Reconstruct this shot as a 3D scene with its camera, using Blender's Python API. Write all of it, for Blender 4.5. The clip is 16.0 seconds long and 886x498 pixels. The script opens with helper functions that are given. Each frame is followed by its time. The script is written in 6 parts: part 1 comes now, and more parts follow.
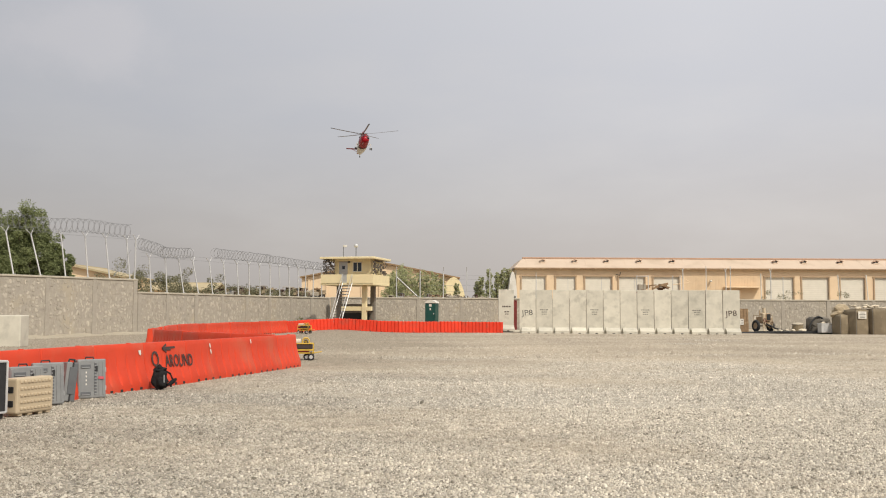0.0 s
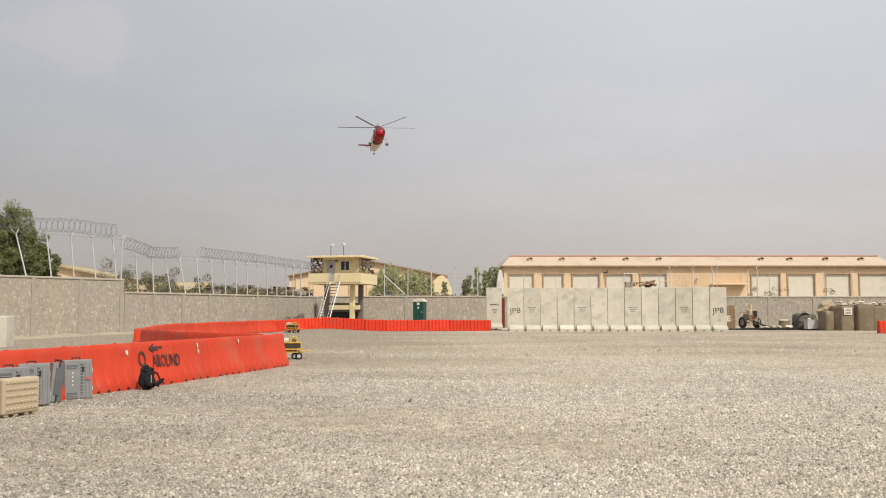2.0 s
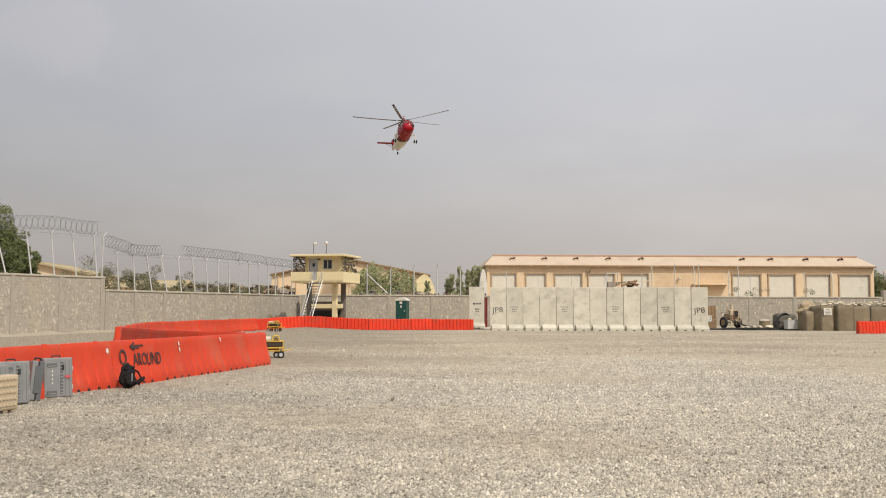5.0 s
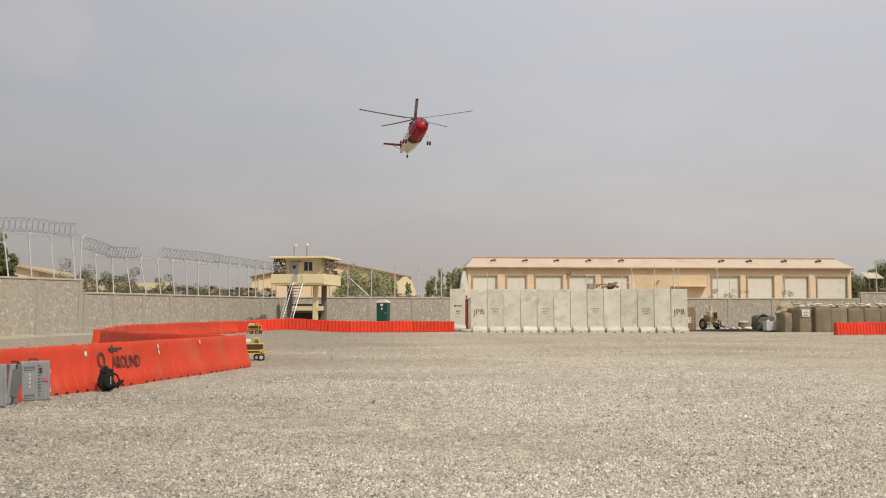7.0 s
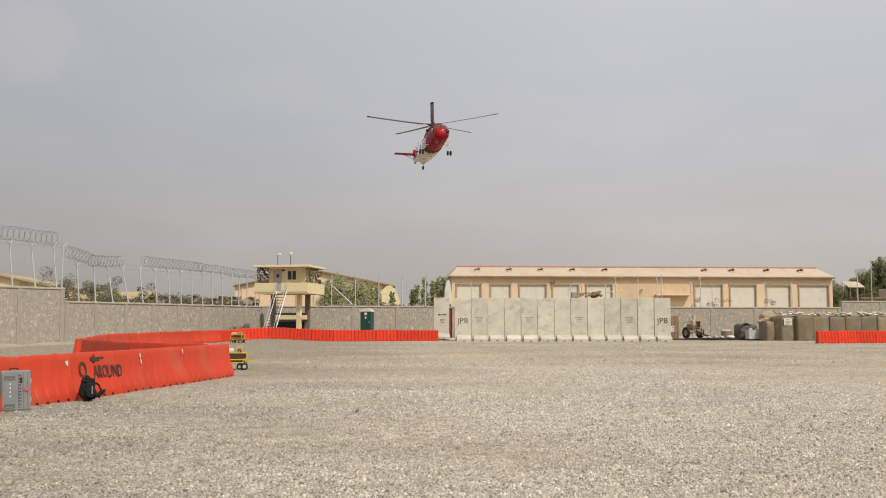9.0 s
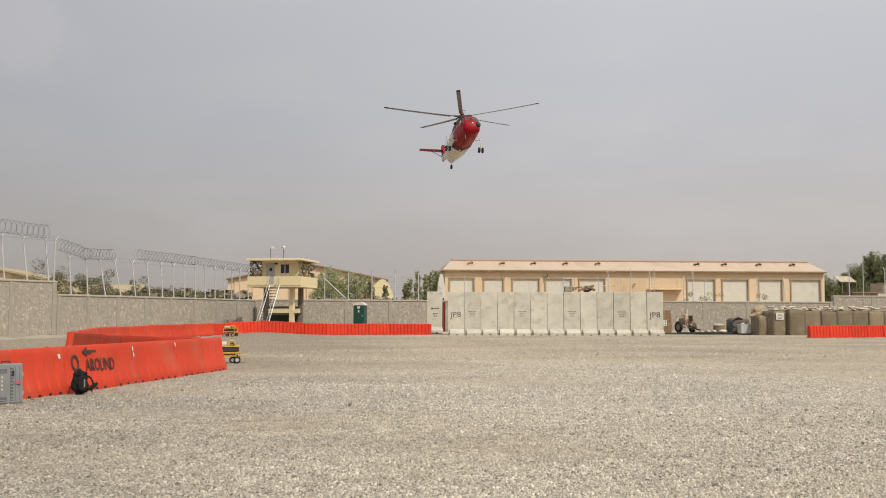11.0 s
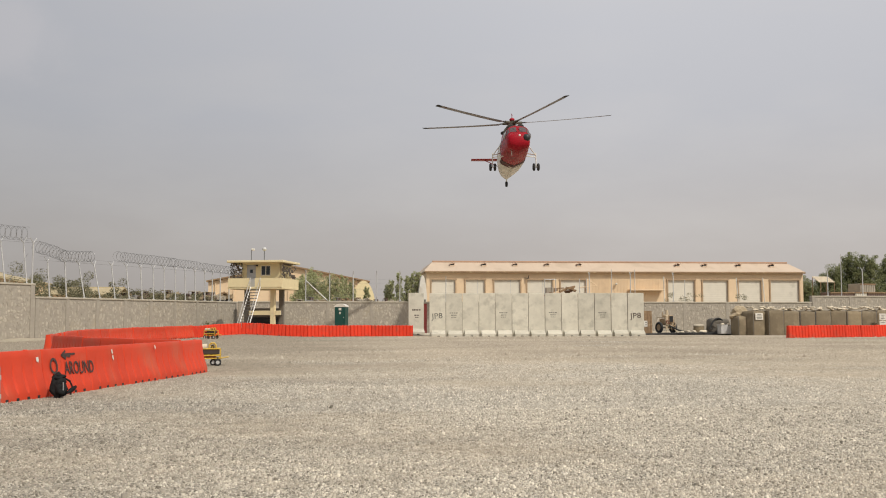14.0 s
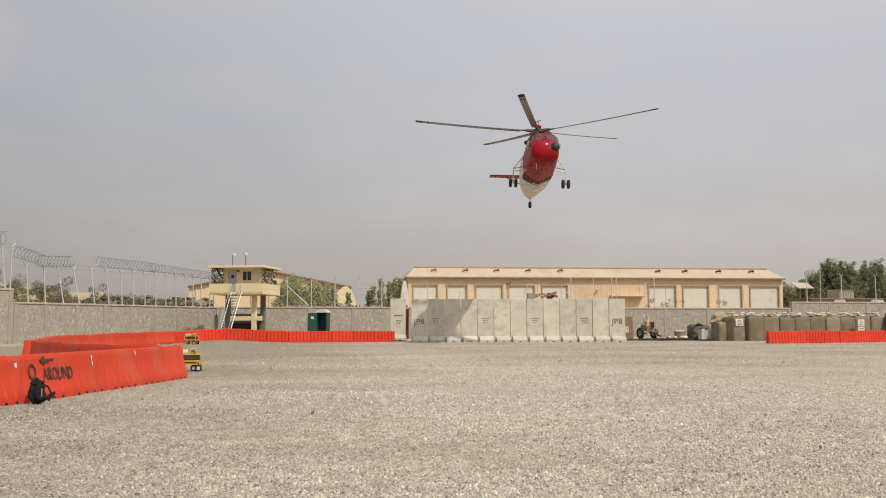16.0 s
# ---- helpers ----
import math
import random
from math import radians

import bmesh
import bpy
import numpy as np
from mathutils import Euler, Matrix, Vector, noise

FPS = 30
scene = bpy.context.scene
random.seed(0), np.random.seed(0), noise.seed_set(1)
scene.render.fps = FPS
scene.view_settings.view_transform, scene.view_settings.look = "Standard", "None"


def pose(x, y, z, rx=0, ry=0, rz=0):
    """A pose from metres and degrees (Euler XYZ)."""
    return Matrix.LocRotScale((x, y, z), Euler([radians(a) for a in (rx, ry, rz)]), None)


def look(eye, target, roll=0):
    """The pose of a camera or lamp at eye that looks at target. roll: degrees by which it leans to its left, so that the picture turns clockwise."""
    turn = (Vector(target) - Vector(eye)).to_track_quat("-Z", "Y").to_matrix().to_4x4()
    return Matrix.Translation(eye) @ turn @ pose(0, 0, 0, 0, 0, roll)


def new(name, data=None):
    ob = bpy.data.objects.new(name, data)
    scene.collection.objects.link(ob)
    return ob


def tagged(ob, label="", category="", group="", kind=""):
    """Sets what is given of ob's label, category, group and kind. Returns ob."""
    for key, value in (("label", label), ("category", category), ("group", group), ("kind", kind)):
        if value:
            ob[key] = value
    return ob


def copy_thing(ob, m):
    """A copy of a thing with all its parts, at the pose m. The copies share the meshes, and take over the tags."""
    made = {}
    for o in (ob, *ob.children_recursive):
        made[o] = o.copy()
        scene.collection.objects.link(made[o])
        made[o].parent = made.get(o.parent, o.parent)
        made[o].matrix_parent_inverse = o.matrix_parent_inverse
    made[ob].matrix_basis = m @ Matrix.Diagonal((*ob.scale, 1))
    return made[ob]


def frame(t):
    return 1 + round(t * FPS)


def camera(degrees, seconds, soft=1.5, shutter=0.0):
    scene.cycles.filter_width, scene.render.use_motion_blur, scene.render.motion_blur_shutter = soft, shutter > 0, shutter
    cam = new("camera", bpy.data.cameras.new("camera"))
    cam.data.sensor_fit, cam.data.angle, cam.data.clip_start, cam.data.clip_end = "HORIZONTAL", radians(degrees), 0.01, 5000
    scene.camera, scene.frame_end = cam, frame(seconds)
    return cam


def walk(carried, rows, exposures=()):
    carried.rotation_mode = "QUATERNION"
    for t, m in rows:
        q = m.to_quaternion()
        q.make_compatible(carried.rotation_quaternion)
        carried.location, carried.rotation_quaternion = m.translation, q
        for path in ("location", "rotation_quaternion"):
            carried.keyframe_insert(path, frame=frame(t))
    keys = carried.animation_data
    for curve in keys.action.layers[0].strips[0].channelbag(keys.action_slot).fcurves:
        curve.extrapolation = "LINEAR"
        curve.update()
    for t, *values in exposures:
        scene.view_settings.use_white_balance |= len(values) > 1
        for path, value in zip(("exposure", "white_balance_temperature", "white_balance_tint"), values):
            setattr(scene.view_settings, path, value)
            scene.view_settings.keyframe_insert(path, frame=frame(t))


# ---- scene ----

# camera: one spot at eye height, panned by hand; rows are seconds, heading, tilt, lean in degrees
EYE = Vector((0, 0, 1.65))
PAN = (
    (0, 0.000, 3.853, 0.250),
    (0.5, 0.062, 3.627, 0.126),
    (1, 0.220, 3.616, 0.069),
    (1.5, 0.477, 3.860, -0.060),
    (2, 0.740, 3.756, -0.051),
    (2.5, 0.796, 3.798, 0.064),
    (3, 1.031, 3.767, 0.193),
    (3.5, 1.152, 3.690, 0.232),
    (4, 1.310, 3.693, 0.199),
    (6.5, 2.617, 3.768, 0.077),
    (7, 2.910, 3.826, 0.044),
    (7.5, 3.150, 3.903, 0.035),
    (8, 3.387, 4.113, 0.057),
    (8.5, 3.705, 4.272, 0.029),
    (9, 3.868, 4.356, 0.015),
    (11.5, 4.420, 3.904, 0.155),
    (12, 4.586, 3.857, 0.168),
    (12.5, 4.722, 3.809, 0.124),
    (13, 4.842, 3.860, 0.136),
    (13.5, 5.019, 4.072, 0.024),
    (14, 5.396, 4.070, -0.086),
    (14.5, 5.719, 4.034, -0.117),
    (15, 6.011, 4.083, -0.168),
    (15.5, 6.285, 4.289, -0.130),
    (16, 6.475, 4.406, -0.057),
)
cam = camera(49.70, 16.0, 1.05)


def aim(heading, tilt, lean):
    h, t = radians(heading), radians(tilt)
    way = Vector((math.sin(h) * math.cos(t), math.cos(h) * math.cos(t), math.sin(t)))
    return look(EYE, EYE + way * 50, lean)


walk(cam, [(t, aim(h, e, r)) for t, h, e, r in PAN],
     ((0, 0.1), (4.0, 0.07), (6.5, -0.08), (16, -0.10)))

# ---- daylight: hazy sun behind the viewer's right shoulder ----
SUN_WAY = Vector((-6.1, 9.0, -11.2)).normalized()
world = bpy.data.worlds.new("world")
scene.world = world
world.use_nodes = True
wt = world.node_tree
wt.nodes.clear()


def wnode(kind, **kw):
    n = wt.nodes.new(kind)
    for k, v in kw.items():
        n.inputs[k].default_value = v
    return n


sky = wt.nodes.new("ShaderNodeTexSky")
sky.sky_type = "NISHITA"
sky.sun_disc = False
sky.sun_elevation = math.asin(-SUN_WAY.z)
sky.sun_rotation = math.atan2(-SUN_WAY.x, -SUN_WAY.y)
sky.dust_density, sky.air_density, sky.ozone_density = 6.0, 1.2, 2.0
coord = wt.nodes.new("ShaderNodeTexCoord")
split = wt.nodes.new("ShaderNodeSeparateXYZ")
wt.links.new(coord.outputs["Generated"], split.inputs[0])
haze = wt.nodes.new("ShaderNodeValToRGB")
wt.links.new(split.outputs["Z"], haze.inputs["Fac"])
for e, (at, col) in zip([haze.color_ramp.elements[0], haze.color_ramp.elements[1], haze.color_ramp.elements.new(0.09), haze.color_ramp.elements.new(0.2)],
                        ((0.0, (0.55, 0.50, 0.46, 1)), (0.6, (0.47, 0.56, 0.74, 1)), (0.09, (0.574, 0.534, 0.517, 1)), (0.2, (0.586, 0.575, 0.596, 1)))):
    e.position, e.color = at, col
stretch = wt.nodes.new("ShaderNodeMapping")
stretch.inputs["Scale"].default_value = (1.6, 1.6, 4.5)
wt.links.new(coord.outputs["Generated"], stretch.inputs["Vector"])
cloud = wnode("ShaderNodeTexNoise", Scale=2.6, Detail=6.0, Roughness=0.55)
wt.links.new(stretch.outputs[0], cloud.inputs["Vector"])
veil = wt.nodes.new("ShaderNodeMapRange")
for k, v in zip((1, 2, 3, 4), (0.42, 0.78, 0.0, 0.5)):
    veil.inputs[k].default_value = v
wt.links.new(cloud.outputs["Fac"], veil.inputs[0])
cloudy = wt.nodes.new("ShaderNodeMix")
cloudy.data_type = "RGBA"
cloudy.inputs["B"].default_value = (0.70, 0.665, 0.645, 1)
wt.links.new(veil.outputs[0], cloudy.inputs["Factor"])
wt.links.new(haze.outputs[0], cloudy.inputs["A"])
# one soft bank of cloud low in the north-west
bank = wt.nodes.new("ShaderNodeVectorMath")
bank.operation = "DISTANCE"
bank.inputs[1].default_value = (-0.347, 0.897, 0.0)
squash = wt.nodes.new("ShaderNodeMapping")
squash.inputs["Location"].default_value = (0, 0, -0.525)
squash.inputs["Scale"].default_value = (1, 1, 2.0)
wt.links.new(coord.outputs["Generated"], squash.inputs["Vector"])
wt.links.new(squash.outputs[0], bank.inputs[0])
ragged = wnode("ShaderNodeTexNoise", Scale=14.0, Detail=6.0, Roughness=0.6)
wt.links.new(coord.outputs["Generated"], ragged.inputs["Vector"])
edge = wt.nodes.new("ShaderNodeMath")
edge.operation = "MULTIPLY_ADD"
edge.inputs[1].default_value = 0.16
wt.links.new(ragged.outputs["Fac"], edge.inputs[0])
wt.links.new(bank.outputs["Value"], edge.inputs[2])
puff = wt.nodes.new("ShaderNodeMapRange")
puff.interpolation_type = "SMOOTHSTEP"
for k, v in zip((1, 2, 3, 4), (0.10, 0.19, 0.40, 0.0)):
    puff.inputs[k].default_value = v
wt.links.new(edge.outputs[0], puff.inputs[0])
banked = wt.nodes.new("ShaderNodeMix")
banked.data_type = "RGBA"
banked.inputs["B"].default_value = (0.80, 0.745, 0.735, 1)
wt.links.new(puff.outputs[0], banked.inputs["Factor"])
wt.links.new(cloudy.outputs["Result"], banked.inputs["A"])
side = wt.nodes.new("ShaderNodeMapRange")
for k, v in zip((1, 2, 3, 4), (-0.55, 0.25, 0.67, 1.0)):
    side.inputs[k].default_value = v
wt.links.new(split.outputs["X"], side.inputs[0])
shade = wt.nodes.new("ShaderNodeVectorMath")
shade.operation = "SCALE"
wt.links.new(banked.outputs["Result"], shade.inputs[0])
wt.links.new(side.outputs[0], shade.inputs["Scale"])
bg_sky = wnode("ShaderNodeBackground", Strength=0.022)
bg_haze = wnode("ShaderNodeBackground", Strength=0.90)
wt.links.new(sky.outputs[0], bg_sky.inputs["Color"])
wt.links.new(shade.outputs[0], bg_haze.inputs["Color"])
add = wt.nodes.new("ShaderNodeAddShader")
wt.links.new(bg_sky.outputs[0], add.inputs[0])
wt.links.new(bg_haze.outputs[0], add.inputs[1])
wout = wt.nodes.new("ShaderNodeOutputWorld")
wt.links.new(add.outputs[0], wout.inputs["Surface"])

sun = new("sun", bpy.data.lights.new("sun", "SUN"))
sun.data.energy, sun.data.angle, sun.data.color = 2.6, radians(0.9), (1.0, 0.93, 0.82)
sun.matrix_world = look((60, -90, 112), Vector((60, -90, 112)) + SUN_WAY)
scene.view_settings.exposure = 0.0


# ---- materials ----
def mat(name, a, b, scale=6.0, rough=0.8, metal=0.0, bump=0.0, fine=0.0, spread=0.0, stain=None, stain_scale=0.7, stain_at=0.55, island=False, glass=0.0, spec=0.5):
    """Two colours mixed by noise at two scales, an optional stain colour, bump of bump metres, and a spread of brightness from piece to piece."""
    m = bpy.data.materials.new(name)
    m.use_nodes = True
    nt = m.node_tree
    bsdf = nt.nodes["Principled BSDF"]
    link = nt.links.new
    pos = nt.nodes.new("ShaderNodeTexCoord").outputs["Object"]
    if spread and not island:
        # each piece takes its own stretch of the pattern
        shift = nt.nodes.new("ShaderNodeVectorMath")
        shift.operation = "MULTIPLY_ADD"
        shift.inputs[1].default_value = (37.0, 23.0, 41.0)
        link(nt.nodes.new("ShaderNodeObjectInfo").outputs["Random"], shift.inputs[0])
        link(pos, shift.inputs[2])
        pos = shift.outputs[0]
    n1 = nt.nodes.new("ShaderNodeTexNoise")
    n1.inputs["Scale"].default_value, n1.inputs["Detail"].default_value = scale, 8
    n1.inputs["Roughness"].default_value = 0.65
    link(pos, n1.inputs["Vector"])
    ramp = nt.nodes.new("ShaderNodeMapRange")
    ramp.inputs[1].default_value, ramp.inputs[2].default_value = 0.3, 0.7
    link(n1.outputs["Fac"], ramp.inputs[0])
    mix = nt.nodes.new("ShaderNodeMix")
    mix.data_type = "RGBA"
    mix.inputs["A"].default_value, mix.inputs["B"].default_value = (*a, 1), (*b, 1)
    link(ramp.outputs[0], mix.inputs["Factor"])
    col = mix.outputs["Result"]
    if stain:
        n2 = nt.nodes.new("ShaderNodeTexNoise")
        n2.inputs["Scale"].default_value, n2.inputs["Detail"].default_value = stain_scale, 6
        link(pos, n2.inputs["Vector"])
        r2 = nt.nodes.new("ShaderNodeMapRange")
        r2.inputs[1].default_value, r2.inputs[2].default_value = stain_at, stain_at + 0.16
        link(n2.outputs["Fac"], r2.inputs[0])
        m2 = nt.nodes.new("ShaderNodeMix")
        m2.data_type = "RGBA"
        m2.inputs["B"].default_value = (*stain, 1)
        link(col, m2.inputs["A"])
        link(r2.outputs[0], m2.inputs["Factor"])
        col = m2.outputs["Result"]
    if spread:
        if island:
            rnd = nt.nodes.new("ShaderNodeNewGeometry").outputs["Random Per Island"]
        else:
            rnd = nt.nodes.new("ShaderNodeObjectInfo").outputs["Random"]
        vr = nt.nodes.new("ShaderNodeMapRange")
        vr.inputs[3].default_value, vr.inputs[4].default_value = 1 - spread, 1 + spread
        link(rnd, vr.inputs[0])
        hsv = nt.nodes.new("ShaderNodeHueSaturation")
        link(vr.outputs[0], hsv.inputs["Value"])
        link(col, hsv.inputs["Color"])
        col = hsv.outputs[0]
    link(col, bsdf.inputs["Base Color"])
    bsdf.inputs["Roughness"].default_value, bsdf.inputs["Metallic"].default_value = rough, metal
    bsdf.inputs["Specular IOR Level"].default_value = spec
    if glass:
        bsdf.inputs["Transmission Weight"].default_value = glass
    if bump:
        bn = nt.nodes.new("ShaderNodeBump")
        bn.inputs["Distance"].default_value = bump
        bn.inputs["Strength"].default_value = 0.7
        n3 = nt.nodes.new("ShaderNodeTexNoise")
        n3.inputs["Scale"].default_value, n3.inputs["Detail"].default_value = fine or scale * 4, 6
        link(pos, n3.inputs["Vector"])
        link(n3.outputs["Fac"], bn.inputs["Height"])
        link(bn.outputs[0], bsdf.inputs["Normal"])
    return m


def lot_patches(nt):
    """Brightness and earthiness of the lot by place: dusty and brown towards the wall and the barriers, darker to the
    left and paler to the right.
    """
    link = nt.links.new
    pos = nt.nodes.new("ShaderNodeNewGeometry").outputs["Position"]
    sep = nt.nodes.new("ShaderNodeSeparateXYZ")
    link(pos, sep.inputs[0])

    def ranged(src, lo, hi, a, b):
        n = nt.nodes.new("ShaderNodeMapRange")
        n.inputs[1].default_value, n.inputs[2].default_value, n.inputs[3].default_value, n.inputs[4].default_value = lo, hi, a, b
        link(src, n.inputs[0])
        return n.outputs[0]

    def noisy(scale, detail, rough, stretch=(1, 1, 1)):
        flat = nt.nodes.new("ShaderNodeMapping")
        flat.inputs["Scale"].default_value = stretch
        link(pos, flat.inputs["Vector"])
        n = nt.nodes.new("ShaderNodeTexNoise")
        n.inputs["Scale"].default_value, n.inputs["Detail"].default_value, n.inputs["Roughness"].default_value = scale, detail, rough
        link(flat.outputs[0], n.inputs["Vector"])
        return n.outputs["Fac"]

    def sums(a, b, how="ADD"):
        n = nt.nodes.new("ShaderNodeMath")
        n.operation = how
        link(a, n.inputs[0])
        link(b, n.inputs[1])
        return n.outputs[0]

    across_lot = ranged(sep.outputs["X"], -7.5, 4, -0.21, 0.14)
    by_wall = ranged(sep.outputs["Y"], 22, 52, 0.05, -0.09)
    lift = sums(sums(noisy(0.17, 7, 0.62, (0.6, 1, 1)), across_lot), by_wall)
    grit = ranged(noisy(3.1, 8, 0.72), 0.28, 0.72, 0.74, 1.32)
    value = sums(ranged(lift, 0.32, 0.68, 0.66, 1.0), grit, "MULTIPLY")
    by_barrier = ranged(sep.outputs["X"], -6, 1, 0.09, 0.0)
    earth = ranged(sums(sums(noisy(0.12, 9, 0.68, (0.8, 1, 1)), by_barrier), ranged(sep.outputs["Y"], 20, 44, -0.09, 0.15)), 0.41, 0.60, 0.0, 0.9)
    return value, earth


def tinted(nt, col, value, earth, brown, amount=1.0):
    """Lay brown earth over a colour and scale its brightness."""
    link = nt.links.new
    mix = nt.nodes.new("ShaderNodeMix")
    mix.data_type = "RGBA"
    mix.inputs["B"].default_value = (*brown, 1)
    if amount < 1:
        less = nt.nodes.new("ShaderNodeMath")
        less.operation = "MULTIPLY"
        less.inputs[1].default_value = amount
        link(earth, less.inputs[0])
        earth = less.outputs[0]
    link(earth, mix.inputs["Factor"])
    link(col, mix.inputs["A"])
    hsv = nt.nodes.new("ShaderNodeHueSaturation")
    link(value, hsv.inputs["Value"])
    link(mix.outputs["Result"], hsv.inputs["Color"])
    return hsv.outputs[0]


def gravel_material():
    """The bed of fine crushed stone under the loose stones: small cells of low contrast with worn patches several metres wide."""
    m = bpy.data.materials.new("gravel")
    m.use_nodes = True
    nt = m.node_tree
    link = nt.links.new
    bsdf = nt.nodes["Principled BSDF"]
    bsdf.inputs["Roughness"].default_value = 0.95
    bsdf.inputs["Specular IOR Level"].default_value = 0.15
    pos = nt.nodes.new("ShaderNodeTexCoord").outputs["Object"]
    v = nt.nodes.new("ShaderNodeTexVoronoi")
    v.inputs["Scale"].default_value = 38
    link(pos, v.inputs["Vector"])
    tone = nt.nodes.new("ShaderNodeSeparateColor")
    link(v.outputs["Color"], tone.inputs[0])
    # bed tones lowered: shadow in the gaps between loose stones is coloured in
    ramp = nt.nodes.new("ShaderNodeValToRGB")
    els = ramp.color_ramp.elements
    els[0].position, els[0].color = 0.0, (0.20, 0.181, 0.147, 1)
    els[1].position, els[1].color = 1.0, (0.60, 0.547, 0.457, 1)
    e = els.new(0.5)
    e.color = (0.37, 0.336, 0.279, 1)
    link(tone.outputs[0], ramp.inputs["Fac"])
    value, earth = lot_patches(nt)
    link(tinted(nt, ramp.outputs[0], value, earth, (0.455, 0.385, 0.29)), bsdf.inputs["Base Color"])
    bn = nt.nodes.new("ShaderNodeBump")
    bn.inputs["Distance"].default_value = 0.03
    bn.inputs["Strength"].default_value = 0.6
    bn.invert = True
    link(v.outputs["Distance"], bn.inputs["Height"])
    link(bn.outputs[0], bsdf.inputs["Normal"])
    return m


def chip_material():
    """Loose crushed stones, each of its own tone between slate grey and chalk."""
    m = bpy.data.materials.new("stone_chip")
    m.use_nodes = True
    nt = m.node_tree
    bsdf = nt.nodes["Principled BSDF"]
    bsdf.inputs["Roughness"].default_value = 0.9
    bsdf.inputs["Specular IOR Level"].default_value = 0.2
    ramp = nt.nodes.new("ShaderNodeValToRGB")
    els = ramp.color_ramp.elements
    els[0].position, els[0].color = 0.0, (0.17, 0.15, 0.118, 1)
    els[1].position, els[1].color = 1.0, (0.80, 0.74, 0.625, 1)
    for at, c in ((0.2, (0.37, 0.333, 0.27, 1)), (0.55, (0.52, 0.47, 0.386, 1)), (0.88, (0.645, 0.588, 0.487, 1))):
        els.new(at).color = c
    nt.links.new(nt.nodes.new("ShaderNodeNewGeometry").outputs["Random Per Island"], ramp.inputs["Fac"])
    value, earth = lot_patches(nt)
    nt.links.new(tinted(nt, ramp.outputs[0], value, earth, (0.455, 0.385, 0.29), 0.75), bsdf.inputs["Base Color"])
    return m


GRAVEL = gravel_material()
STONE_CHIP = chip_material()
ORANGE_RED = mat("red_orange_plastic", (0.74, 0.056, 0.024), (0.60, 0.046, 0.021), 2.2, 0.6, bump=0.004, fine=9, spread=0.1, stain=(0.50, 0.07, 0.04), stain_scale=1.6, stain_at=0.54, spec=0.2)
ORANGE = mat("orange_plastic", (0.66, 0.064, 0.026), (0.57, 0.057, 0.025), 1.6, 0.55, bump=0.004, fine=9, spread=0.08, stain=(0.56, 0.094, 0.048), stain_scale=1.1, stain_at=0.52, spec=0.2)
CONCRETE = mat("concrete", (0.655, 0.62, 0.515), (0.51, 0.482, 0.40), 1.1, 0.9, bump=0.008, fine=22, spread=0.10, stain=(0.46, 0.435, 0.36), stain_scale=1.7, stain_at=0.53)
MORTAR = mat("wall_mortar", (0.405, 0.366, 0.303), (0.305, 0.276, 0.231), 2.6, 0.95, bump=0.03, fine=12, stain=(0.40, 0.35, 0.265), stain_scale=0.5)
WALLSTONE = mat("wall_stone", (0.47, 0.423, 0.345), (0.34, 0.307, 0.252), 2.6, 0.92, bump=0.03, fine=9, spread=0.2, island=True)
CAP = mat("wall_cap", (0.49, 0.445, 0.355), (0.38, 0.345, 0.275), 2, 0.9, bump=0.006)
CREAM = mat("cream_paint", (0.78, 0.67, 0.40), (0.71, 0.605, 0.36), 1.4, 0.75, stain=(0.60, 0.50, 0.31), stain_scale=1.2, stain_at=0.6)
TAN = mat("tan_sheet", (0.78, 0.60, 0.395), (0.72, 0.55, 0.36), 0.7, 0.7, stain=(0.62, 0.46, 0.295), stain_scale=0.4)
TAN_ROOF = mat("roof_sheet", (0.60, 0.475, 0.355), (0.54, 0.425, 0.315), 0.5, 0.7, stain=(0.48, 0.375, 0.27), stain_scale=0.3)
SHUTTER = mat("shutter_white", (0.72, 0.675, 0.57), (0.65, 0.61, 0.51), 1.2, 0.7, stain=(0.54, 0.50, 0.41), stain_scale=0.8, stain_at=0.6)
STEEL = mat("galvanised", (0.62, 0.62, 0.60), (0.50, 0.50, 0.49), 5, 0.5, 0.3)
WIRE = mat("wire", (0.25, 0.25, 0.25), (0.33, 0.33, 0.33), 5, 0.5, 0.7)
DARK = mat("dark_void", (0.012, 0.012, 0.012), (0.02, 0.02, 0.02), 3, 0.7)
RUBBER = mat("rubber", (0.02, 0.02, 0.02), (0.035, 0.035, 0.033), 8, 0.8)
BLACK = mat("black_plastic", (0.016, 0.016, 0.018), (0.03, 0.03, 0.03), 8, 0.5)
NYLON = mat("black_nylon", (0.012, 0.012, 0.013), (0.024, 0.024, 0.024), 14, 0.95, bump=0.02, fine=20, spec=0.15)
RED = mat("red_paint", (0.36, 0.007, 0.018), (0.27, 0.006, 0.014), 1.2, 0.42, stain=(0.16, 0.014, 0.013), stain_scale=0.8, stain_at=0.54, spec=0.16)
SOOT = mat("sooty_red", (0.10, 0.022, 0.018), (0.045, 0.02, 0.017), 2.4, 0.7, stain=(0.17, 0.03, 0.022), stain_scale=2.2, stain_at=0.55)
OLIVE = mat("dusty_olive", (0.13, 0.12, 0.09), (0.09, 0.08, 0.062), 4, 0.7)
# lighter than dark_glass: reflected sky and red frames are put into the colour
COCKPIT = mat("cockpit_glass", (0.085, 0.06, 0.065), (0.12, 0.085, 0.085), 3, 0.08)
CLEAR = mat("bulged_clear_plastic", (0.32, 0.32, 0.33), (0.40, 0.40, 0.40), 2, 0.1)
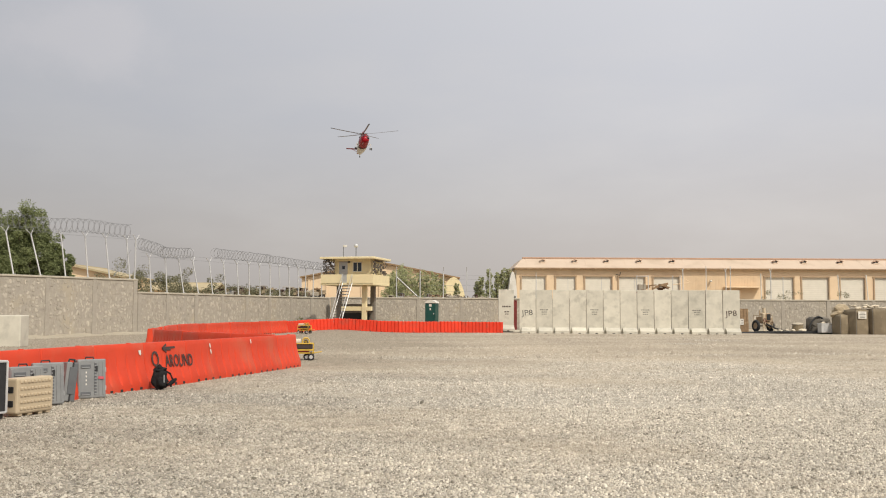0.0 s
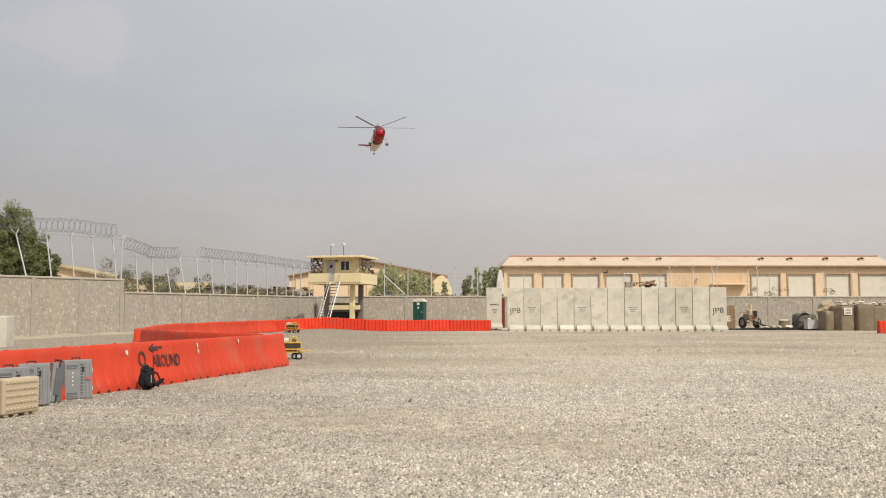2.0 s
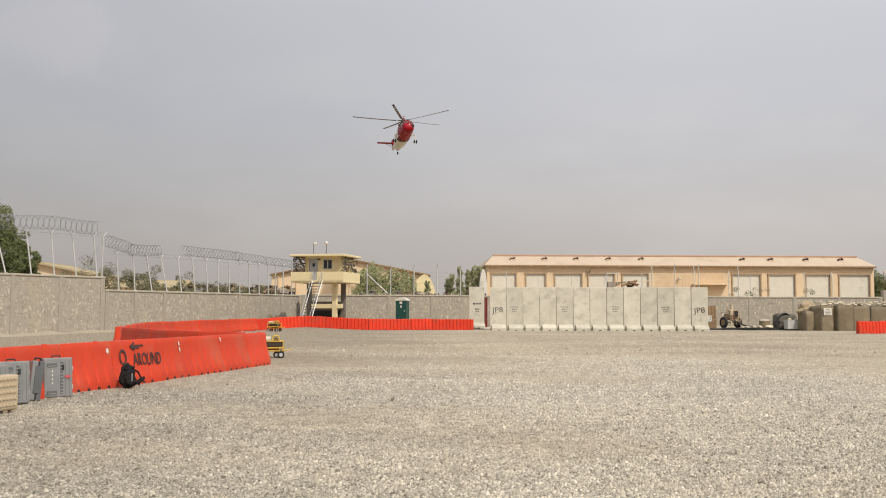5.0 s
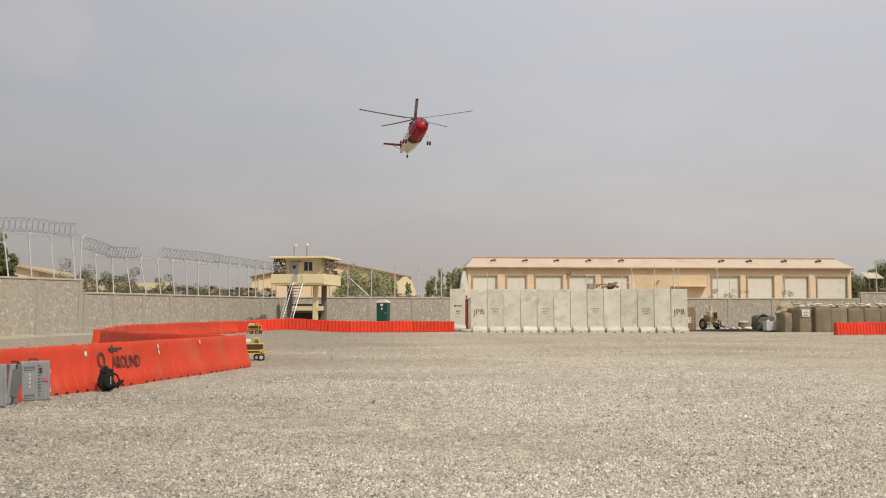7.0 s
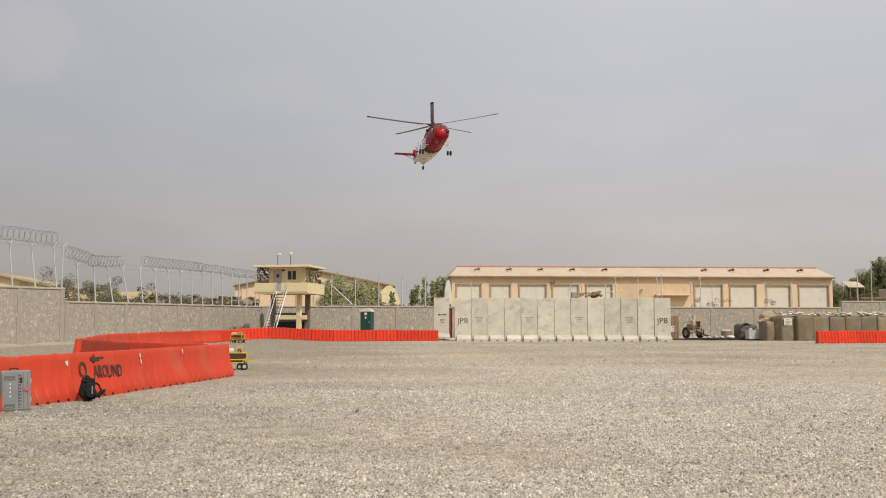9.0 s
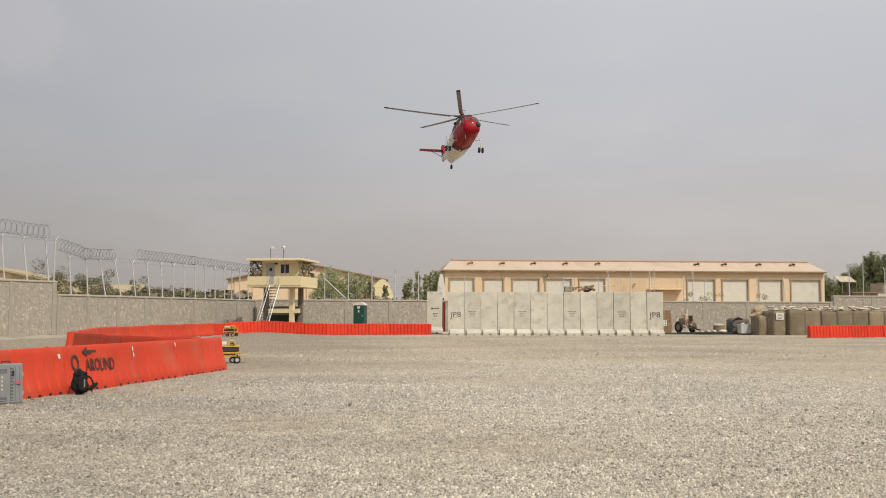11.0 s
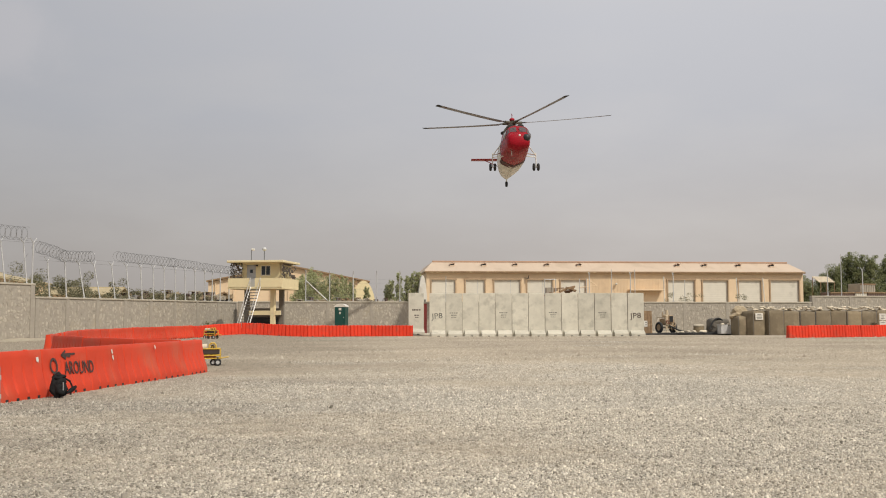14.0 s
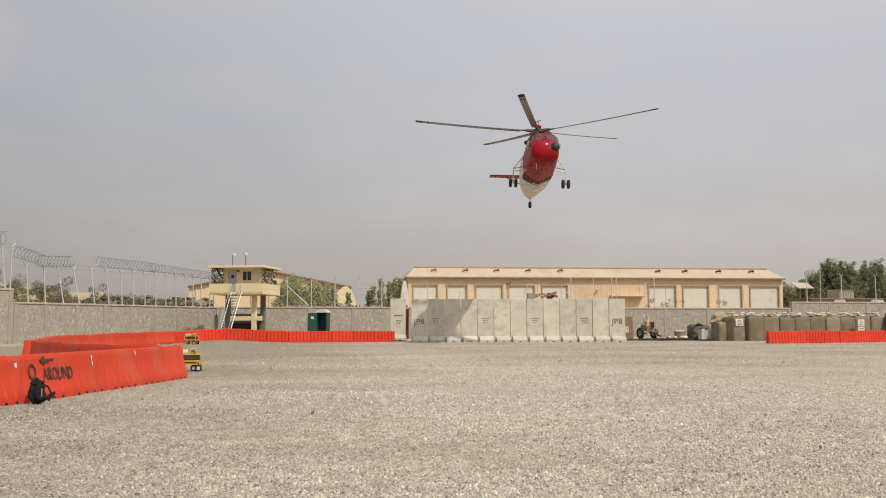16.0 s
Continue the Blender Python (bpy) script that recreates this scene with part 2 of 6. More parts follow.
WHITE = mat("white_paint", (0.72, 0.69, 0.62), (0.63, 0.60, 0.52), 1.5, 0.4, stain=(0.50, 0.46, 0.38), stain_scale=0.8)
PANE = mat("dark_glass", (0.02, 0.028, 0.04), (0.03, 0.04, 0.05), 2, 0.06)
BLADE = mat("blade", (0.31, 0.31, 0.32), (0.235, 0.235, 0.245), 1.5, 0.6)
YELLOW = mat("yellow_paint", (0.66, 0.43, 0.06), (0.56, 0.36, 0.05), 3, 0.5, stain=(0.36, 0.25, 0.06), stain_scale=3)
GREEN = mat("dark_green_plastic", (0.006, 0.055, 0.043), (0.008, 0.07, 0.055), 2, 0.45)
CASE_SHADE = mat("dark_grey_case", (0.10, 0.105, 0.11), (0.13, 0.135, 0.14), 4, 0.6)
GREYCASE = mat("grey_case", (0.20, 0.205, 0.205), (0.25, 0.255, 0.25), 4, 0.6, bump=0.002)
TANCASE = mat("tan_case", (0.54, 0.44, 0.30), (0.48, 0.385, 0.26), 4, 0.65, bump=0.002)
HESCO = mat("hesco_cloth", (0.225, 0.18, 0.115), (0.18, 0.145, 0.095), 1.6, 0.95, bump=0.03, fine=5, spread=0.12, stain=(0.27, 0.22, 0.145), stain_scale=1.1)
SANDBAG = mat("sandbag", (0.66, 0.585, 0.45), (0.52, 0.45, 0.335), 5, 0.95, bump=0.01, spread=0.25)
BROWN_ROOF = mat("brown_roof", (0.47, 0.385, 0.235), (0.39, 0.32, 0.19), 0.6, 0.8)
RUST = mat("rust_tan", (0.33, 0.22, 0.12), (0.20, 0.125, 0.07), 6, 0.85, stain=(0.42, 0.32, 0.19), stain_scale=3)
REDOX = mat("red_oxide", (0.22, 0.035, 0.03), (0.16, 0.028, 0.024), 2, 0.7)
BARK = mat("bark", (0.14, 0.10, 0.07), (0.085, 0.06, 0.045), 6, 0.95, bump=0.02)
LEAF = mat("leaf", (0.21, 0.245, 0.11), (0.29, 0.315, 0.15), 0.6, 0.8, spread=0.4, island=True, spec=0.15)
# the two far-tree leaf colours are lightened to hold distance haze
LEAF_HAZED = mat("leaf_hazed", (0.46, 0.48, 0.265), (0.54, 0.545, 0.33), 0.6, 0.85, spread=0.4, island=True, spec=0.15)
LEAF_MID = mat("leaf_dusty_hazed", (0.25, 0.275, 0.135), (0.33, 0.345, 0.19), 0.6, 0.85, spread=0.4, island=True, spec=0.15)
CAMO = mat("faded_net", (0.15, 0.125, 0.10), (0.23, 0.19, 0.15), 2.5, 0.95)
LEAF_SCRUB = mat("leaf_scrub", (0.20, 0.20, 0.115), (0.29, 0.265, 0.17), 0.5, 0.9, spread=0.45, island=True, spec=0.1)
NET = mat("camouflage_net", (0.05, 0.045, 0.035), (0.10, 0.085, 0.06), 3, 0.95)
PAINT_BLACK = mat("spray_paint", (0.035, 0.026, 0.025), (0.085, 0.05, 0.042), 7, 0.9)
FADED_INK = mat("faded_ink", (0.10, 0.10, 0.09), (0.16, 0.155, 0.14), 9, 0.85)
DRY_EARTH = mat("dry_earth", (0.43, 0.38, 0.29), (0.34, 0.30, 0.23), 3, 0.95, bump=0.03, fine=14)
CANVAS = mat("khaki_canvas", (0.30, 0.24, 0.15), (0.24, 0.19, 0.12), 3, 0.95, bump=0.02)


for m in (LEAF, LEAF_HAZED, LEAF_MID, LEAF_SCRUB):
    # thin leaves let part of the light through
    nt = m.node_tree
    body = next(n for n in nt.nodes if n.type == "BSDF_PRINCIPLED")
    out = next(n for n in nt.nodes if n.type == "OUTPUT_MATERIAL")
    thin = nt.nodes.new("ShaderNodeBsdfTranslucent")
    both = nt.nodes.new("ShaderNodeMixShader")
    both.inputs[0].default_value = 0.42
    for link in body.inputs["Base Color"].links:
        nt.links.new(link.from_socket, thin.inputs["Color"])
    nt.links.new(body.outputs[0], both.inputs[1])
    nt.links.new(thin.outputs[0], both.inputs[2])
    nt.links.new(both.outputs[0], out.inputs["Surface"])


# ---- mesh helpers ----
def mesh_of(bm, material, smooth=False, name="m"):
    me = bpy.data.meshes.new(name)
    bm.to_mesh(me)
    bm.free()
    for mm in material if isinstance(material, (list, tuple)) else (material,):
        me.materials.append(mm)
    if smooth:
        me.polygons.foreach_set("use_smooth", [True] * len(me.polygons))
    return me


def part(name, bm, material, parent=None, label="", at=None, smooth=False):
    ob = new(name, mesh_of(bm, material, smooth, name) if isinstance(bm, bmesh.types.BMesh) else bm)
    if parent:
        ob.parent = parent
    if at is not None:
        ob.matrix_basis = at
    return tagged(ob, label)


def thing(name, label, category, group="", kind="", at=None):
    ob = new(name)
    ob.empty_display_size = 0.2
    if at is not None:
        ob.matrix_basis = at
    return tagged(ob, label, category, group, kind)


def cube(bm, size, at=(0, 0, 0), bevel=0.0, turn=None, seg=1):
    m = Matrix.Translation(at)
    if turn is not None:
        m = m @ (turn.to_4x4() if not isinstance(turn, Matrix) else turn)
    got = bmesh.ops.create_cube(bm, size=1, matrix=m @ Matrix.Diagonal((*size, 1)))
    if bevel:
        edges = list({e for v in got["verts"] for e in v.link_edges})
        bmesh.ops.bevel(bm, geom=edges, offset=bevel, segments=seg, profile=0.5, affect="EDGES")
    return bm


def box(size, at=(0, 0, 0), bevel=0.0, turn=None, seg=1):
    return cube(bmesh.new(), size, at, bevel, turn, seg)


def rod(bm, a, b, r, r2=None, n=8):
    a, b = Vector(a), Vector(b)
    d = b - a
    m = Matrix.Translation((a + b) / 2) @ d.to_track_quat("Z", "Y").to_matrix().to_4x4()
    bmesh.ops.create_cone(bm, cap_ends=True, segments=n, radius1=r, radius2=r if r2 is None else r2, depth=d.length, matrix=m)
    return bm


def rods(pairs, r, n=8):
    bm = bmesh.new()
    for a, b in pairs:
        rod(bm, a, b, r, n=n)
    return bm


def ring(bm, centre, axis, r, tube, n=20, k=6):
    """A torus round axis."""
    q = Vector(axis).normalized().to_track_quat("Z", "Y").to_matrix()
    c = Vector(centre)
    vs = []
    for i in range(n):
        a = 2 * math.pi * i / n
        vs.append([bm.verts.new(c + q @ Vector(((r + tube * math.cos(b)) * math.cos(a), (r + tube * math.cos(b)) * math.sin(a), tube * math.sin(b))))
                   for b in (2 * math.pi * j / k for j in range(k))])
    for i in range(n):
        for j in range(k):
            bm.faces.new((vs[i][j], vs[(i + 1) % n][j], vs[(i + 1) % n][(j + 1) % k], vs[i][(j + 1) % k]))
    return bm


def tube(bm, pts, r, n=6):
    """A bent pipe along pts."""
    pts = [Vector(p) for p in pts]
    rows = []
    for i, p in enumerate(pts):
        d = (pts[min(i + 1, len(pts) - 1)] - pts[max(i - 1, 0)]).normalized()
        q = d.to_track_quat("Z", "Y").to_matrix()
        rows.append([bm.verts.new(p + q @ Vector((r * math.cos(2 * math.pi * k / n), r * math.sin(2 * math.pi * k / n), 0))) for k in range(n)])
    for a, b in zip(rows, rows[1:]):
        for k in range(n):
            bm.faces.new((a[k], a[(k + 1) % n], b[(k + 1) % n], b[k]))
    for end in (rows[0][::-1], rows[-1]):
        bm.faces.new(end)
    return bm


def blob(size, at=(0, 0, 0), sub=2, rough=0.0, seed=0, turn=None):
    bm = bmesh.new()
    bmesh.ops.create_icosphere(bm, subdivisions=sub, radius=0.5)
    for v in bm.verts:
        d = 1 + rough * noise.noise(v.co * 3 + Vector((seed * 7.1, seed * 3.3, 0)))
        v.co = Vector((v.co.x * size[0], v.co.y * size[1], v.co.z * size[2])) * d
    bm.transform(Matrix.Translation(at) @ (turn or Matrix()))
    return bm


def writing(text, size, material, parent, at, name="writing", label="", bold=0.0):
    cu = bpy.data.curves.new("t", "FONT")
    cu.body, cu.size, cu.align_x, cu.align_y, cu.extrude, cu.offset, cu.resolution_u = text, size, "CENTER", "CENTER", 0.002, bold, 3
    ob = bpy.data.objects.new("t", cu)
    scene.collection.objects.link(ob)
    me = bpy.data.meshes.new_from_object(ob.evaluated_get(bpy.context.evaluated_depsgraph_get()))
    bpy.data.objects.remove(ob)
    me.materials.clear()
    me.materials.append(material)
    out = part(name, me, None, parent, label)
    out.matrix_basis = at
    return out


def smooth01(x):
    x = min(1.0, max(0.0, x))
    return x * x * (3 - 2 * x)


def ground_z(x, y):
    """The lot is flat; it rises behind the far barrier and under the tower."""
    rise = 0.48 * smooth01((y - 83.6) / 5) * smooth01((7 - x) / 2.5) * smooth01((x + 16) / 5)
    knoll = 0.26 * math.exp(-((x + 9.3) ** 2 / 10 + (y - 83.5) ** 2 / 18))
    dip = -0.22 * math.exp(-((x + 29) ** 2 / 60 + (y - 62) ** 2 / 90))
    return max(rise, knoll) + dip


# ---- ground ----
def axis_of(lo, hi, fine_lo, fine_hi, step):
    out = list(np.arange(fine_lo, fine_hi + 0.01, step))
    d, x = step, fine_hi
    while x < hi:
        d *= 1.6
        x += d
        out.append(min(x, hi))
    d, x = step, fine_lo
    while x > lo:
        d *= 1.6
        x -= d
        out.insert(0, max(x, lo))
    return np.array(out)


GX, GY = axis_of(-2500, 2500, -40, 60, 1.0), axis_of(-800, 4500, 2, 104, 1.0)
LOT = np.array([[ground_z(x, y) + (0.03 * noise.noise(Vector((x * 0.35, y * 0.35, 0))) if abs(x) < 60 and y < 104 else 0) for x in GX] for y in GY])


def lot_z(x, y):
    """Height of the gravel sheet under arrays of places."""
    i = np.clip(np.searchsorted(GX, x) - 1, 0, len(GX) - 2)
    j = np.clip(np.searchsorted(GY, y) - 1, 0, len(GY) - 2)
    u, v = (x - GX[i]) / (GX[i + 1] - GX[i]), (y - GY[j]) / (GY[j + 1] - GY[j])
    return (LOT[j, i] * (1 - u) + LOT[j, i + 1] * u) * (1 - v) + (LOT[j + 1, i] * (1 - u) + LOT[j + 1, i + 1] * u) * v


def ground():
    n = len(GX)
    verts = [(x, y, LOT[j, i]) for j, y in enumerate(GY) for i, x in enumerate(GX)]
    faces = [(j * n + i, j * n + i + 1, (j + 1) * n + i + 1, (j + 1) * n + i) for j in range(len(GY) - 1) for i in range(n - 1)]
    me = bpy.data.meshes.new("ground")
    me.from_pydata(verts, [], faces)
    me.materials.append(GRAVEL)
    me.polygons.foreach_set("use_smooth", [True] * len(me.polygons))
    tagged(new("ground", me), "pale crushed-stone gravel lot with worn dusty patches", "ground", kind="structure")


ground()


# ---- orange water-filled barriers ----
MODULE = 1.83


def barrier_mesh(length=MODULE, cells=64):
    """Flared section drawn along x; the foot is fluted into ribs with fork slots between."""
    bm = bmesh.new()
    prof = ((0.27, 0.0, 0.0), (0.27, 0.14, 0.0), (0.245, 0.24, 1.0), (0.18, 0.42, 1.0), (0.13, 0.62, 0.35), (0.112, 0.74, 0.0), (0.10, 0.85, 0.0), (0.09, 0.95, 0.0), (0.07, 0.985, 0.0))
    rows = []
    for i in range(cells + 1):
        s = i / cells
        x = (s - 0.5) * (length - 0.012)
        groove = 0.06 * max(0.0, math.cos(2 * math.pi * s * 5)) ** 9
        pinch = 0.02 * (1 if i in (0, cells) else 0)
        a = [(x, -(w - g * groove - pinch), z) for w, z, g in prof]
        b = [(x, w - g * groove - pinch, z) for w, z, g in reversed(prof)]
        rows.append([bm.verts.new(p) for p in a + b])
    k = len(rows[0])
    for a, b in zip(rows, rows[1:]):
        for j in range(k):
            bm.faces.new((a[j], b[j], b[(j + 1) % k], a[(j + 1) % k]))
    bm.faces.new(rows[0])
    bm.faces.new(rows[-1][::-1])
    bmesh.ops.recalc_face_normals(bm, faces=bm.faces)
    return bm


def make_barrier():
    t = thing("traffic_barrier", "bright orange water-filled plastic road barrier on gravel", "barrier", "orange barriers round the lot")
    skin = barrier_mesh()
    for e in skin.edges:
        e.smooth = e.calc_face_angle(0) < radians(34)
    part("body", skin, ORANGE, t, smooth=True)
    slot = bmesh.new()
    cube(slot, (0.11, 0.552, 0.07), (0, 0, 0.04), 0.012)
    me = mesh_of(slot, DARK, name="slot")
    for k in (-0.56, -0.19, 0.19, 0.56):
        part("fork_slot", me, None, t, "dark fork slot", pose(k, 0, 0))
    lug = rod(bmesh.new(), (0, 0, 0.97), (0, 0, 1.0), 0.05, 0.045, 10)
    part("fill_cap", lug, ORANGE, t, at=pose(0.45, 0, 0))
    pin = rod(bmesh.new(), (0, 0, 0.1), (0, 0, 0.93), 0.035, n=8)
    part("hinge_pin", pin, ORANGE, t, at=pose(MODULE / 2, 0, 0))
    return t


def run(points, skip=0.0):
    """Poses of modules laid end to end along a line."""
    pts = [Vector((*p, 0)) for p in points]
    out = []
    cur, i = pts[0], 0
    while True:
        nxt = None
        for j in range(i, len(pts) - 1):
            a, b = pts[j], pts[j + 1]
            d = b - a
            f = a - cur
            A, B, C = d.dot(d), 2 * f.dot(d), f.dot(f) - MODULE ** 2
            disc = B * B - 4 * A * C
            if disc < 0:
                continue
            s = (-B + math.sqrt(disc)) / (2 * A)
            if 0 <= s <= 1:
                nxt, i = a + d * s, j
                break
        if nxt is None:
            return out
        mid = (cur + nxt) / 2
        turn = math.degrees(math.atan2(nxt.y - cur.y, nxt.x - cur.x))
        tip = math.degrees(math.atan2(ground_z(nxt.x, nxt.y) - ground_z(cur.x, cur.y), MODULE))
        out.append(pose(mid.x, mid.y, ground_z(mid.x, mid.y) - 0.005, 0, -tip, turn))
        cur = nxt


NEAR = run(((-9.0, 10.2), (-7.62, 15.6), (-6.95, 19.4), (-6.0, 23.3), (-4.91, 28.04), (-4.60, 30.1)))
INNER = run(((-5.3, 30.2), (-7.7, 31.8), (-11.5, 37.8)))
BACK = run(((-11.7, 38.4), (-14.4, 52), (-14.9, 58), (-14.5, 70), (-12.6, 79), (-11, 81.4), (-8.9, 82.3), (-6.9, 82.2), (-4, 82.2), (-1.6, 82.6), (5.9, 83.5)))
RIGHT = run(((33.4, 71.2), (38, 72.4), (46, 75.5), (62, 82)))
barrier = make_barrier()
barrier.matrix_basis = NEAR[0]
near_units = [barrier] + [copy_thing(barrier, m) for m in NEAR[1:]]
jit = random.Random(3)
for m in INNER + [b for b in BACK if b.translation.y < 79]:
    copy_thing(barrier, m @ pose(0, 0, jit.uniform(-0.02, 0.02), jit.uniform(-1.5, 1.5), jit.uniform(-0.6, 0.6), jit.uniform(-2, 2)))


def ribbed_barrier():
    """The straight-sided kind: full-height ribs, slightly battered."""
    t = thing("traffic_barrier", "faded orange ribbed plastic barrier standing on gravel", "barrier", "orange barriers round the lot")
    bm = bmesh.new()
    cells = 60
    prof = ((0.23, 0.0), (0.23, 0.1), (0.21, 0.3), (0.19, 0.62), (0.17, 0.9), (0.15, 0.97))
    rows = []
    for i in range(cells + 1):
        s = i / cells
        x = (s - 0.5) * (MODULE - 0.02)
        g = 0.06 * max(0.0, math.cos(2 * math.pi * s * 6)) ** 2
        top = 0.03 * math.sin(math.pi * s * 6) ** 2
        a = [(x, -(w - g), z - (top if z > 0.9 else 0)) for w, z in prof]
        b = [(x, w - g, z - (top if z > 0.9 else 0)) for w, z in reversed(prof)]
        rows.append([bm.verts.new(p) for p in a + b])
    k = len(rows[0])
    for a, b in zip(rows, rows[1:]):
        for j in range(k):
            bm.faces.new((a[j], b[j], b[(j + 1) % k], a[(j + 1) % k]))
    bm.faces.new(rows[0])
    bm.faces.new(rows[-1][::-1])
    bmesh.ops.recalc_face_normals(bm, faces=bm.faces)
    part("body", bm, ORANGE_RED, t)
    part("fill_cap", rod(bmesh.new(), (0, 0, 0.96), (0, 0, 0.99), 0.05, 0.045, 10), ORANGE_RED, t, at=pose(0.4, 0, 0))
    slot = mesh_of(box((0.1, 0.475, 0.06), (0, 0, 0.035), 0.012), DARK, name="slot")
    for k in (-0.45, 0.45):
        part("fork_slot", slot, None, t, "dark fork slot", pose(k, 0, 0))
    return t


ribbed = None
for m in [b for b in BACK if b.translation.y >= 79] + RIGHT:
    m = m @ pose(0, 0, jit.uniform(-0.03, 0.02), jit.uniform(-2, 2), jit.uniform(-0.8, 0.8), jit.uniform(-3, 3))
    if ribbed is None:
        ribbed = ribbed_barrier()
        ribbed.matrix_basis = m
    else:
        copy_thing(ribbed, m)


# ---- stone perimeter walls with fence posts and razor coils ----
def wall_run(name, a, b, top, base, label, gap=3.4, skip_posts=False):
    """A rubble wall with piers and a coping from a to b; stones face the lot."""
    a, b = Vector((*a, 0)), Vector((*b, 0))
    d = b - a
    length = d.length
    turn = math.degrees(math.atan2(d.y, d.x))
    at = pose(a.x, a.y, 0, 0, 0, turn)
    h = top - base
    t = part(name, box((length, 0.45, h), (length / 2, 0.225, base + h / 2)), MORTAR, None, label, at)
    tagged(t, category="wall", kind="structure")
    part("coping", box((length, 0.6, 0.14), (length / 2, 0.225, top + 0.07), 0.02), CAP, t)
    n = max(1, round(length / gap))
    pier = mesh_of(box((0.36, 0.05, h), (0, -0.025, base + h / 2), 0.012), MORTAR, name="pier")
    for i in range(n + 1):
        part("pier", pier, None, t, "", pose(min(max(i * length / n, 0.22), length - 0.22), 0, 0))
    # rubble faces, joined
    rng = random.Random(name)
    bm_v, bm_f = [], []
    x = 0.25
    while x < length - 0.3:
        w = rng.uniform(0.15, 0.33)
        z = base + rng.uniform(0.02, 0.2)
        while z < base + h - 0.3:
            hh = rng.uniform(0.16, 0.62)
            hh = min(hh, base + h - 0.06 - z)
            if rng.random() < 0.9:
                cx, cz = x + w / 2 + rng.uniform(-0.07, 0.07), z + hh / 2
                k = rng.choice((4, 5, 5, 6, 7))
                r0 = rng.uniform(0, 6.28)
                pr = rng.uniform(0.003, 0.03)
                sx, sz, skew = w * rng.uniform(0.34, 0.52), hh * rng.uniform(0.36, 0.5), rng.uniform(-0.35, 0.35)
                s0 = len(bm_v)
                pts = []
                for j in range(k):
                    aa = r0 + 2 * math.pi * (j + rng.uniform(-0.25, 0.25)) / k
                    rr = rng.uniform(0.75, 1.12)
                    pts.append((cx + math.cos(aa) * sx * rr + skew * math.sin(aa) * sz, cz + math.sin(aa) * sz * rr))
                bm_v += [(px, -0.001, pz) for px, pz in pts]
                bm_v += [(cx + (px - cx) * 0.86, -pr, cz + (pz - cz) * 0.86) for px, pz in pts]
                for j in range(k):
                    bm_f.append((s0 + j, s0 + (j + 1) % k, s0 + k + (j + 1) % k, s0 + k + j))
                bm_f.append(tuple(s0 + k + j for j in range(k)))
            z += hh
        x += w
    me = bpy.data.meshes.new("rubble")
    me.from_pydata(bm_v, [], bm_f)
    me.materials.append(WALLSTONE)
    tagged(part("rubble", me, None, t), kind="stuff")
    return t, at, length


LEFT_A, LEFT_B, CORNER = (-36.5, 55.0), (-23.5, 73.7), (-11.4, 97.0)
wall_run("wall_west_high", LEFT_A, LEFT_B, 4.05, -0.4, "tall weathered rubble-stone perimeter wall with coping", 3.75)
wall_run("wall_west_low", LEFT_B, CORNER, 3.08, -0.1, "weathered rubble-stone perimeter wall with plain coping", 3.3)
wall_run("wall_north", (-11.2, 95.6), (6.3, 97.0), 3.1, 0.2, "rubble-stone perimeter wall behind the far barrier", 4.6)
wall_run("wall_north_east", (6.4, 97.0), (49, 98.6), 3.08, -0.1, "stained rubble-stone wall behind the fuel point", 4.6)
wall_run("wall_east", (49.2, 98.9), (90, 101.5), 3.75, -0.1, "higher stone wall beyond the fuel point", 4.6)


def toe(a, b, seed, width=0.9, height=0.32):
    """Loose dry earth banked along the foot of a wall."""
    a, b = Vector((*a, 0)), Vector((*b, 0))
    d = (b - a)
    n = int(d.length / 0.35)
    out = Vector((d.y, -d.x, 0)).normalized()
    bm = bmesh.new()
    rows = []
    for i in range(n + 1):
        p = a + d * (i / n)
        k = 0.7 + 0.8 * noise.noise(Vector((i * 0.17, seed, 0)))
        g = ground_z(p.x, p.y)
        rows.append([bm.verts.new(p + out * (width * u * (0.6 + k * 0.5)) + Vector((0, 0, g - 0.03 + height * max(0.1, k) * z))) for u, z in ((-0.1, 1.0), (0.3, 0.75), (0.65, 0.3), (1.0, 0.0))])
    for r0, r1 in zip(rows, rows[1:]):
        for j in range(3):
            bm.faces.new((r0[j], r0[j + 1], r1[j + 1], r1[j]))
    bmesh.ops.recalc_face_normals(bm, faces=bm.faces)
    tagged(part("earth_bank", bm, DRY_EARTH, None, "dry pale earth banked at the wall foot", smooth=True), category="earth", kind="structure")


toe(LEFT_A, LEFT_B, 1, 1.6)
toe(LEFT_B, CORNER, 2)
toe((24, 97.6), (49, 98.6), 3, 0.8, 0.25)


def fence_post(height=2.75, lean=0.0, twin=True):
    t = thing("fence_post", "galvanised steel fence post with angled top arms", "post", "fence posts on the wall")
    part("pole", rod(bmesh.new(), (0, 0, 0), (0, 0, height - 0.35), 0.052, n=8), STEEL, t)
    part("arm", rod(bmesh.new(), (0, 0, height - 0.36), (-0.32, 0, height + 0.05), 0.03, n=6), STEEL, t)
    if twin:
        part("arm", rod(bmesh.new(), (0, 0, height - 0.36), (0.32, 0, height + 0.05), 0.03, n=6), STEEL, t)
    part("foot_plate", box((0.2, 0.2, 0.03), (0, 0, 0.015), 0.005), STEEL, t)
    return t


def along(a, b, s):
    return a[0] + (b[0] - a[0]) * s, a[1] + (b[1] - a[1]) * s


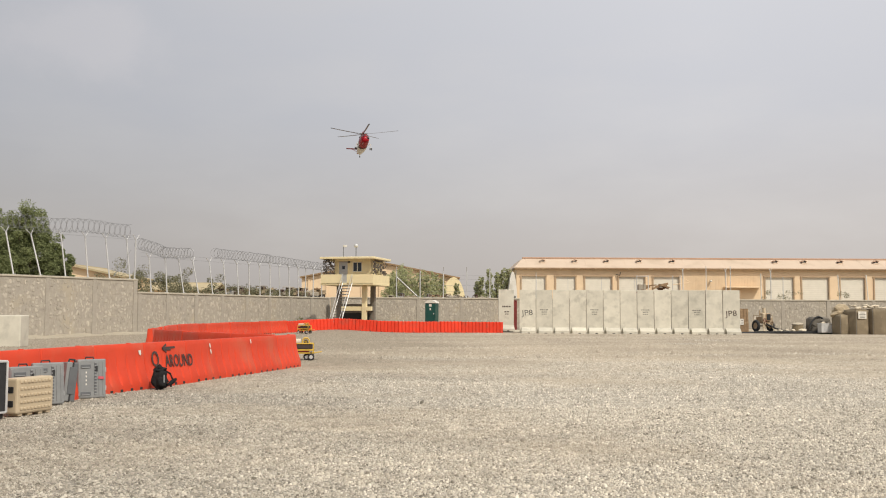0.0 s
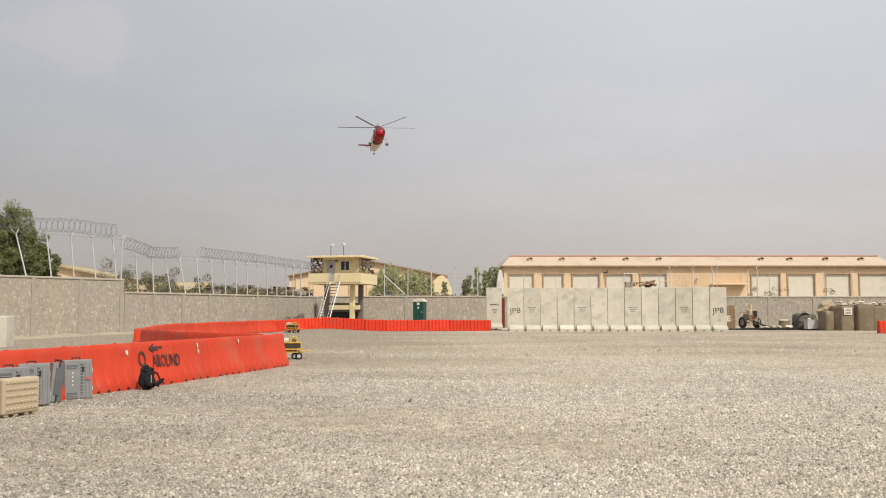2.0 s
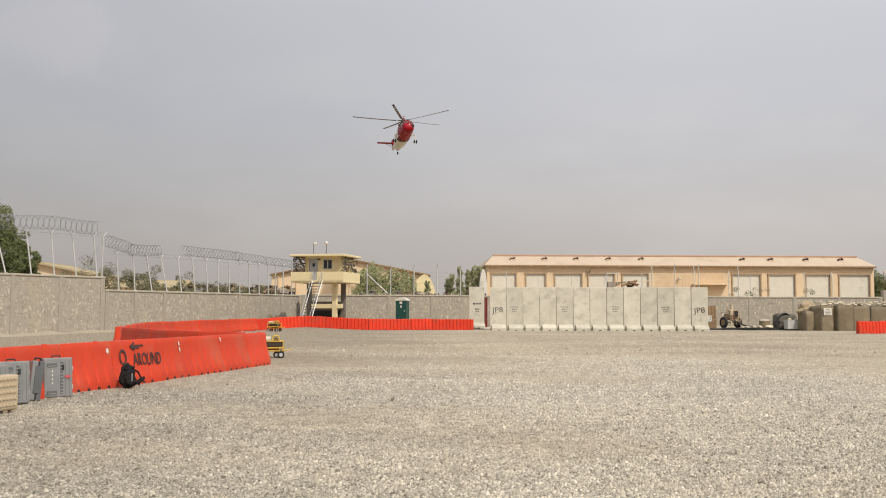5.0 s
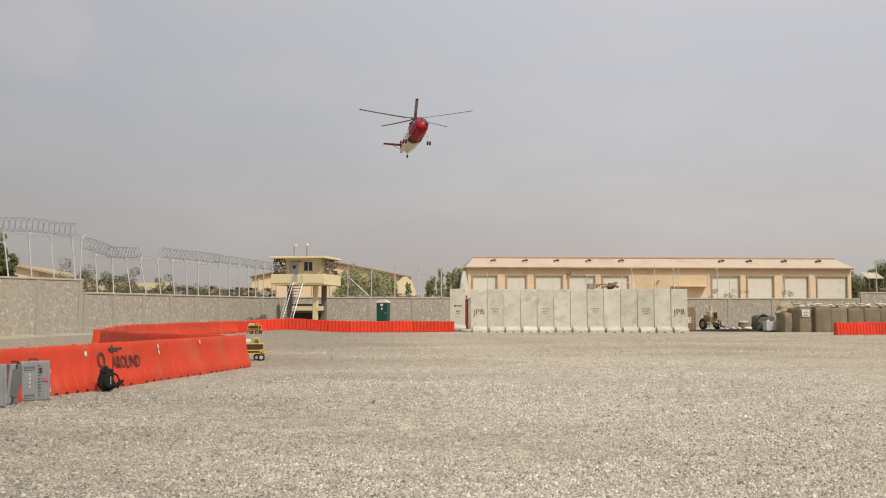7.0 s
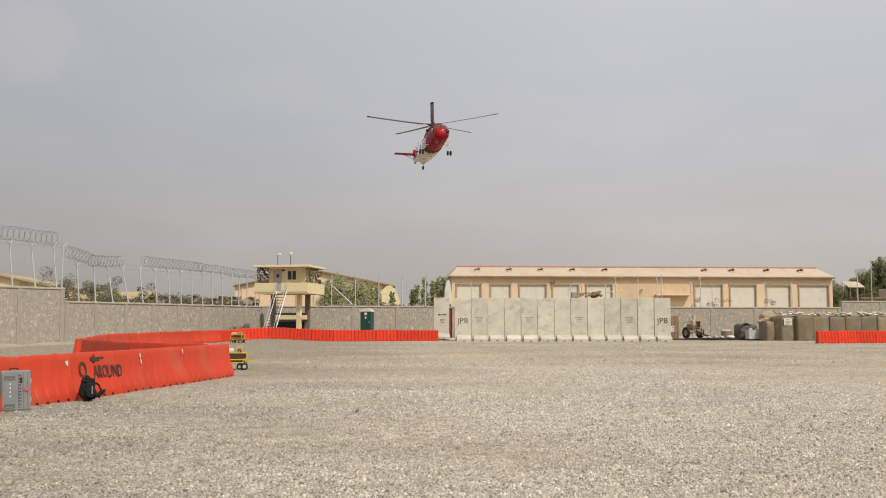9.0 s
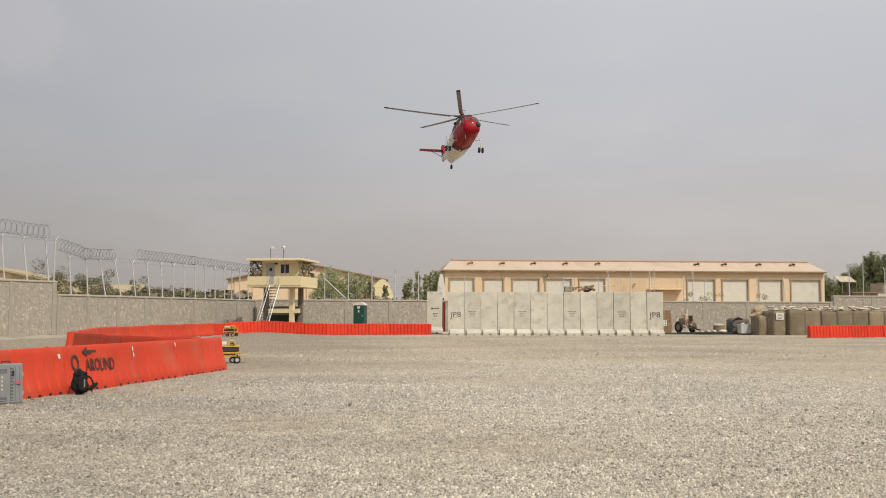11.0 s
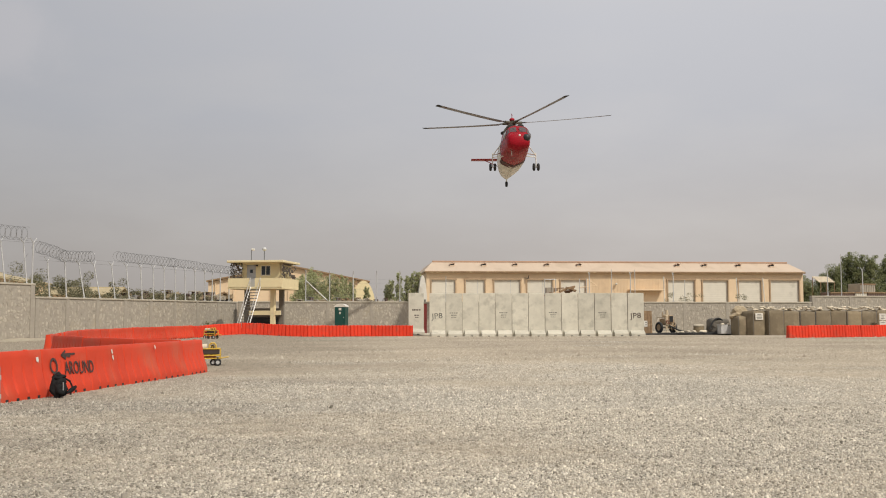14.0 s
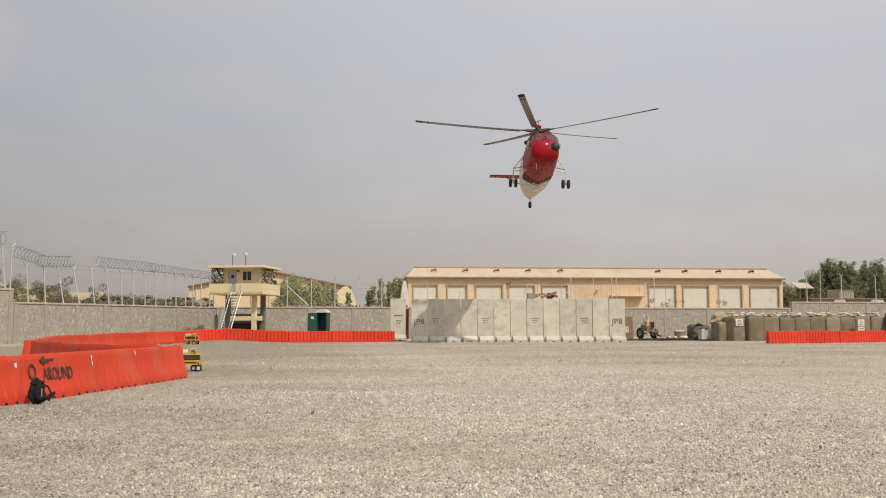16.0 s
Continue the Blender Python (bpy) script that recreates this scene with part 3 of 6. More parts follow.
tall_post, post = fence_post(3.35), fence_post(3.05)
rng = random.Random(4)
tall = [0.02, 0.14, 0.26, 0.38] + [0.465, 0.555, 0.644, 0.73, 0.811, 0.892, 0.972]
low = [0.058, 0.124, 0.197, 0.264, 0.331, 0.397, 0.46, 0.517, 0.575, 0.632, 0.687, 0.744, 0.799, 0.842, 0.892, 0.948]
first = True
for s, lean in zip(tall, (-8, -8, -8, -8, -8, -12, -15, -8, -5.5, -7, -6)):
    x, y = along(LEFT_A, LEFT_B, s)
    m = pose(x - 0.12, y + 0.1, 4.19, 0, lean, 0) @ pose(0, 0, 0, 0, 0, 60)
    if first:
        tall_post.matrix_basis, first = m, False
    else:
        copy_thing(tall_post, m)
first = True
for i, s in enumerate(low):
    x, y = along(LEFT_B, CORNER, s)
    m = pose(x - 0.1, y + 0.1, 3.22, 0, (-4.6, -4, -10, -11, -7, -6, -4)[i] if i < 7 else rng.uniform(-2.5, 0.5), 0) @ pose(0, 0, 0, 0, 0, 62)
    if first:
        post.matrix_basis, first = m, False
    else:
        copy_thing(post, m)
x, y = along(LEFT_A, LEFT_B, 0.985)
copy_thing(tall_post, pose(x, y + 0.1, 4.19, 0, 0.5, 0) @ pose(0, 0, 0, 0, 0, 60))
brace_a, brace_b = along(LEFT_A, LEFT_B, 0.90), along(LEFT_A, LEFT_B, 0.97)
tagged(part("post_stay", rod(bmesh.new(), (*brace_a, 4.2), (*brace_b, 6.4), 0.018), WIRE, None, "thin steel stay bracing the corner fence post"), category="stay")
for i in range(4):
    copy_thing(post, pose(-2.3 + i * 2.35, 96.6 + 0.08 * i, 3.24, 0, 0, 90))
for i, x in enumerate((-4.7, 24.6, 29.0, 33.6, 51.5, 55.5, 59.5, 63.6)):
    copy_thing(post, pose(x, 97.1 if x < 0 else (98.0 if x < 49 else 99.8), 3.24 if x < 49 else 3.9, 0, 0, 90))


def coil(name, a, b, r, turns_per_m, seed=0, sag=0.12):
    """Concertina wire: a loose helix from a to b."""
    a, b = Vector(a), Vector(b)
    d = b - a
    q = d.to_track_quat("Z", "Y").to_matrix()
    bm = bmesh.new()
    for half in (0, 1):
        n = int(d.length * turns_per_m * 16)
        pts = []
        for i in range(n + 1):
            s = i / n
            ang = 2 * math.pi * i / 16 * (1 if half else -1)
            rr = r * (1 + 0.14 * noise.noise(Vector((i * 0.05, seed, half * 4))))
            off = q @ Vector((rr * math.cos(ang), rr * math.sin(ang), 0))
            pts.append(a + d * s + off + Vector((0, 0, sag * noise.noise(Vector((s * d.length * 0.25, seed, 3))))))
        tube(bm, pts, 0.0105, 3)
    ob = part(name, bm, WIRE)
    return tagged(ob, "tangled coil of razor wire along the fence top", "razor wire", "razor wire coils")


def zc(p, z):
    return (p[0], p[1], z)


coil("razor_wire", zc(along(LEFT_A, LEFT_B, 0.02), 7.95), zc(along(LEFT_A, LEFT_B, 0.965), 7.82), 0.5, 2.2, 1, 0.2)
coil("razor_wire", zc(along(LEFT_B, CORNER, 0.0), 6.95), zc(along(LEFT_B, CORNER, 0.115), 6.25), 0.45, 2.8, 2, 0.3)
coil("razor_wire", zc(along(LEFT_B, CORNER, 0.10), 6.4), zc(along(LEFT_B, CORNER, 0.225), 6.6), 0.42, 2.8, 3, 0.2)
coil("razor_wire", zc(along(LEFT_B, CORNER, 0.33), 6.72), zc(along(LEFT_B, CORNER, 0.62), 6.6), 0.40, 2.3, 4, 0.1)
coil("razor_wire", zc(along(LEFT_B, CORNER, 0.60), 6.6), zc(along(LEFT_B, CORNER, 1.0), 6.2), 0.36, 2.2, 5, 0.1)


def strand(points, label):
    return tagged(part("fence_wire", tube(bmesh.new(), points, 0.007, 4), WIRE, None, label), category="wire", group="fence wires")


for z in (7.2, 7.5):
    strand([zc(along(LEFT_A, LEFT_B, s), z) for s in (0.05, 0.5, 0.99)], "taut fence wire between the wall posts")
for z in (5.95, 6.25):
    strand([zc(along(LEFT_B, CORNER, s), z) for s in (0.01, 0.5, 1.0)], "taut fence wire between the wall posts")


# ---- concrete blast walls ----
def prism(side, x0, x1):
    bm = bmesh.new()
    rows = [[bm.verts.new((x, y, z)) for y, z in side] for x in (x0, x1)]
    k = len(side)
    for j in range(k):
        bm.faces.new((rows[0][j], rows[1][j], rows[1][(j + 1) % k], rows[0][(j + 1) % k]))
    bm.faces.new(rows[0][::-1])
    bm.faces.new(rows[1])
    bmesh.ops.recalc_face_normals(bm, faces=bm.faces)
    return bm


BW = 1.405
stem = prism(((-0.15, 0.0), (-0.15, 0.50), (-0.125, 3.68), (-0.105, 3.7), (0.105, 3.7), (0.125, 3.68), (0.15, 0.50), (0.15, 0.0)), -BW / 2 + 0.02, BW / 2 - 0.02)
foot = prism(((-0.72, 0.0), (-0.72, 0.22), (-0.153, 0.52), (0.153, 0.52), (0.72, 0.22), (0.72, 0.0)), -BW / 2 + 0.2, BW / 2 - 0.02)
stem_me, foot_me = mesh_of(stem, CONCRETE, name="stem"), mesh_of(foot, CONCRETE, name="foot")
lift_me = mesh_of(box((0.22, 1.444, 0.09), (0.1, 0, 0.045), 0.01), DARK, name="fork_pocket")


def blast_parts(ob):
    part("slab", stem_me, None, ob)
    f = part("foot", foot_me, None, ob, "pale splayed concrete foot")
    part("fork_pocket", lift_me, None, f, "dark fork pocket")


TW_A, TW_B = Vector((6.55, 82.0, 0)), Vector((24.9, 80.35, 0))
tw_turn = math.degrees(math.atan2(TW_B.y - TW_A.y, TW_B.x - TW_A.x))
panels = []
for i in range(13):
    p = TW_A.lerp(TW_B, (i + 0.5) / 13)
    ob = thing("blast_wall", "tall grey concrete blast wall panel with splayed foot", "blast wall", "row of blast walls", at=pose(p.x, p.y + rng.uniform(-0.04, 0.04), rng.uniform(-0.03, 0.0), rng.uniform(-0.4, 0.4), 0, tw_turn + rng.uniform(-1.2, 1.2)))
    blast_parts(ob)
    panels.append(ob)
ob = thing("blast_wall", "grey concrete blast wall panel set at an angle with faded lettering", "blast wall", "row of blast walls", at=pose(5.65, 85.6, 0.1, 0, 0, 4))
blast_parts(ob)
angled_panel = ob


RIDGE = mat("ridge_sheet", (0.50, 0.31, 0.21), (0.42, 0.26, 0.17), 1, 0.7)
JAMB = mat("tan_brown_jamb", (0.45, 0.325, 0.205), (0.38, 0.27, 0.17), 1.5, 0.75)


# ---- warehouse ----
def warehouse():
    x0, x1, y0, dep = 9.6, 60.95, 125.0, 20.0
    eave, ridge = 7.55, 9.15
    t = thing("warehouse", "long tan sheet-metal warehouse with white roller shutters", "warehouse", at=pose(0, 0, 0))
    w = x1 - x0
    # front wall with openings: strips between and above the shutters
    doors = [(0.6, 3.25), (5.1, 2.65), (8.9, 3.6), (13.3, 3.5), (17.8, 3.5), (32.4, 3.8), (37.2, 3.6), (42.2, 3.3), (46.65, 4.15)]
    edge = x0
    top = 6.55
    wall = bmesh.new()
    for dx, dw in doors:
        if x0 + dx > edge:
            cube(wall, (x0 + dx - edge, 0.3, top), ((edge + x0 + dx) / 2, y0, top / 2))
        edge = x0 + dx + dw
    cube(wall, (x1 - edge, 0.3, top), ((edge + x1) / 2, y0, top / 2))
    cube(wall, (w, 0.3, eave - top), ((x0 + x1) / 2, y0, (eave + top) / 2))
    cube(wall, (0.3, dep, eave), (x0 + 0.15, y0 + dep / 2 + 0.16, eave / 2))
    cube(wall, (0.3, dep, eave), (x1 - 0.15, y0 + dep / 2 + 0.16, eave / 2))
    cube(wall, (w, 0.3, eave), ((x0 + x1) / 2, y0 + dep + 0.32, eave / 2))
    part("wall", wall, TAN, t)
    for k, (dx, dw) in enumerate(doors):
        n = 26
        side = []
        for j in range(n):
            side += [(y0 - 0.01, j * top / n + 0.01), (y0 - 0.015, (j + 0.25) * top / n), (y0 - 0.015, (j + 0.75) * top / n), (y0 - 0.01, (j + 1) * top / n - 0.01)]
        door = prism(side + [(y0 + 0.05, top), (y0 + 0.05, 0.0)], x0 + dx + 0.05, x0 + dx + dw - 0.05)
        d = part("roller_shutter", door, SHUTTER, t, "off-white ribbed roller shutter")
        fr = bmesh.new()
        for s in (0, dw):
            cube(fr, (0.16, 0.14, top), (x0 + dx + s, y0 - 0.2, top / 2))
        cube(fr, (dw + 0.3, 0.16, 0.16), (x0 + dx + dw / 2, y0 - 0.2, top + 0.06))
        part("door_frame", fr, JAMB, d, "tan-brown steel door frame")
        if k < 4:
            part("shutter_seam", box((0.05, 0.03, top), (x0 + dx + dw * 0.62, y0 - 0.025, top / 2)), STEEL, d)
    # ribbed cladding stretch
    rib = bmesh.new()
    for i in range(46):
        cube(rib, (0.07, 0.022, 2.2), (x0 + 22.2 + i * 0.2, y0 - 0.18, 5.6))
    part("cladding_ribs", rib, TAN, t)
    part("canopy", box((4.7, 1.3, 0.16), (x0 + 29.3, y0 - 0.8, 5.2), 0.02), TAN, t, "tan sheet canopy")
    over = 0.55
    ya, yb, yc, yd = y0 - over, y0 + 2.7, y0 + dep - 2.7, y0 + dep + over
    low = [(x0 - 0.3, ya), (x1 + 0.12, ya), (x1 + 0.12, yd), (x0 - 0.3, yd)]
    high = [(x0 + 1.0, yb), (x1 - 0.9, yb), (x1 - 0.9, yc), (x0 + 1.0, yc)]
    roof = bmesh.new()
    r0 = [roof.verts.new((x, y, eave)) for x, y in low]
    r1 = [roof.verts.new((x, y, eave + 0.14)) for x, y in low]
    r2 = [roof.verts.new((x, y, 9.03)) for x, y in high]
    for lower, upper in ((r0, r1), (r1, r2)):
        for k in range(4):
            roof.faces.new((lower[k], lower[(k + 1) % 4], upper[(k + 1) % 4], upper[k]))
    roof.faces.new(r0[::-1])
    roof.faces.new(r2)
    bmesh.ops.recalc_face_normals(roof, faces=roof.faces)
    part("roof", roof, TAN_ROOF, t, "pale tan sheet-metal roof")
    part("gutter", box((w + 0.4, 0.22, 0.2), ((x0 + x1) / 2 - 0.08, y0 - over - 0.1, eave - 0.02), 0.03), RUST, t)
    part("ridge_cap", box((w - 1.9, 0.5, 0.2), ((x0 + x1) / 2 + 0.05, y0 + 2.8, 9.1), 0.03), RIDGE, t)
    seam = mesh_of(tube(bmesh.new(), ((0, ya + 0.05, eave + 0.15), (0, yb - 0.1, 9.0)), 0.012, 4), TAN_ROOF, name="seam")
    for k in range(int(w / 2.6)):
        part("roof_seam", seam, None, t, "", pose(x0 + 1.4 + k * 2.6, 0, 0))
    # small gabled roof vents: a curb, dark louvres under a sheet cap
    curb = mesh_of(box((0.62, 0.6, 0.34), (0, 0, 0.1), 0.02), TAN_ROOF, name="vent_curb")
    louvre = mesh_of(box((0.5, 0.5, 0.16), (0, 0, 0.34), 0.01), DARK, name="louvre")
    cap = bmesh.new()
    for k in (-1, 1):
        cube(cap, (0.40, 0.72, 0.05), (k * 0.17, 0, 0.50), 0.0, Matrix.Rotation(radians(k * 24), 4, "Y"))
    cap_me = mesh_of(cap, RIDGE, name="vent_cap")
    for dx in (3.55, 7.8, 12.0, 16.3, 20.7, 34.3, 38.1, 42.9, 47.6):
        v = part("roof_vent", curb, None, t, "small gabled roof vent", pose(x0 + dx, y0 + 1.35, eave + 0.72))
        part("louvre", louvre, None, v)
        part("vent_cap", cap_me, None, v)
    part("wall_lamp", blob((0.35, 0.5, 0.3), (x0 + 25.3, y0 - 0.5, 6.0), 2), WHITE, t, "small white wall lamp")
    part("antenna_arm", rods((((x0 + 13, y0 - 0.2, 6.8), (x0 + 13.4, y0 - 0.7, 6.7)), ((x0 + 13.4, y0 - 0.7, 6.7), (x0 + 13.5, y0 - 0.7, 7.1))), 0.05), DARK, t)
    return t


warehouse()


GREYDOOR = mat("grey_door", (0.44, 0.45, 0.46), (0.38, 0.39, 0.395), 2, 0.6)
# rear tower concrete: the shade under the balcony is put into its brown
SHADED_CONCRETE = mat("shaded_concrete", (0.20, 0.175, 0.14), (0.15, 0.13, 0.105), 2, 0.9)
# tread grey is darkened to hold the shade they lie in
SHADED_TREAD = mat("shaded_tread", (0.16, 0.15, 0.135), (0.10, 0.095, 0.085), 5, 0.7)


# ---- guard tower ----
def tower():
    t = thing("guard_tower", "cream-painted concrete guard tower with balcony and flat roof", "guard tower", at=pose(-7.97, 87.5, 0.34, 0, 0, -14) @ Matrix.Diagonal((0.972, 0.972, 0.972, 1)))
    F = 4.1
    part("balcony_slab", box((5.1, 5.0, 0.2), (0, 0, F - 0.1), 0.02), CREAM, t)
    par = bmesh.new()
    hh, th = 0.92, 0.14
    cube(par, (1.98, th, hh), (-1.54, -2.43, F + hh / 2 - 0.14))
    cube(par, (2.53, th, hh), (1.26, -2.43, F + hh / 2 - 0.14))
    cube(par, (5.1, th, hh), (0, 2.43, F + hh / 2 - 0.14))
    for s in (-1, 1):
        cube(par, (th, 4.7, hh), (s * 2.46, 0, F + hh / 2 - 0.14))
    part("parapet", par, CREAM, t)
    # cabin with real openings
    w, d, h = 3.6, 3.2, 2.06
    SH = 0.28
    y = -d / 2

    def strip(x0, x1, z0, z1):
        part("front_wall", box((x1 - x0, 0.16, z1 - z0), ((x0 + x1) / 2 + SH, y, F + (z0 + z1) / 2)), CREAM, t)
    strip(-1.8, -1.35, 0, h)
    strip(-1.35, -0.5, 2.02, h)
    strip(-0.5, 0.0, 0, h)
    strip(0.0, 0.9, 0, 1.05)
    strip(0.0, 0.9, 1.95, h)
    strip(0.9, 1.8, 0, h)
    part("back_wall", box((w, 0.16, h), (SH, d / 2, F + h / 2)), CREAM, t)
    part("side_wall", box((0.16, d - 0.17, h), (-w / 2 + 0.08 + SH, 0, F + h / 2)), CREAM, t)
    for z0, z1, ya, yb in ((0, 1.0, -1.5, 1.5), (1.95, h, -1.5, 1.5), (1.0, 1.95, -1.5, -0.9), (1.0, 1.95, -0.3, 1.5)):
        part("side_wall", box((0.16, yb - ya, z1 - z0), (w / 2 - 0.08 + SH, (ya + yb) / 2, F + (z0 + z1) / 2)), CREAM, t)
    door = part("door", box((0.83, 0.06, 2.0), (-0.925 + SH, y - 0.02, F + 1.01), 0.01), GREYDOOR, t, "grey metal door")
    part("door_pane", box((0.26, 0.03, 0.3), (-0.9 + SH, y - 0.065, F + 1.45)), PANE, door)
    part("lamp", box((0.2, 0.2, 0.12), (-0.35 + SH, y - 0.18, F + 1.95), 0.03), DARK, t)
    win = bmesh.new()
    for x in (0.02, 0.45, 0.88):
        cube(win, (0.06, 0.1, 0.9), (x + SH, y - 0.04, F + 1.5))
    for z in (1.07, 1.93):
        cube(win, (0.92, 0.1, 0.06), (0.45 + SH, y - 0.04, F + z))
    wf = part("window", win, SHUTTER, t, "white window frame")
    part("pane", box((0.88, 0.02, 0.88), (0.45 + SH, y, F + 1.5)), PANE, wf)
    part("side_pane", box((0.02, 0.6, 0.94), (w / 2 - 0.08 + SH, -0.6, F + 1.48)), PANE, t)
    part("roof", box((5.3, 5.2, 0.2), (0.0, 0, F + h + 0.24), 0.03), CREAM, t, "flat cream roof slab")
    part("roof_trim", box((4.2, 4.0, 0.16), (0.0, 0, F + h + 0.08)), CREAM, t)
    # columns and tie beams
    part("column", box((0.42, 0.42, F - 0.2 + 0.6), (1.3, -1.2, (F - 0.2) / 2 - 0.3), 0.02), CREAM, t)
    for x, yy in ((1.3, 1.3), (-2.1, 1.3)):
        part("column", box((0.42, 0.42, F - 0.2 + 0.6), (x, yy, (F - 0.2) / 2 - 0.3), 0.02), SHADED_CONCRETE, t, "rear concrete column, shade put into its brown")
    part("tie_beam", box((2.1, 0.34, 0.4), (0.1, -1.2, 1.75), 0.02), CREAM, t)
    part("tie_beam", box((0.3, 2.08, 0.4), (1.3, 0.05, 1.75), 0.02), SHADED_CONCRETE, t)
    part("tie_beam", box((0.5, 0.34, 0.4), (1.76, -1.2, 1.75), 0.02), CREAM, t)
    # brown wall and near-black panel stand for the shade of the lower room
    part("store_wall", box((3.2, 0.12, 2.4), (-0.4, 1.2, 1.0)), SHADED_CONCRETE, t, "lower room wall darkened for shade")
    part("store_opening", box((2.6, 0.1, 1.5), (-0.3, 1.1, 0.6)), DARK, t, "dark panel for the shaded lower room")
    # camouflage nets between roof and parapet
    for x, s in ((-1.95, 0),):
        bm = bmesh.new()
        nx, nz = 22, 24
        rows = []
        for i in range(nx + 1):
            rows.append([])
            for j in range(nz + 1):
                p = Vector((x + (i / nx - 0.5) * 1.15 + 0.1 * noise.noise(Vector((j * 0.4, 3, 1))), -2.4 + 0.2 * noise.noise(Vector((i * 0.25, j * 0.25, s * 9))) + 0.9 * abs(i / nx - 0.5), F + 0.7 + (j / nz) * 1.6))
                rows[-1].append(bm.verts.new(p))
        rg = random.Random(s)
        for i in range(nx):
            for j in range(nz):
                if rg.random() < 0.42 + 0.5 * (noise.noise(Vector((i * 0.3, j * 0.3, 2))) > -0.1):
                    bm.faces.new((rows[i][j], rows[i + 1][j], rows[i + 1][j + 1], rows[i][j + 1]))
        bmesh.ops.solidify(bm, geom=bm.faces[:], thickness=0.02)
        part("camouflage_net", bm, CAMO, t, "dark ragged camouflage netting")
    bm = bmesh.new()
    rows = [[bm.verts.new((2.44 + 0.1 * noise.noise(Vector((i * 0.6, j * 0.6, 4))), -2.3 + i * 0.36, F + 0.75 + j * 0.155)) for j in range(11)] for i in range(13)]
    rg = random.Random(8)
    for i in range(12):
        for j in range(10):
            if rg.random() < 0.42:
                bm.faces.new((rows[i][j], rows[i + 1][j], rows[i + 1][j + 1], rows[i][j + 1]))
    bmesh.ops.solidify(bm, geom=bm.faces[:], thickness=0.02)
    part("camouflage_net", bm, CAMO, t, "brown torn netting")
    # masts
    part("mast", rods((((0.35, -1.0, F + h + 0.3), (0.35, -1.0, F + h + 1.35)),), 0.04), CASE_SHADE, t)
    part("dome_camera", blob((0.42, 0.42, 0.36), (0.35, -1.0, F + h + 1.45)), STEEL, t, "white dome camera on a mast")
    part("mast", rods((((-0.75, -1.4, F + h + 0.3), (-0.75, -1.4, F + h + 1.4)),), 0.035), CASE_SHADE, t)
    part("floodlight", box((0.3, 0.16, 0.2), (-0.6, -1.4, F + h + 1.4), 0.03), WHITE, t)
    # stair
    st = thing("steel_stair", "steep grey steel stair leaning on the tower balcony", "stair", at=t.matrix_basis.copy())
    top, foot = Vector((0.1, -2.6, F - 0.02)), Vector((-0.44, -4.45, -0.12))
    for s in (-0.46, 0.46):
        part("stringer", tube(bmesh.new(), (top + Vector((s, 0, 0)), foot + Vector((s, 0, 0))), 0.045, 4), STEEL, st)
        part("handrail", tube(bmesh.new(), (top + Vector((s, 0, 0.85)), foot + Vector((s, 0, 0.85))), 0.022, 6), STEEL, st)
        for k in range(5):
            p = top.lerp(foot, k / 4)
            part("baluster", rod(bmesh.new(), p + Vector((s, 0, 0)), p + Vector((s, 0, 0.85)), 0.018), STEEL, st)
    for k in range(1, 16):
        p = top.lerp(foot, k / 16)
        part("tread", box((0.84, 0.26, 0.07), p + Vector((0, 0.03, 0))), SHADED_TREAD, st, "grey steel tread darkened for shade")
    return t


tower()


# ---- helicopter; its origin is the rotor head, x forward, y to its left ----
def section(x, w, zb, zt, e, a, out=0.0):
    """A point at angle a of the hull's cross-section: rounded above, a keel below."""
    c, s = math.cos(a), math.sin(a)
    zc, h = (zb + zt) / 2, (zt - zb) / 2
    w, h = w + out, h + out
    p = 2 / e
    y = w * math.copysign(abs(c) ** p, c)
    z = zc + h * math.copysign(abs(s) ** (p if s > 0 else 0.9), s)
    if s < 0:
        # straight flank down to a hard chine, then the shallow vee of a boat hull
        turn = math.degrees(math.asin(-s))
        if turn < 52:
            k = turn / 52
            y, z = math.copysign(w * (1 - 0.10 * k * k), c), zc - h * 0.60 * k
        else:
            k = (turn - 52) / 38
            y, z = math.copysign(w * 0.90 * (1 - k), c), zc - h * (0.60 + 0.40 * k ** 0.8)
    return (x, y, z)


HULL = ((5.32, 0.55, -3.25, -2.72, 2.8), (5.26, 0.78, -3.42, -2.52, 3.0), (5.12, 0.92, -3.60, -2.36, 3.2), (4.75, 1.02, -3.80, -2.18, 3.4), (4.62, 1.03, -3.83, -1.92, 3.3), (4.3, 1.06, -3.93, -1.44, 3.2),
        (3.2, 1.12, -4.02, -1.36, 3.2), (1.6, 1.18, -4.08, -1.35, 3.4), (0.0, 1.2, -4.1, -1.35, 3.4), (-2.0, 1.2, -4.1, -1.36, 3.4), (-3.8, 1.13, -4.06, -1.4, 3.2),
        (-5.2, 0.90, -4.0, -1.45, 3.0), (-6.4, 0.66, -3.95, -1.5, 2.6), (-7.2, 0.52, -3.4, -1.5, 2.5), (-8.5, 0.42, -2.7, -1.5, 2.4), (-10.0, 0.34, -2.3, -1.45, 2.3), (-11.6, 0.24, -2.05, -1.35, 2.2))


def hull_at(x):
    for a, b in zip(HULL, HULL[1:]):
        if b[0] <= x <= a[0]:
            s = (a[0] - x) / (a[0] - b[0])
            return tuple(p + (q - p) * s for p, q in zip(a, b))
    return HULL[0] if x > HULL[0][0] else HULL[-1]


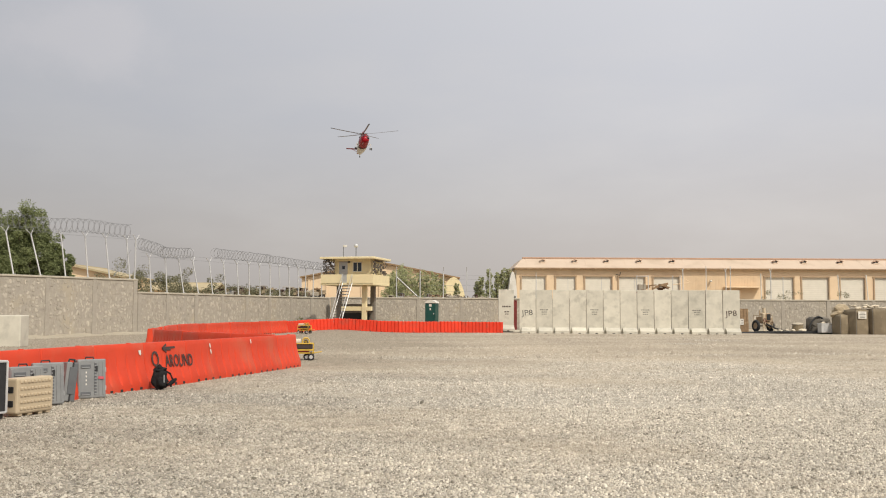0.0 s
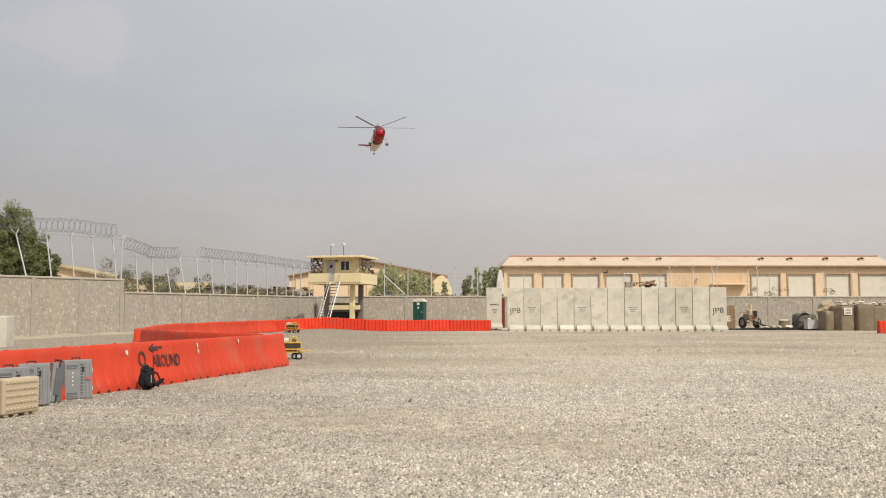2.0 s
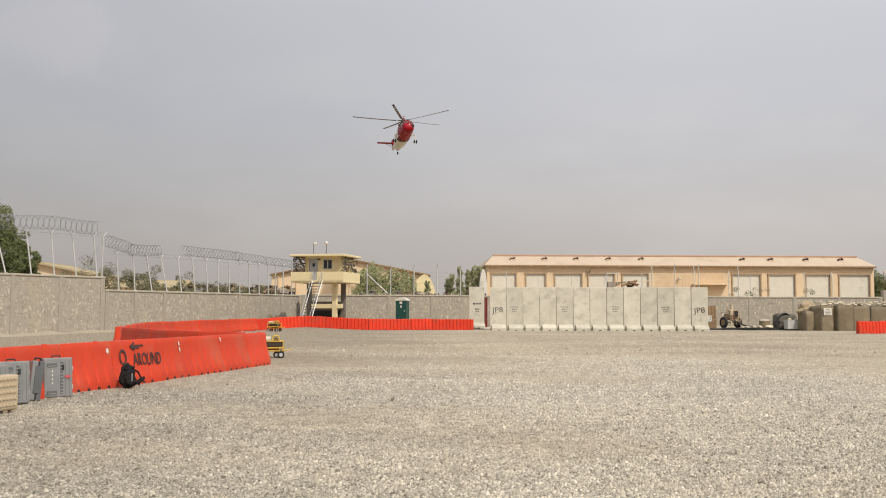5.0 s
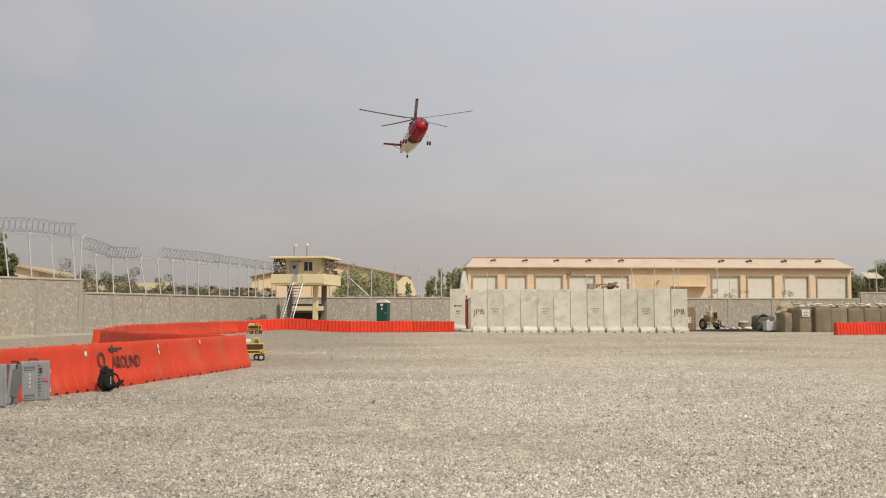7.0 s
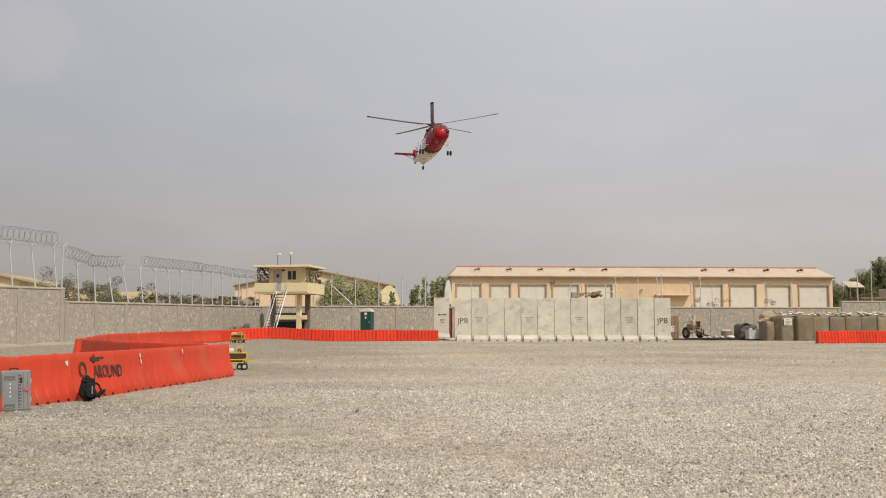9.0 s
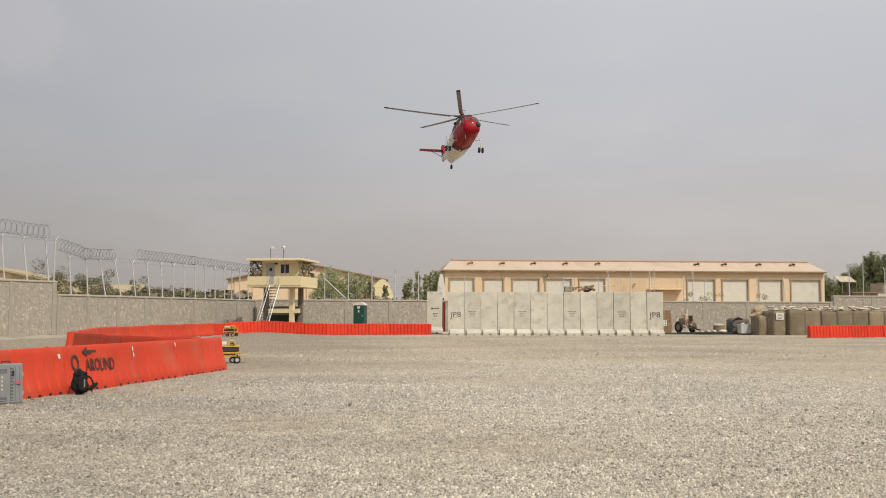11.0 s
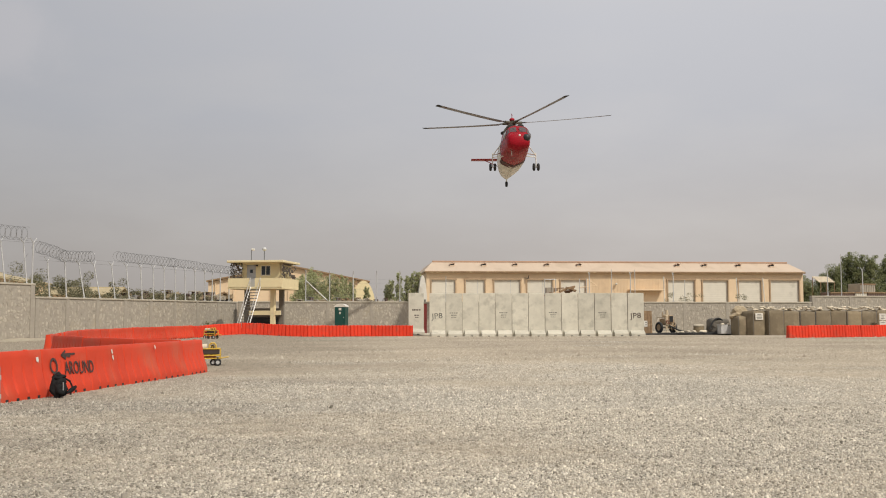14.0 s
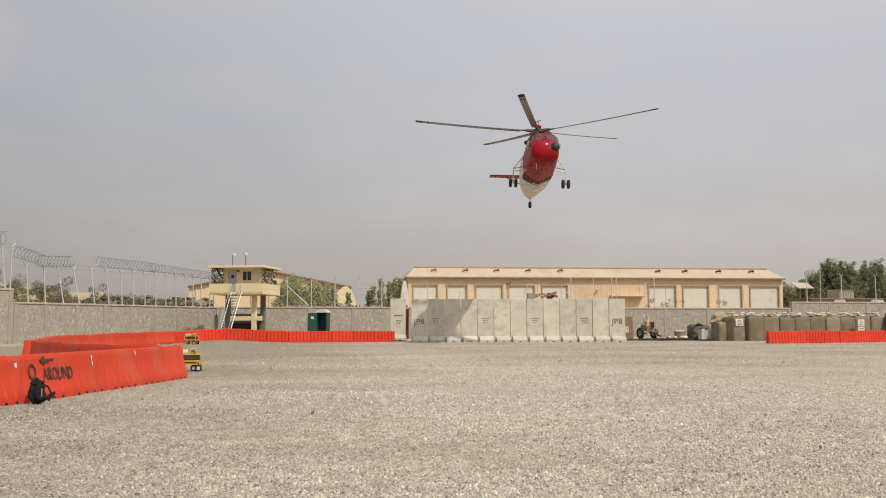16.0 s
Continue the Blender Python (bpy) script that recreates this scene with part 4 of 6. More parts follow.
def loft(x0, x1, steps, a0=0.0, a1=360.0, n=32, out=0.0, thick=0.0):
    bm = bmesh.new()
    full = a1 - a0 >= 359
    rows = []
    for i in range(steps + 1):
        x = x0 + (x1 - x0) * i / steps
        _, w, zb, zt, e = hull_at(x)
        rows.append([bm.verts.new(section(x, w, zb, zt, e, radians(a0 + (a1 - a0) * k / n), out)) for k in range(n if full else n + 1)])
    m = len(rows[0])
    for a, b in zip(rows, rows[1:]):
        for k in range(m if full else m - 1):
            bm.faces.new((a[k], a[(k + 1) % m], b[(k + 1) % m], b[k]))
    if full:
        bm.faces.new(rows[0])
        bm.faces.new(rows[-1][::-1])
    bmesh.ops.recalc_face_normals(bm, faces=bm.faces)
    if thick:
        bmesh.ops.solidify(bm, geom=bm.faces[:], thickness=thick)
    for e in bm.edges:
        e.smooth = len(e.link_faces) < 2 or e.calc_face_angle(0) < radians(48)
    return bm


def helicopter():
    t = thing("helicopter", "red and white transport helicopter in flight with wheels down", "helicopter")
    part("nose", loft(5.3, -0.4, 60), RED, t, "glossy red forward fuselage", smooth=True)
    part("rear_fuselage", loft(-0.4, -11.6, 54), WHITE, t, "cream-white boat hull and tail boom", smooth=True)
    # red upper flank of the cabin and dark underside of the nose
    part("side_panel", loft(-0.4, -3.6, 16, 15, 165, 20, 0.012, 0.01), RED, t, smooth=True)
    part("belly_stripe", loft(0.42, -0.45, 8, 200, 340, 28, 0.012, 0.01), SOOT, t, "dark sooty band under the hull", smooth=True)
    part("boat_step", loft(-0.80, -0.90, 3, 225, 345, 24, 0.014, 0.012), SOOT, t, smooth=True)
    part("soot_patch", loft(-0.45, -0.95, 4, 212, 258, 12, 0.011, 0.01), SOOT, t, "brown exhaust soot on the hull", smooth=True)
    # cockpit panes
    for a0, a1 in ((22, 55), (59, 88), (92, 121), (125, 158)):
        part("windscreen", loft(4.70, 4.41, 8, a0, a1, 8, 0.014, 0.012), COCKPIT, t, "dusky cockpit windscreen", smooth=True)
    for a0, a1 in ((6, 40), (140, 174)):
        part("cockpit_side_window", loft(4.25, 3.5, 6, a0, a1, 6, 0.014, 0.012), COCKPIT, t, smooth=True)
    for s in (-1, 1):
        part("side_blister", blob((0.75, 0.32, 0.56), (3.9, s * 1.08, -2.25), 3), CLEAR, t, "pale bulged side window", smooth=True)
    part("windscreen_wiper", rods((((4.72, -0.1, -2.1), (4.5, -0.45, -1.72)), ((4.72, 0.3, -2.1), (4.5, 0.0, -1.72))), 0.02), BLACK, t)
    for x in (2.6, 1.2, -0.2, -1.6, -3.0):
        for a0, a1 in ((8, 26), (154, 172)):
            part("cabin_window", loft(x, x - 0.5, 3, a0, a1, 4, 0.018, 0.012), PANE, t, smooth=True)
    part("sliding_door", loft(0.6, -1.2, 8, 165, 222, 10, 0.03, 0.02), WHITE, t, smooth=True)
    part("bubble_window", blob((0.7, 0.68, 0.68), (5.12, 0.68, -2.72), 3), BLACK, t, "black bulged observer window", smooth=True)
    part("nose_light", blob((0.2, 0.24, 0.24), (5.2, 0.08, -2.56), 2), WHITE, t, "white landing light", smooth=True)
    for s in (-0.42, 0.42):
        part("chin_light", blob((0.14, 0.12, 0.12), (5.1, s, -3.4), 2), WHITE, t, smooth=True)
    part("antenna", rods((((4.3, -0.55, -4.15), (4.3, -0.55, -3.6)),), 0.025), WHITE, t)
    # engines and gearbox fairing
    for s in (-1, 1):
        bm = bmesh.new()
        rod(bm, (2.7, s * 0.45, -1.12), (0.6, s * 0.5, -1.02), 0.32, 0.4, 20)
        part("engine_nacelle", bm, OLIVE, t, "dusty dark engine nacelle", smooth=False)
        part("engine_intake", rod(bmesh.new(), (2.85, s * 0.45, -1.12), (2.66, s * 0.45, -1.12), 0.2, 0.3, 18), DARK, t, "dark engine intake")
        part("exhaust_pipe", rod(bmesh.new(), (0.5, s * 0.75, -1.0), (0.1, s * 0.98, -0.98), 0.17, 0.15, 14), DARK, t)
    cow = blob((6.6, 1.9, 1.5), (-0.5, 0, -1.25), 3)
    part("gearbox_fairing", cow, RED, t, "red gearbox fairing", smooth=True)
    mast = bmesh.new()
    rod(mast, (0, 0, -0.8), (0, 0, 0.12), 0.26, 0.18, 14)
    part("rotor_mast", mast, DARK, t)
    # fin, stabiliser, tail rotor
    fin = bmesh.new()
    vs = [((-10.3, -1.5), (-11.7, -2.1), (-12.6, 0.05), (-12.0, 0.25), (-11.45, -0.45))]
    ring_a = [fin.verts.new((x, 0.14, z)) for x, z in vs[0]]
    ring_b = [fin.verts.new((x, -0.14, z)) for x, z in vs[0]]
    fin.faces.new(ring_a)
    fin.faces.new(ring_b[::-1])
    for k in range(5):
        fin.faces.new((ring_a[k], ring_b[k], ring_b[(k + 1) % 5], ring_a[(k + 1) % 5]))
    bmesh.ops.recalc_face_normals(fin, faces=fin.faces)
    part("tail_fin", fin, RED, t, "swept red tail fin")
    stab = bmesh.new()
    for y in (-0.1, -3.1):
        c = 0.55 if y < -1 else 0.7
        stab_ring = [stab.verts.new((-11.95 + dx * c, y, -0.6 + dz)) for dx, dz in ((0.9, 0.0), (0.5, 0.07), (-0.9, 0.0), (0.5, -0.05))]
        if y > -1:
            first = stab_ring
    for k in range(4):
        stab.faces.new((first[k], first[(k + 1) % 4], stab_ring[(k + 1) % 4], stab_ring[k]))
    stab.faces.new(first[::-1])
    stab.faces.new(stab_ring)
    bmesh.ops.recalc_face_normals(stab, faces=stab.faces)
    part("stabiliser", stab, RED, t, "red horizontal stabiliser")
    part("stabiliser_strut", rods((((-11.9, -0.1, -1.4), (-11.9, -1.7, -0.66)),), 0.04), RED, t)
    # undercarriage
    tyre = ring(bmesh.new(), (0, 0, 0), (0, 1, 0), 0.24, 0.11, 22, 10)
    tyre_me = mesh_of(tyre, RUBBER, True, "tyre")
    rim_me = mesh_of(rod(bmesh.new(), (0, -0.07, 0), (0, 0.07, 0), 0.17, n=14), STEEL, name="rim")
    for s in (-1, 1):
        ax = 1.16
        gear = part("main_gear_leg", rods((((ax, s * 1.97, -4.4), (ax, s * 1.97, -3.1)), ((ax, s * 1.97, -3.35), (1.4, s * 0.95, -2.0)), ((ax, s * 1.97, -3.3), (0.4, s * 0.98, -2.9)),
                                           ((ax, s * 1.97, -3.5), (1.7, s * 0.9, -3.5)), ((ax, s * 1.68, -4.42), (ax, s * 2.26, -4.42))), 0.045), WHITE, t, "white undercarriage struts")
        for k in (-0.2, 0.2):
            part("main_wheel", tyre_me, None, gear, "black twin wheel", pose(ax, s * 1.97 + k, -4.42))
            part("wheel_rim", rim_me, None, gear, "", pose(ax, s * 1.97 + k, -4.42))
    tw = part("tail_gear_leg", rods((((-6.46, 0, -4.36), (-6.3, 0, -3.7)), ((-6.46, -0.1, -4.36), (-6.46, 0.1, -4.36))), 0.05), WHITE, t)
    part("tail_wheel", tyre_me, None, tw, "", pose(-6.46, 0, -4.36) @ Matrix.Diagonal((0.8, 1.1, 0.8, 1)))
    # main rotor
    hub = bmesh.new()
    rod(hub, (0, 0, -0.1), (0, 0, 0.14), 0.46, 0.40, 20)
    rod(hub, (0, 0, 0.12), (0, 0, 0.42), 0.24, 0.10, 14)
    rotor = part("main_rotor", hub, NET, t, "five-bladed main rotor head")
    part("beanie_cap", blob((0.5, 0.5, 0.36), (0, 0, 0.32), 3), RED, rotor, "red rotor head cap", smooth=True)
    part("tie_bar", rods((((0, 0, 0.4), (0, 0, 0.8)), ((-0.42, 0, 0.78), (0.42, 0, 0.78))), 0.03), RED, rotor)
    for k in range(5):
        part("blade_cuff", rod(bmesh.new(), (0.3, 0, 0.02), (0.95, 0, 0.05), 0.15, 0.11, 10), OLIVE, rotor, "dusty olive blade root", pose(0, 0, 0, 0, 0, 72 * k))
    blade = bmesh.new()
    rows = []
    for r, c, z in ((0.55, 0.16, 0.0), (1.25, 0.18, 0.05), (1.5, 0.46, 0.06), (4.0, 0.47, 0.21), (6.5, 0.47, 0.39), (8.4, 0.47, 0.543), (8.56, 0.47, 0.557), (8.95, 0.47, 0.59), (9.45, 0.45, 0.635)):
        th = 0.035 if r > 1.3 else 0.07
        pitch = radians(9) * (1 - 0.5 * r / 9.45)
        pts = ((c * 0.3, 0.0), (c * 0.12, th), (-c * 0.7, 0.004), (-c * 0.7, -0.004), (c * 0.12, -th * 0.7))
        rows.append([blade.verts.new((r, y * math.cos(pitch) - zz * math.sin(pitch), z - 0.0 + y * math.sin(pitch) + zz * math.cos(pitch))) for y, zz in pts])
    for a, b in zip(rows, rows[1:]):
        for k in range(5):
            blade.faces.new((a[k], a[(k + 1) % 5], b[(k + 1) % 5], b[k]))
    blade.faces.new(rows[0][::-1])
    blade.faces.new(rows[-1])
    bmesh.ops.recalc_face_normals(blade, faces=blade.faces)
    for f in blade.faces:
        x = f.calc_center_median().x
        f.material_index = 1 if x > 9.1 or x < 1.3 else (2 if 8.35 < x < 8.6 else 0)
    blade_me = mesh_of(blade, (BLADE, DARK, SOOT), name="rotor_blade")
    for k in range(5):
        part("rotor_blade", blade_me, None, rotor, "dusty brown rotor blade", pose(0, 0, 0, 0, 0, 72 * k))
    # tail rotor on the port side of the fin
    tail = part("tail_rotor", rod(bmesh.new(), (0, -0.1, 0), (0, 0.16, 0), 0.14, n=12), DARK, t, "five-bladed tail rotor")
    tb = mesh_of(box((0.2, 0.03, 1.4), (0, 0.1, 0.82), 0.008), BLADE, name="tail_blade")
    for k in range(5):
        part("tail_blade", tb, None, tail, "", pose(0, 0, 0, 0, 72 * k, 0))
    tail.matrix_basis = pose(-12.2, 0.35, 0.0)
    return t, rotor, tail


copter, main_rotor, tail_rotor = helicopter()


# ---- writing on walls and barriers ----
def on_panel(ob, x, z, scale_x=1.0):
    return pose(x, -0.150 + 0.008 * (z - 0.5) - 0.006, z, 90, 0, 0) @ Matrix.Diagonal((scale_x, 1, 1, 1))


for i in (0, 12):
    writing("JP8", 0.66, FADED_INK if i == 0 else PAINT_BLACK, panels[i], on_panel(panels[i], -0.02, 1.74, 1.12) @ Matrix.Rotation(radians(4), 4, "Z"), label="sprayed black letters")


def bars(parent, x, z, rows, material=FADED_INK, h=0.05):
    """Rows of small unreadable words: each row is cut into uneven bars."""
    rg = random.Random(round(100 * (x + z + len(parent.children))))
    for dz, w in rows:
        at = -w / 2
        while at < w / 2 - 0.05:
            ww = min(rg.uniform(0.07, 0.2), w / 2 - at)
            part("lettering", box((ww, 0.006, h * rg.uniform(0.7, 1.1))), material, parent, "", pose(x + at + ww / 2, -0.150 + 0.008 * (z + dz - 0.5) - 0.004, z + dz))
            at += ww + rg.uniform(0.03, 0.06)


for i in (1, 4, 7, 10):
    bars(panels[i], -0.02, 1.85, ((0.17, 0.72), (-0.02, 0.46), (-0.20, 0.42)), h=0.06)
bars(angled_panel, 0.05, 2.05, ((0.14, 0.8),), PAINT_BLACK, 0.13)
bars(angled_panel, 0.05, 1.62, ((0.1, 0.42), (-0.1, 0.3)), PAINT_BLACK, 0.1)
LINE, SIDE = Vector((0.237, 0.972, 0)), Vector((0.972, -0.237, 0))


def on_barrier(s, z, name, maker):
    """Fix lettering on the sloping face of the near barrier run, s metres along it."""
    p = Vector((-6.95, 19.4, 0)) + LINE * s
    unit = min(near_units, key=lambda u: (u.matrix_basis.translation.xy - p.xy).length)
    tilt = radians(8.0 if z > 0.6 else 10)
    w = 0.10 + (0.85 - z) * 0.13 + (0.012 if z > 0.6 else 0.028)
    up = Vector((0, 0, 1)) * math.cos(tilt) - SIDE * math.sin(tilt)
    out = SIDE * math.cos(tilt) + Vector((0, 0, 1)) * math.sin(tilt)
    m = Matrix((LINE, up, out)).transposed().to_4x4()
    m.translation = p + SIDE * w + Vector((0, 0, z))
    return maker(unit, unit.matrix_basis.inverted() @ m)


on_barrier(2.97, 0.53, "word", lambda u, m: writing("AROUND", 0.40, PAINT_BLACK, u, m @ Matrix.Rotation(radians(-1), 4, "Z") @ Matrix.Diagonal((0.72, 1, 1, 1)), label="black sprayed lettering", bold=0.004))
on_barrier(1.93, 0.60, "word", lambda u, m: writing("O", 0.5, PAINT_BLACK, u, m @ Matrix.Diagonal((0.8, 1, 1, 1)), label="black sprayed lettering", bold=0.004))


def arrow(u, m):
    bm = bmesh.new()
    cube(bm, (0.52, 0.045, 0.006), (0.08, 0.01, 0), 0.002)
    cube(bm, (0.3, 0.04, 0.006), (0.0, -0.028, 0.001), 0.002, Matrix.Rotation(radians(-4), 4, "Z"))
    for s in (-1, 1):
        cube(bm, (0.2, 0.05, 0.006), (-0.13, s * 0.04, 0.002), 0.002, Matrix.Rotation(radians(s * 27), 4, "Z"))
    return part("arrow", bm, PAINT_BLACK, u, "black sprayed arrow", m)


on_barrier(2.5, 0.84, "arrow", arrow)
def sticker(u, m, w=0.09, h=0.085):
    bm = box((w, h, 0.004), (0, 0, 0), 0.001, Matrix.Rotation(0.15, 4, "Z"))
    cube(bm, (w * 0.4, h * 0.7, 0.004), (w * 0.2, -h * 0.45, 0.001), 0.001, Matrix.Rotation(-0.4, 4, "Z"))
    return part("sticker", bm, WHITE, u, "scuffed torn white sticker", m)


for s, z in ((1.35, 0.79), (-0.35, 0.93)):
    on_barrier(s, z, "sticker", sticker)
for s, z in ((4.55, 0.84), (4.57, 0.70), (6.9, 0.88)):
    on_barrier(s, z, "scuff", lambda u, m: sticker(u, m, 0.05, 0.09))


# ---- transit cases and backpack along the near barrier ----
def grey_case(at, w=0.55, h=0.74, d=0.26, label="grey moulded transit case standing upright against the barrier"):
    t = thing("transit_case", label, "case", "transit cases", at=at)
    part("shell", box((w, d * 0.62, h), (0, d * 0.19, h / 2), 0.025, seg=2), GREYCASE, t)
    part("lid", box((w, d * 0.34, h), (0, -d * 0.31, h / 2), 0.025, seg=2), GREYCASE, t)
    part("seam", box((w - 0.02, 0.02, h - 0.02), (0, -d * 0.13, h / 2)), BLACK, t)
    # recesses and groove are raised panels, their shade put into a darker grey
    for z in (0.12, 0.82):
        part("recess", box((w * 0.36, 0.02, h * 0.09), (-w * 0.22, -d * 0.478, h * z), 0.006), CASE_SHADE, t, "dark hand recess")
        part("recess_lip", box((w * 0.30, 0.03, h * 0.03), (-w * 0.22, -d * 0.485, h * (z - 0.035)), 0.006), GREYCASE, t)
    part("side_rail", box((0.05, 0.03, h * 0.9), (-w * 0.44, -d * 0.478, h / 2), 0.01), GREYCASE, t)
    part("groove", box((0.05, 0.012, h * 0.84), (w * 0.12, -d * 0.48, h / 2), 0.004), CASE_SHADE, t)
    for k in range(11):
        part("ridge_stud", box((0.05, 0.03, 0.03), (w * 0.12, -d * 0.488, h * (0.1 + 0.08 * k)), 0.006), GREYCASE, t)
    for k in range(2):
        part("rib", box((0.03, 0.02, h * 0.86), (w * (0.26 + 0.14 * k), -d * 0.485, h / 2), 0.006), GREYCASE, t)
    for k in range(4):
        part("label_bar", box((0.02, 0.004, 0.035), (-w * 0.2, -d * 0.484, h * (0.36 + 0.1 * k))), WHITE, t)
    for z in (0.25, 0.72):
        part("latch", box((0.05, 0.06, 0.09), (w / 2 + 0.005, -d * 0.13, h * z), 0.008), STEEL, t, "steel latch")
    part("latch", box((0.05, 0.03, 0.11), (w * 0.15, -d * 0.5, h * 0.75), 0.008), BLACK, t)
    hd = tube(bmesh.new(), ((-0.08, 0, h), (-0.07, 0, h + 0.04), (0.07, 0, h + 0.04), (0.08, 0, h)), 0.014, 6)
    part("handle", hd, BLACK, t, "black carrying handle")
    return t


PINK = mat("faded_red_sticker", (0.55, 0.10, 0.12), (0.48, 0.08, 0.10), 9, 0.7)
c = grey_case(pose(-6.77, 18.5, 0, -4, 0, 41), label="grey moulded transit case with a red mark beside the barrier")
part("red_mark", box((0.11, 0.004, 0.05), (0.17, -0.145, 0.38), 0, Matrix.Rotation(0.1, 4, "Y")), PINK, c, "small faded red sticker")
grey_case(pose(-7.05, 17.15, 0, -5, 0, 44), 0.56, 0.74, 0.3)
end_on = thing("transit_case", "dark grey transit case leaning end-on against its neighbour", "case", "transit cases", at=pose(-6.93, 17.78, 0, -3, 7, 44))
part("shell", box((0.11, 0.42, 0.72), (-0.065, 0.1, 0.36), 0.02, seg=2), GREYCASE, end_on)
part("lid", box((0.09, 0.42, 0.72), (0.06, 0.1, 0.36), 0.02, seg=2), CASE_SHADE, end_on)
part("gasket", box((0.03, 0.40, 0.70), (-0.001, 0.1, 0.36)), BLACK, end_on)
part("end_recess", box((0.12, 0.02, 0.5), (0.0, -0.112, 0.38), 0.006), CASE_SHADE, end_on, "dark recessed end panel")
part("handle", tube(bmesh.new(), ((-0.06, -0.02, 0.71), (-0.05, -0.02, 0.77), (0.05, -0.02, 0.77), (0.06, -0.02, 0.71)), 0.02, 6), BLACK, end_on, "black carrying handle")
grey_case(pose(-7.1, 16.35, 0, -4, 0, 55), 0.62, 0.72, 0.28)


def tan_case(at):
    t = thing("pallet_case", "sand-coloured moulded case with rows of studs", "case", "transit cases", at=at)
    L, D, H = 0.84, 0.24, 0.6
    part("shell", box((L, D, H - 0.04), (0, 0, H / 2 + 0.02), 0.03, seg=2), TANCASE, t)
    stud = mesh_of(box((0.055, 0.022, 0.045), (0, 0, 0), 0.008), TANCASE, name="stud")
    for i in range(9):
        for j in range(5):
            part("stud", stud, None, t, "", pose(-L / 2 + 0.1 + i * 0.08, -D / 2 - 0.008, 0.12 + j * 0.105))
    for z in (0.2, 0.42):
        part("hand_hole", box((0.02, 0.11, 0.1), (-L / 2 - 0.002, 0, z), 0.01), DARK, t, "dark recessed hand hole")
    for x in (-0.3, -0.08, 0.16, 0.34):
        part("foot", box((0.1, D * 0.8, 0.05), (x, 0, 0.025), 0.01), TANCASE, t)
    return t


tan_case(pose(-6.66, 15.55, 0, 0, 0, 73))


def road_case():
    t = thing("flight_case", "black road case with bright metal edges and castors", "case", "transit cases", at=pose(-7.06, 14.72, 0, 0, 0, 60))
    w, d, h = 0.62, 0.4, 0.78
    part("panel_box", box((w, d, h), (0, 0, h / 2 + 0.1), 0.004), BLACK, t)
    for x in (-w / 2, w / 2):
        for y in (-d / 2, d / 2):
            part("edge_strip", box((0.035, 0.035, h + 0.01), (x, y, h / 2 + 0.1), 0.006), STEEL, t, "aluminium edge")
    for z in (0.1, h + 0.1):
        for y in (-d / 2, d / 2):
            part("edge_strip", box((w, 0.034, 0.034), (0, y, z), 0.006), STEEL, t)
        for x in (-w / 2, w / 2):
            part("edge_strip", box((0.034, d, 0.034), (x, 0, z), 0.006), STEEL, t)
    for x in (-0.24, 0.24):
        for y in (-0.14, 0.14):
            part("castor", rod(bmesh.new(), (x, y - 0.02, 0.05), (x, y + 0.02, 0.05), 0.05, n=14), RUBBER, t)
    return t


road_case()


def backpack():
    t = thing("backpack", "black fabric backpack leaning on the orange barrier", "backpack", at=pose(-6.03, 20.55, 0, -10, 6, 50) @ Matrix.Diagonal((0.86, 0.86, 0.84, 1)))
    part("main_bag", blob((0.36, 0.27, 0.58), (0, 0, 0.28), 3, 0.6, 1), NYLON, t, smooth=True)
    part("front_pocket", blob((0.28, 0.16, 0.32), (0, -0.13, 0.19), 3, 0.6, 2), NYLON, t, smooth=True)
    part("lid", blob((0.32, 0.24, 0.16), (0, -0.01, 0.50), 3, 0.6, 3), NYLON, t, smooth=True)
    part("grab_loop", tube(bmesh.new(), ((-0.05, 0, 0.55), (-0.04, 0, 0.61), (0.04, 0, 0.61), (0.05, 0, 0.55)), 0.012, 6), NYLON, t)
    part("shoulder_strap", tube(bmesh.new(), ((0.14, 0.0, 0.5), (0.27, -0.05, 0.42), (0.33, -0.08, 0.26), (0.27, -0.08, 0.08)), 0.025, 6), NYLON, t)
    part("hip_belt", blob((0.36, 0.1, 0.12), (0.3, -0.08, 0.2), 2, 0.2, 4, Matrix.Rotation(radians(-35), 4, "Y")), NYLON, t)
    part("buckle", box((0.03, 0.02, 0.2), (-0.02, -0.215, 0.25), 0.006), GREYCASE, t, "grey webbing strap")
    return t


backpack()


# ---- yellow wheeled extinguisher carts ----
BOXBROWN = mat("dark_brown_box", (0.055, 0.035, 0.028), (0.035, 0.024, 0.02), 6, 0.6)


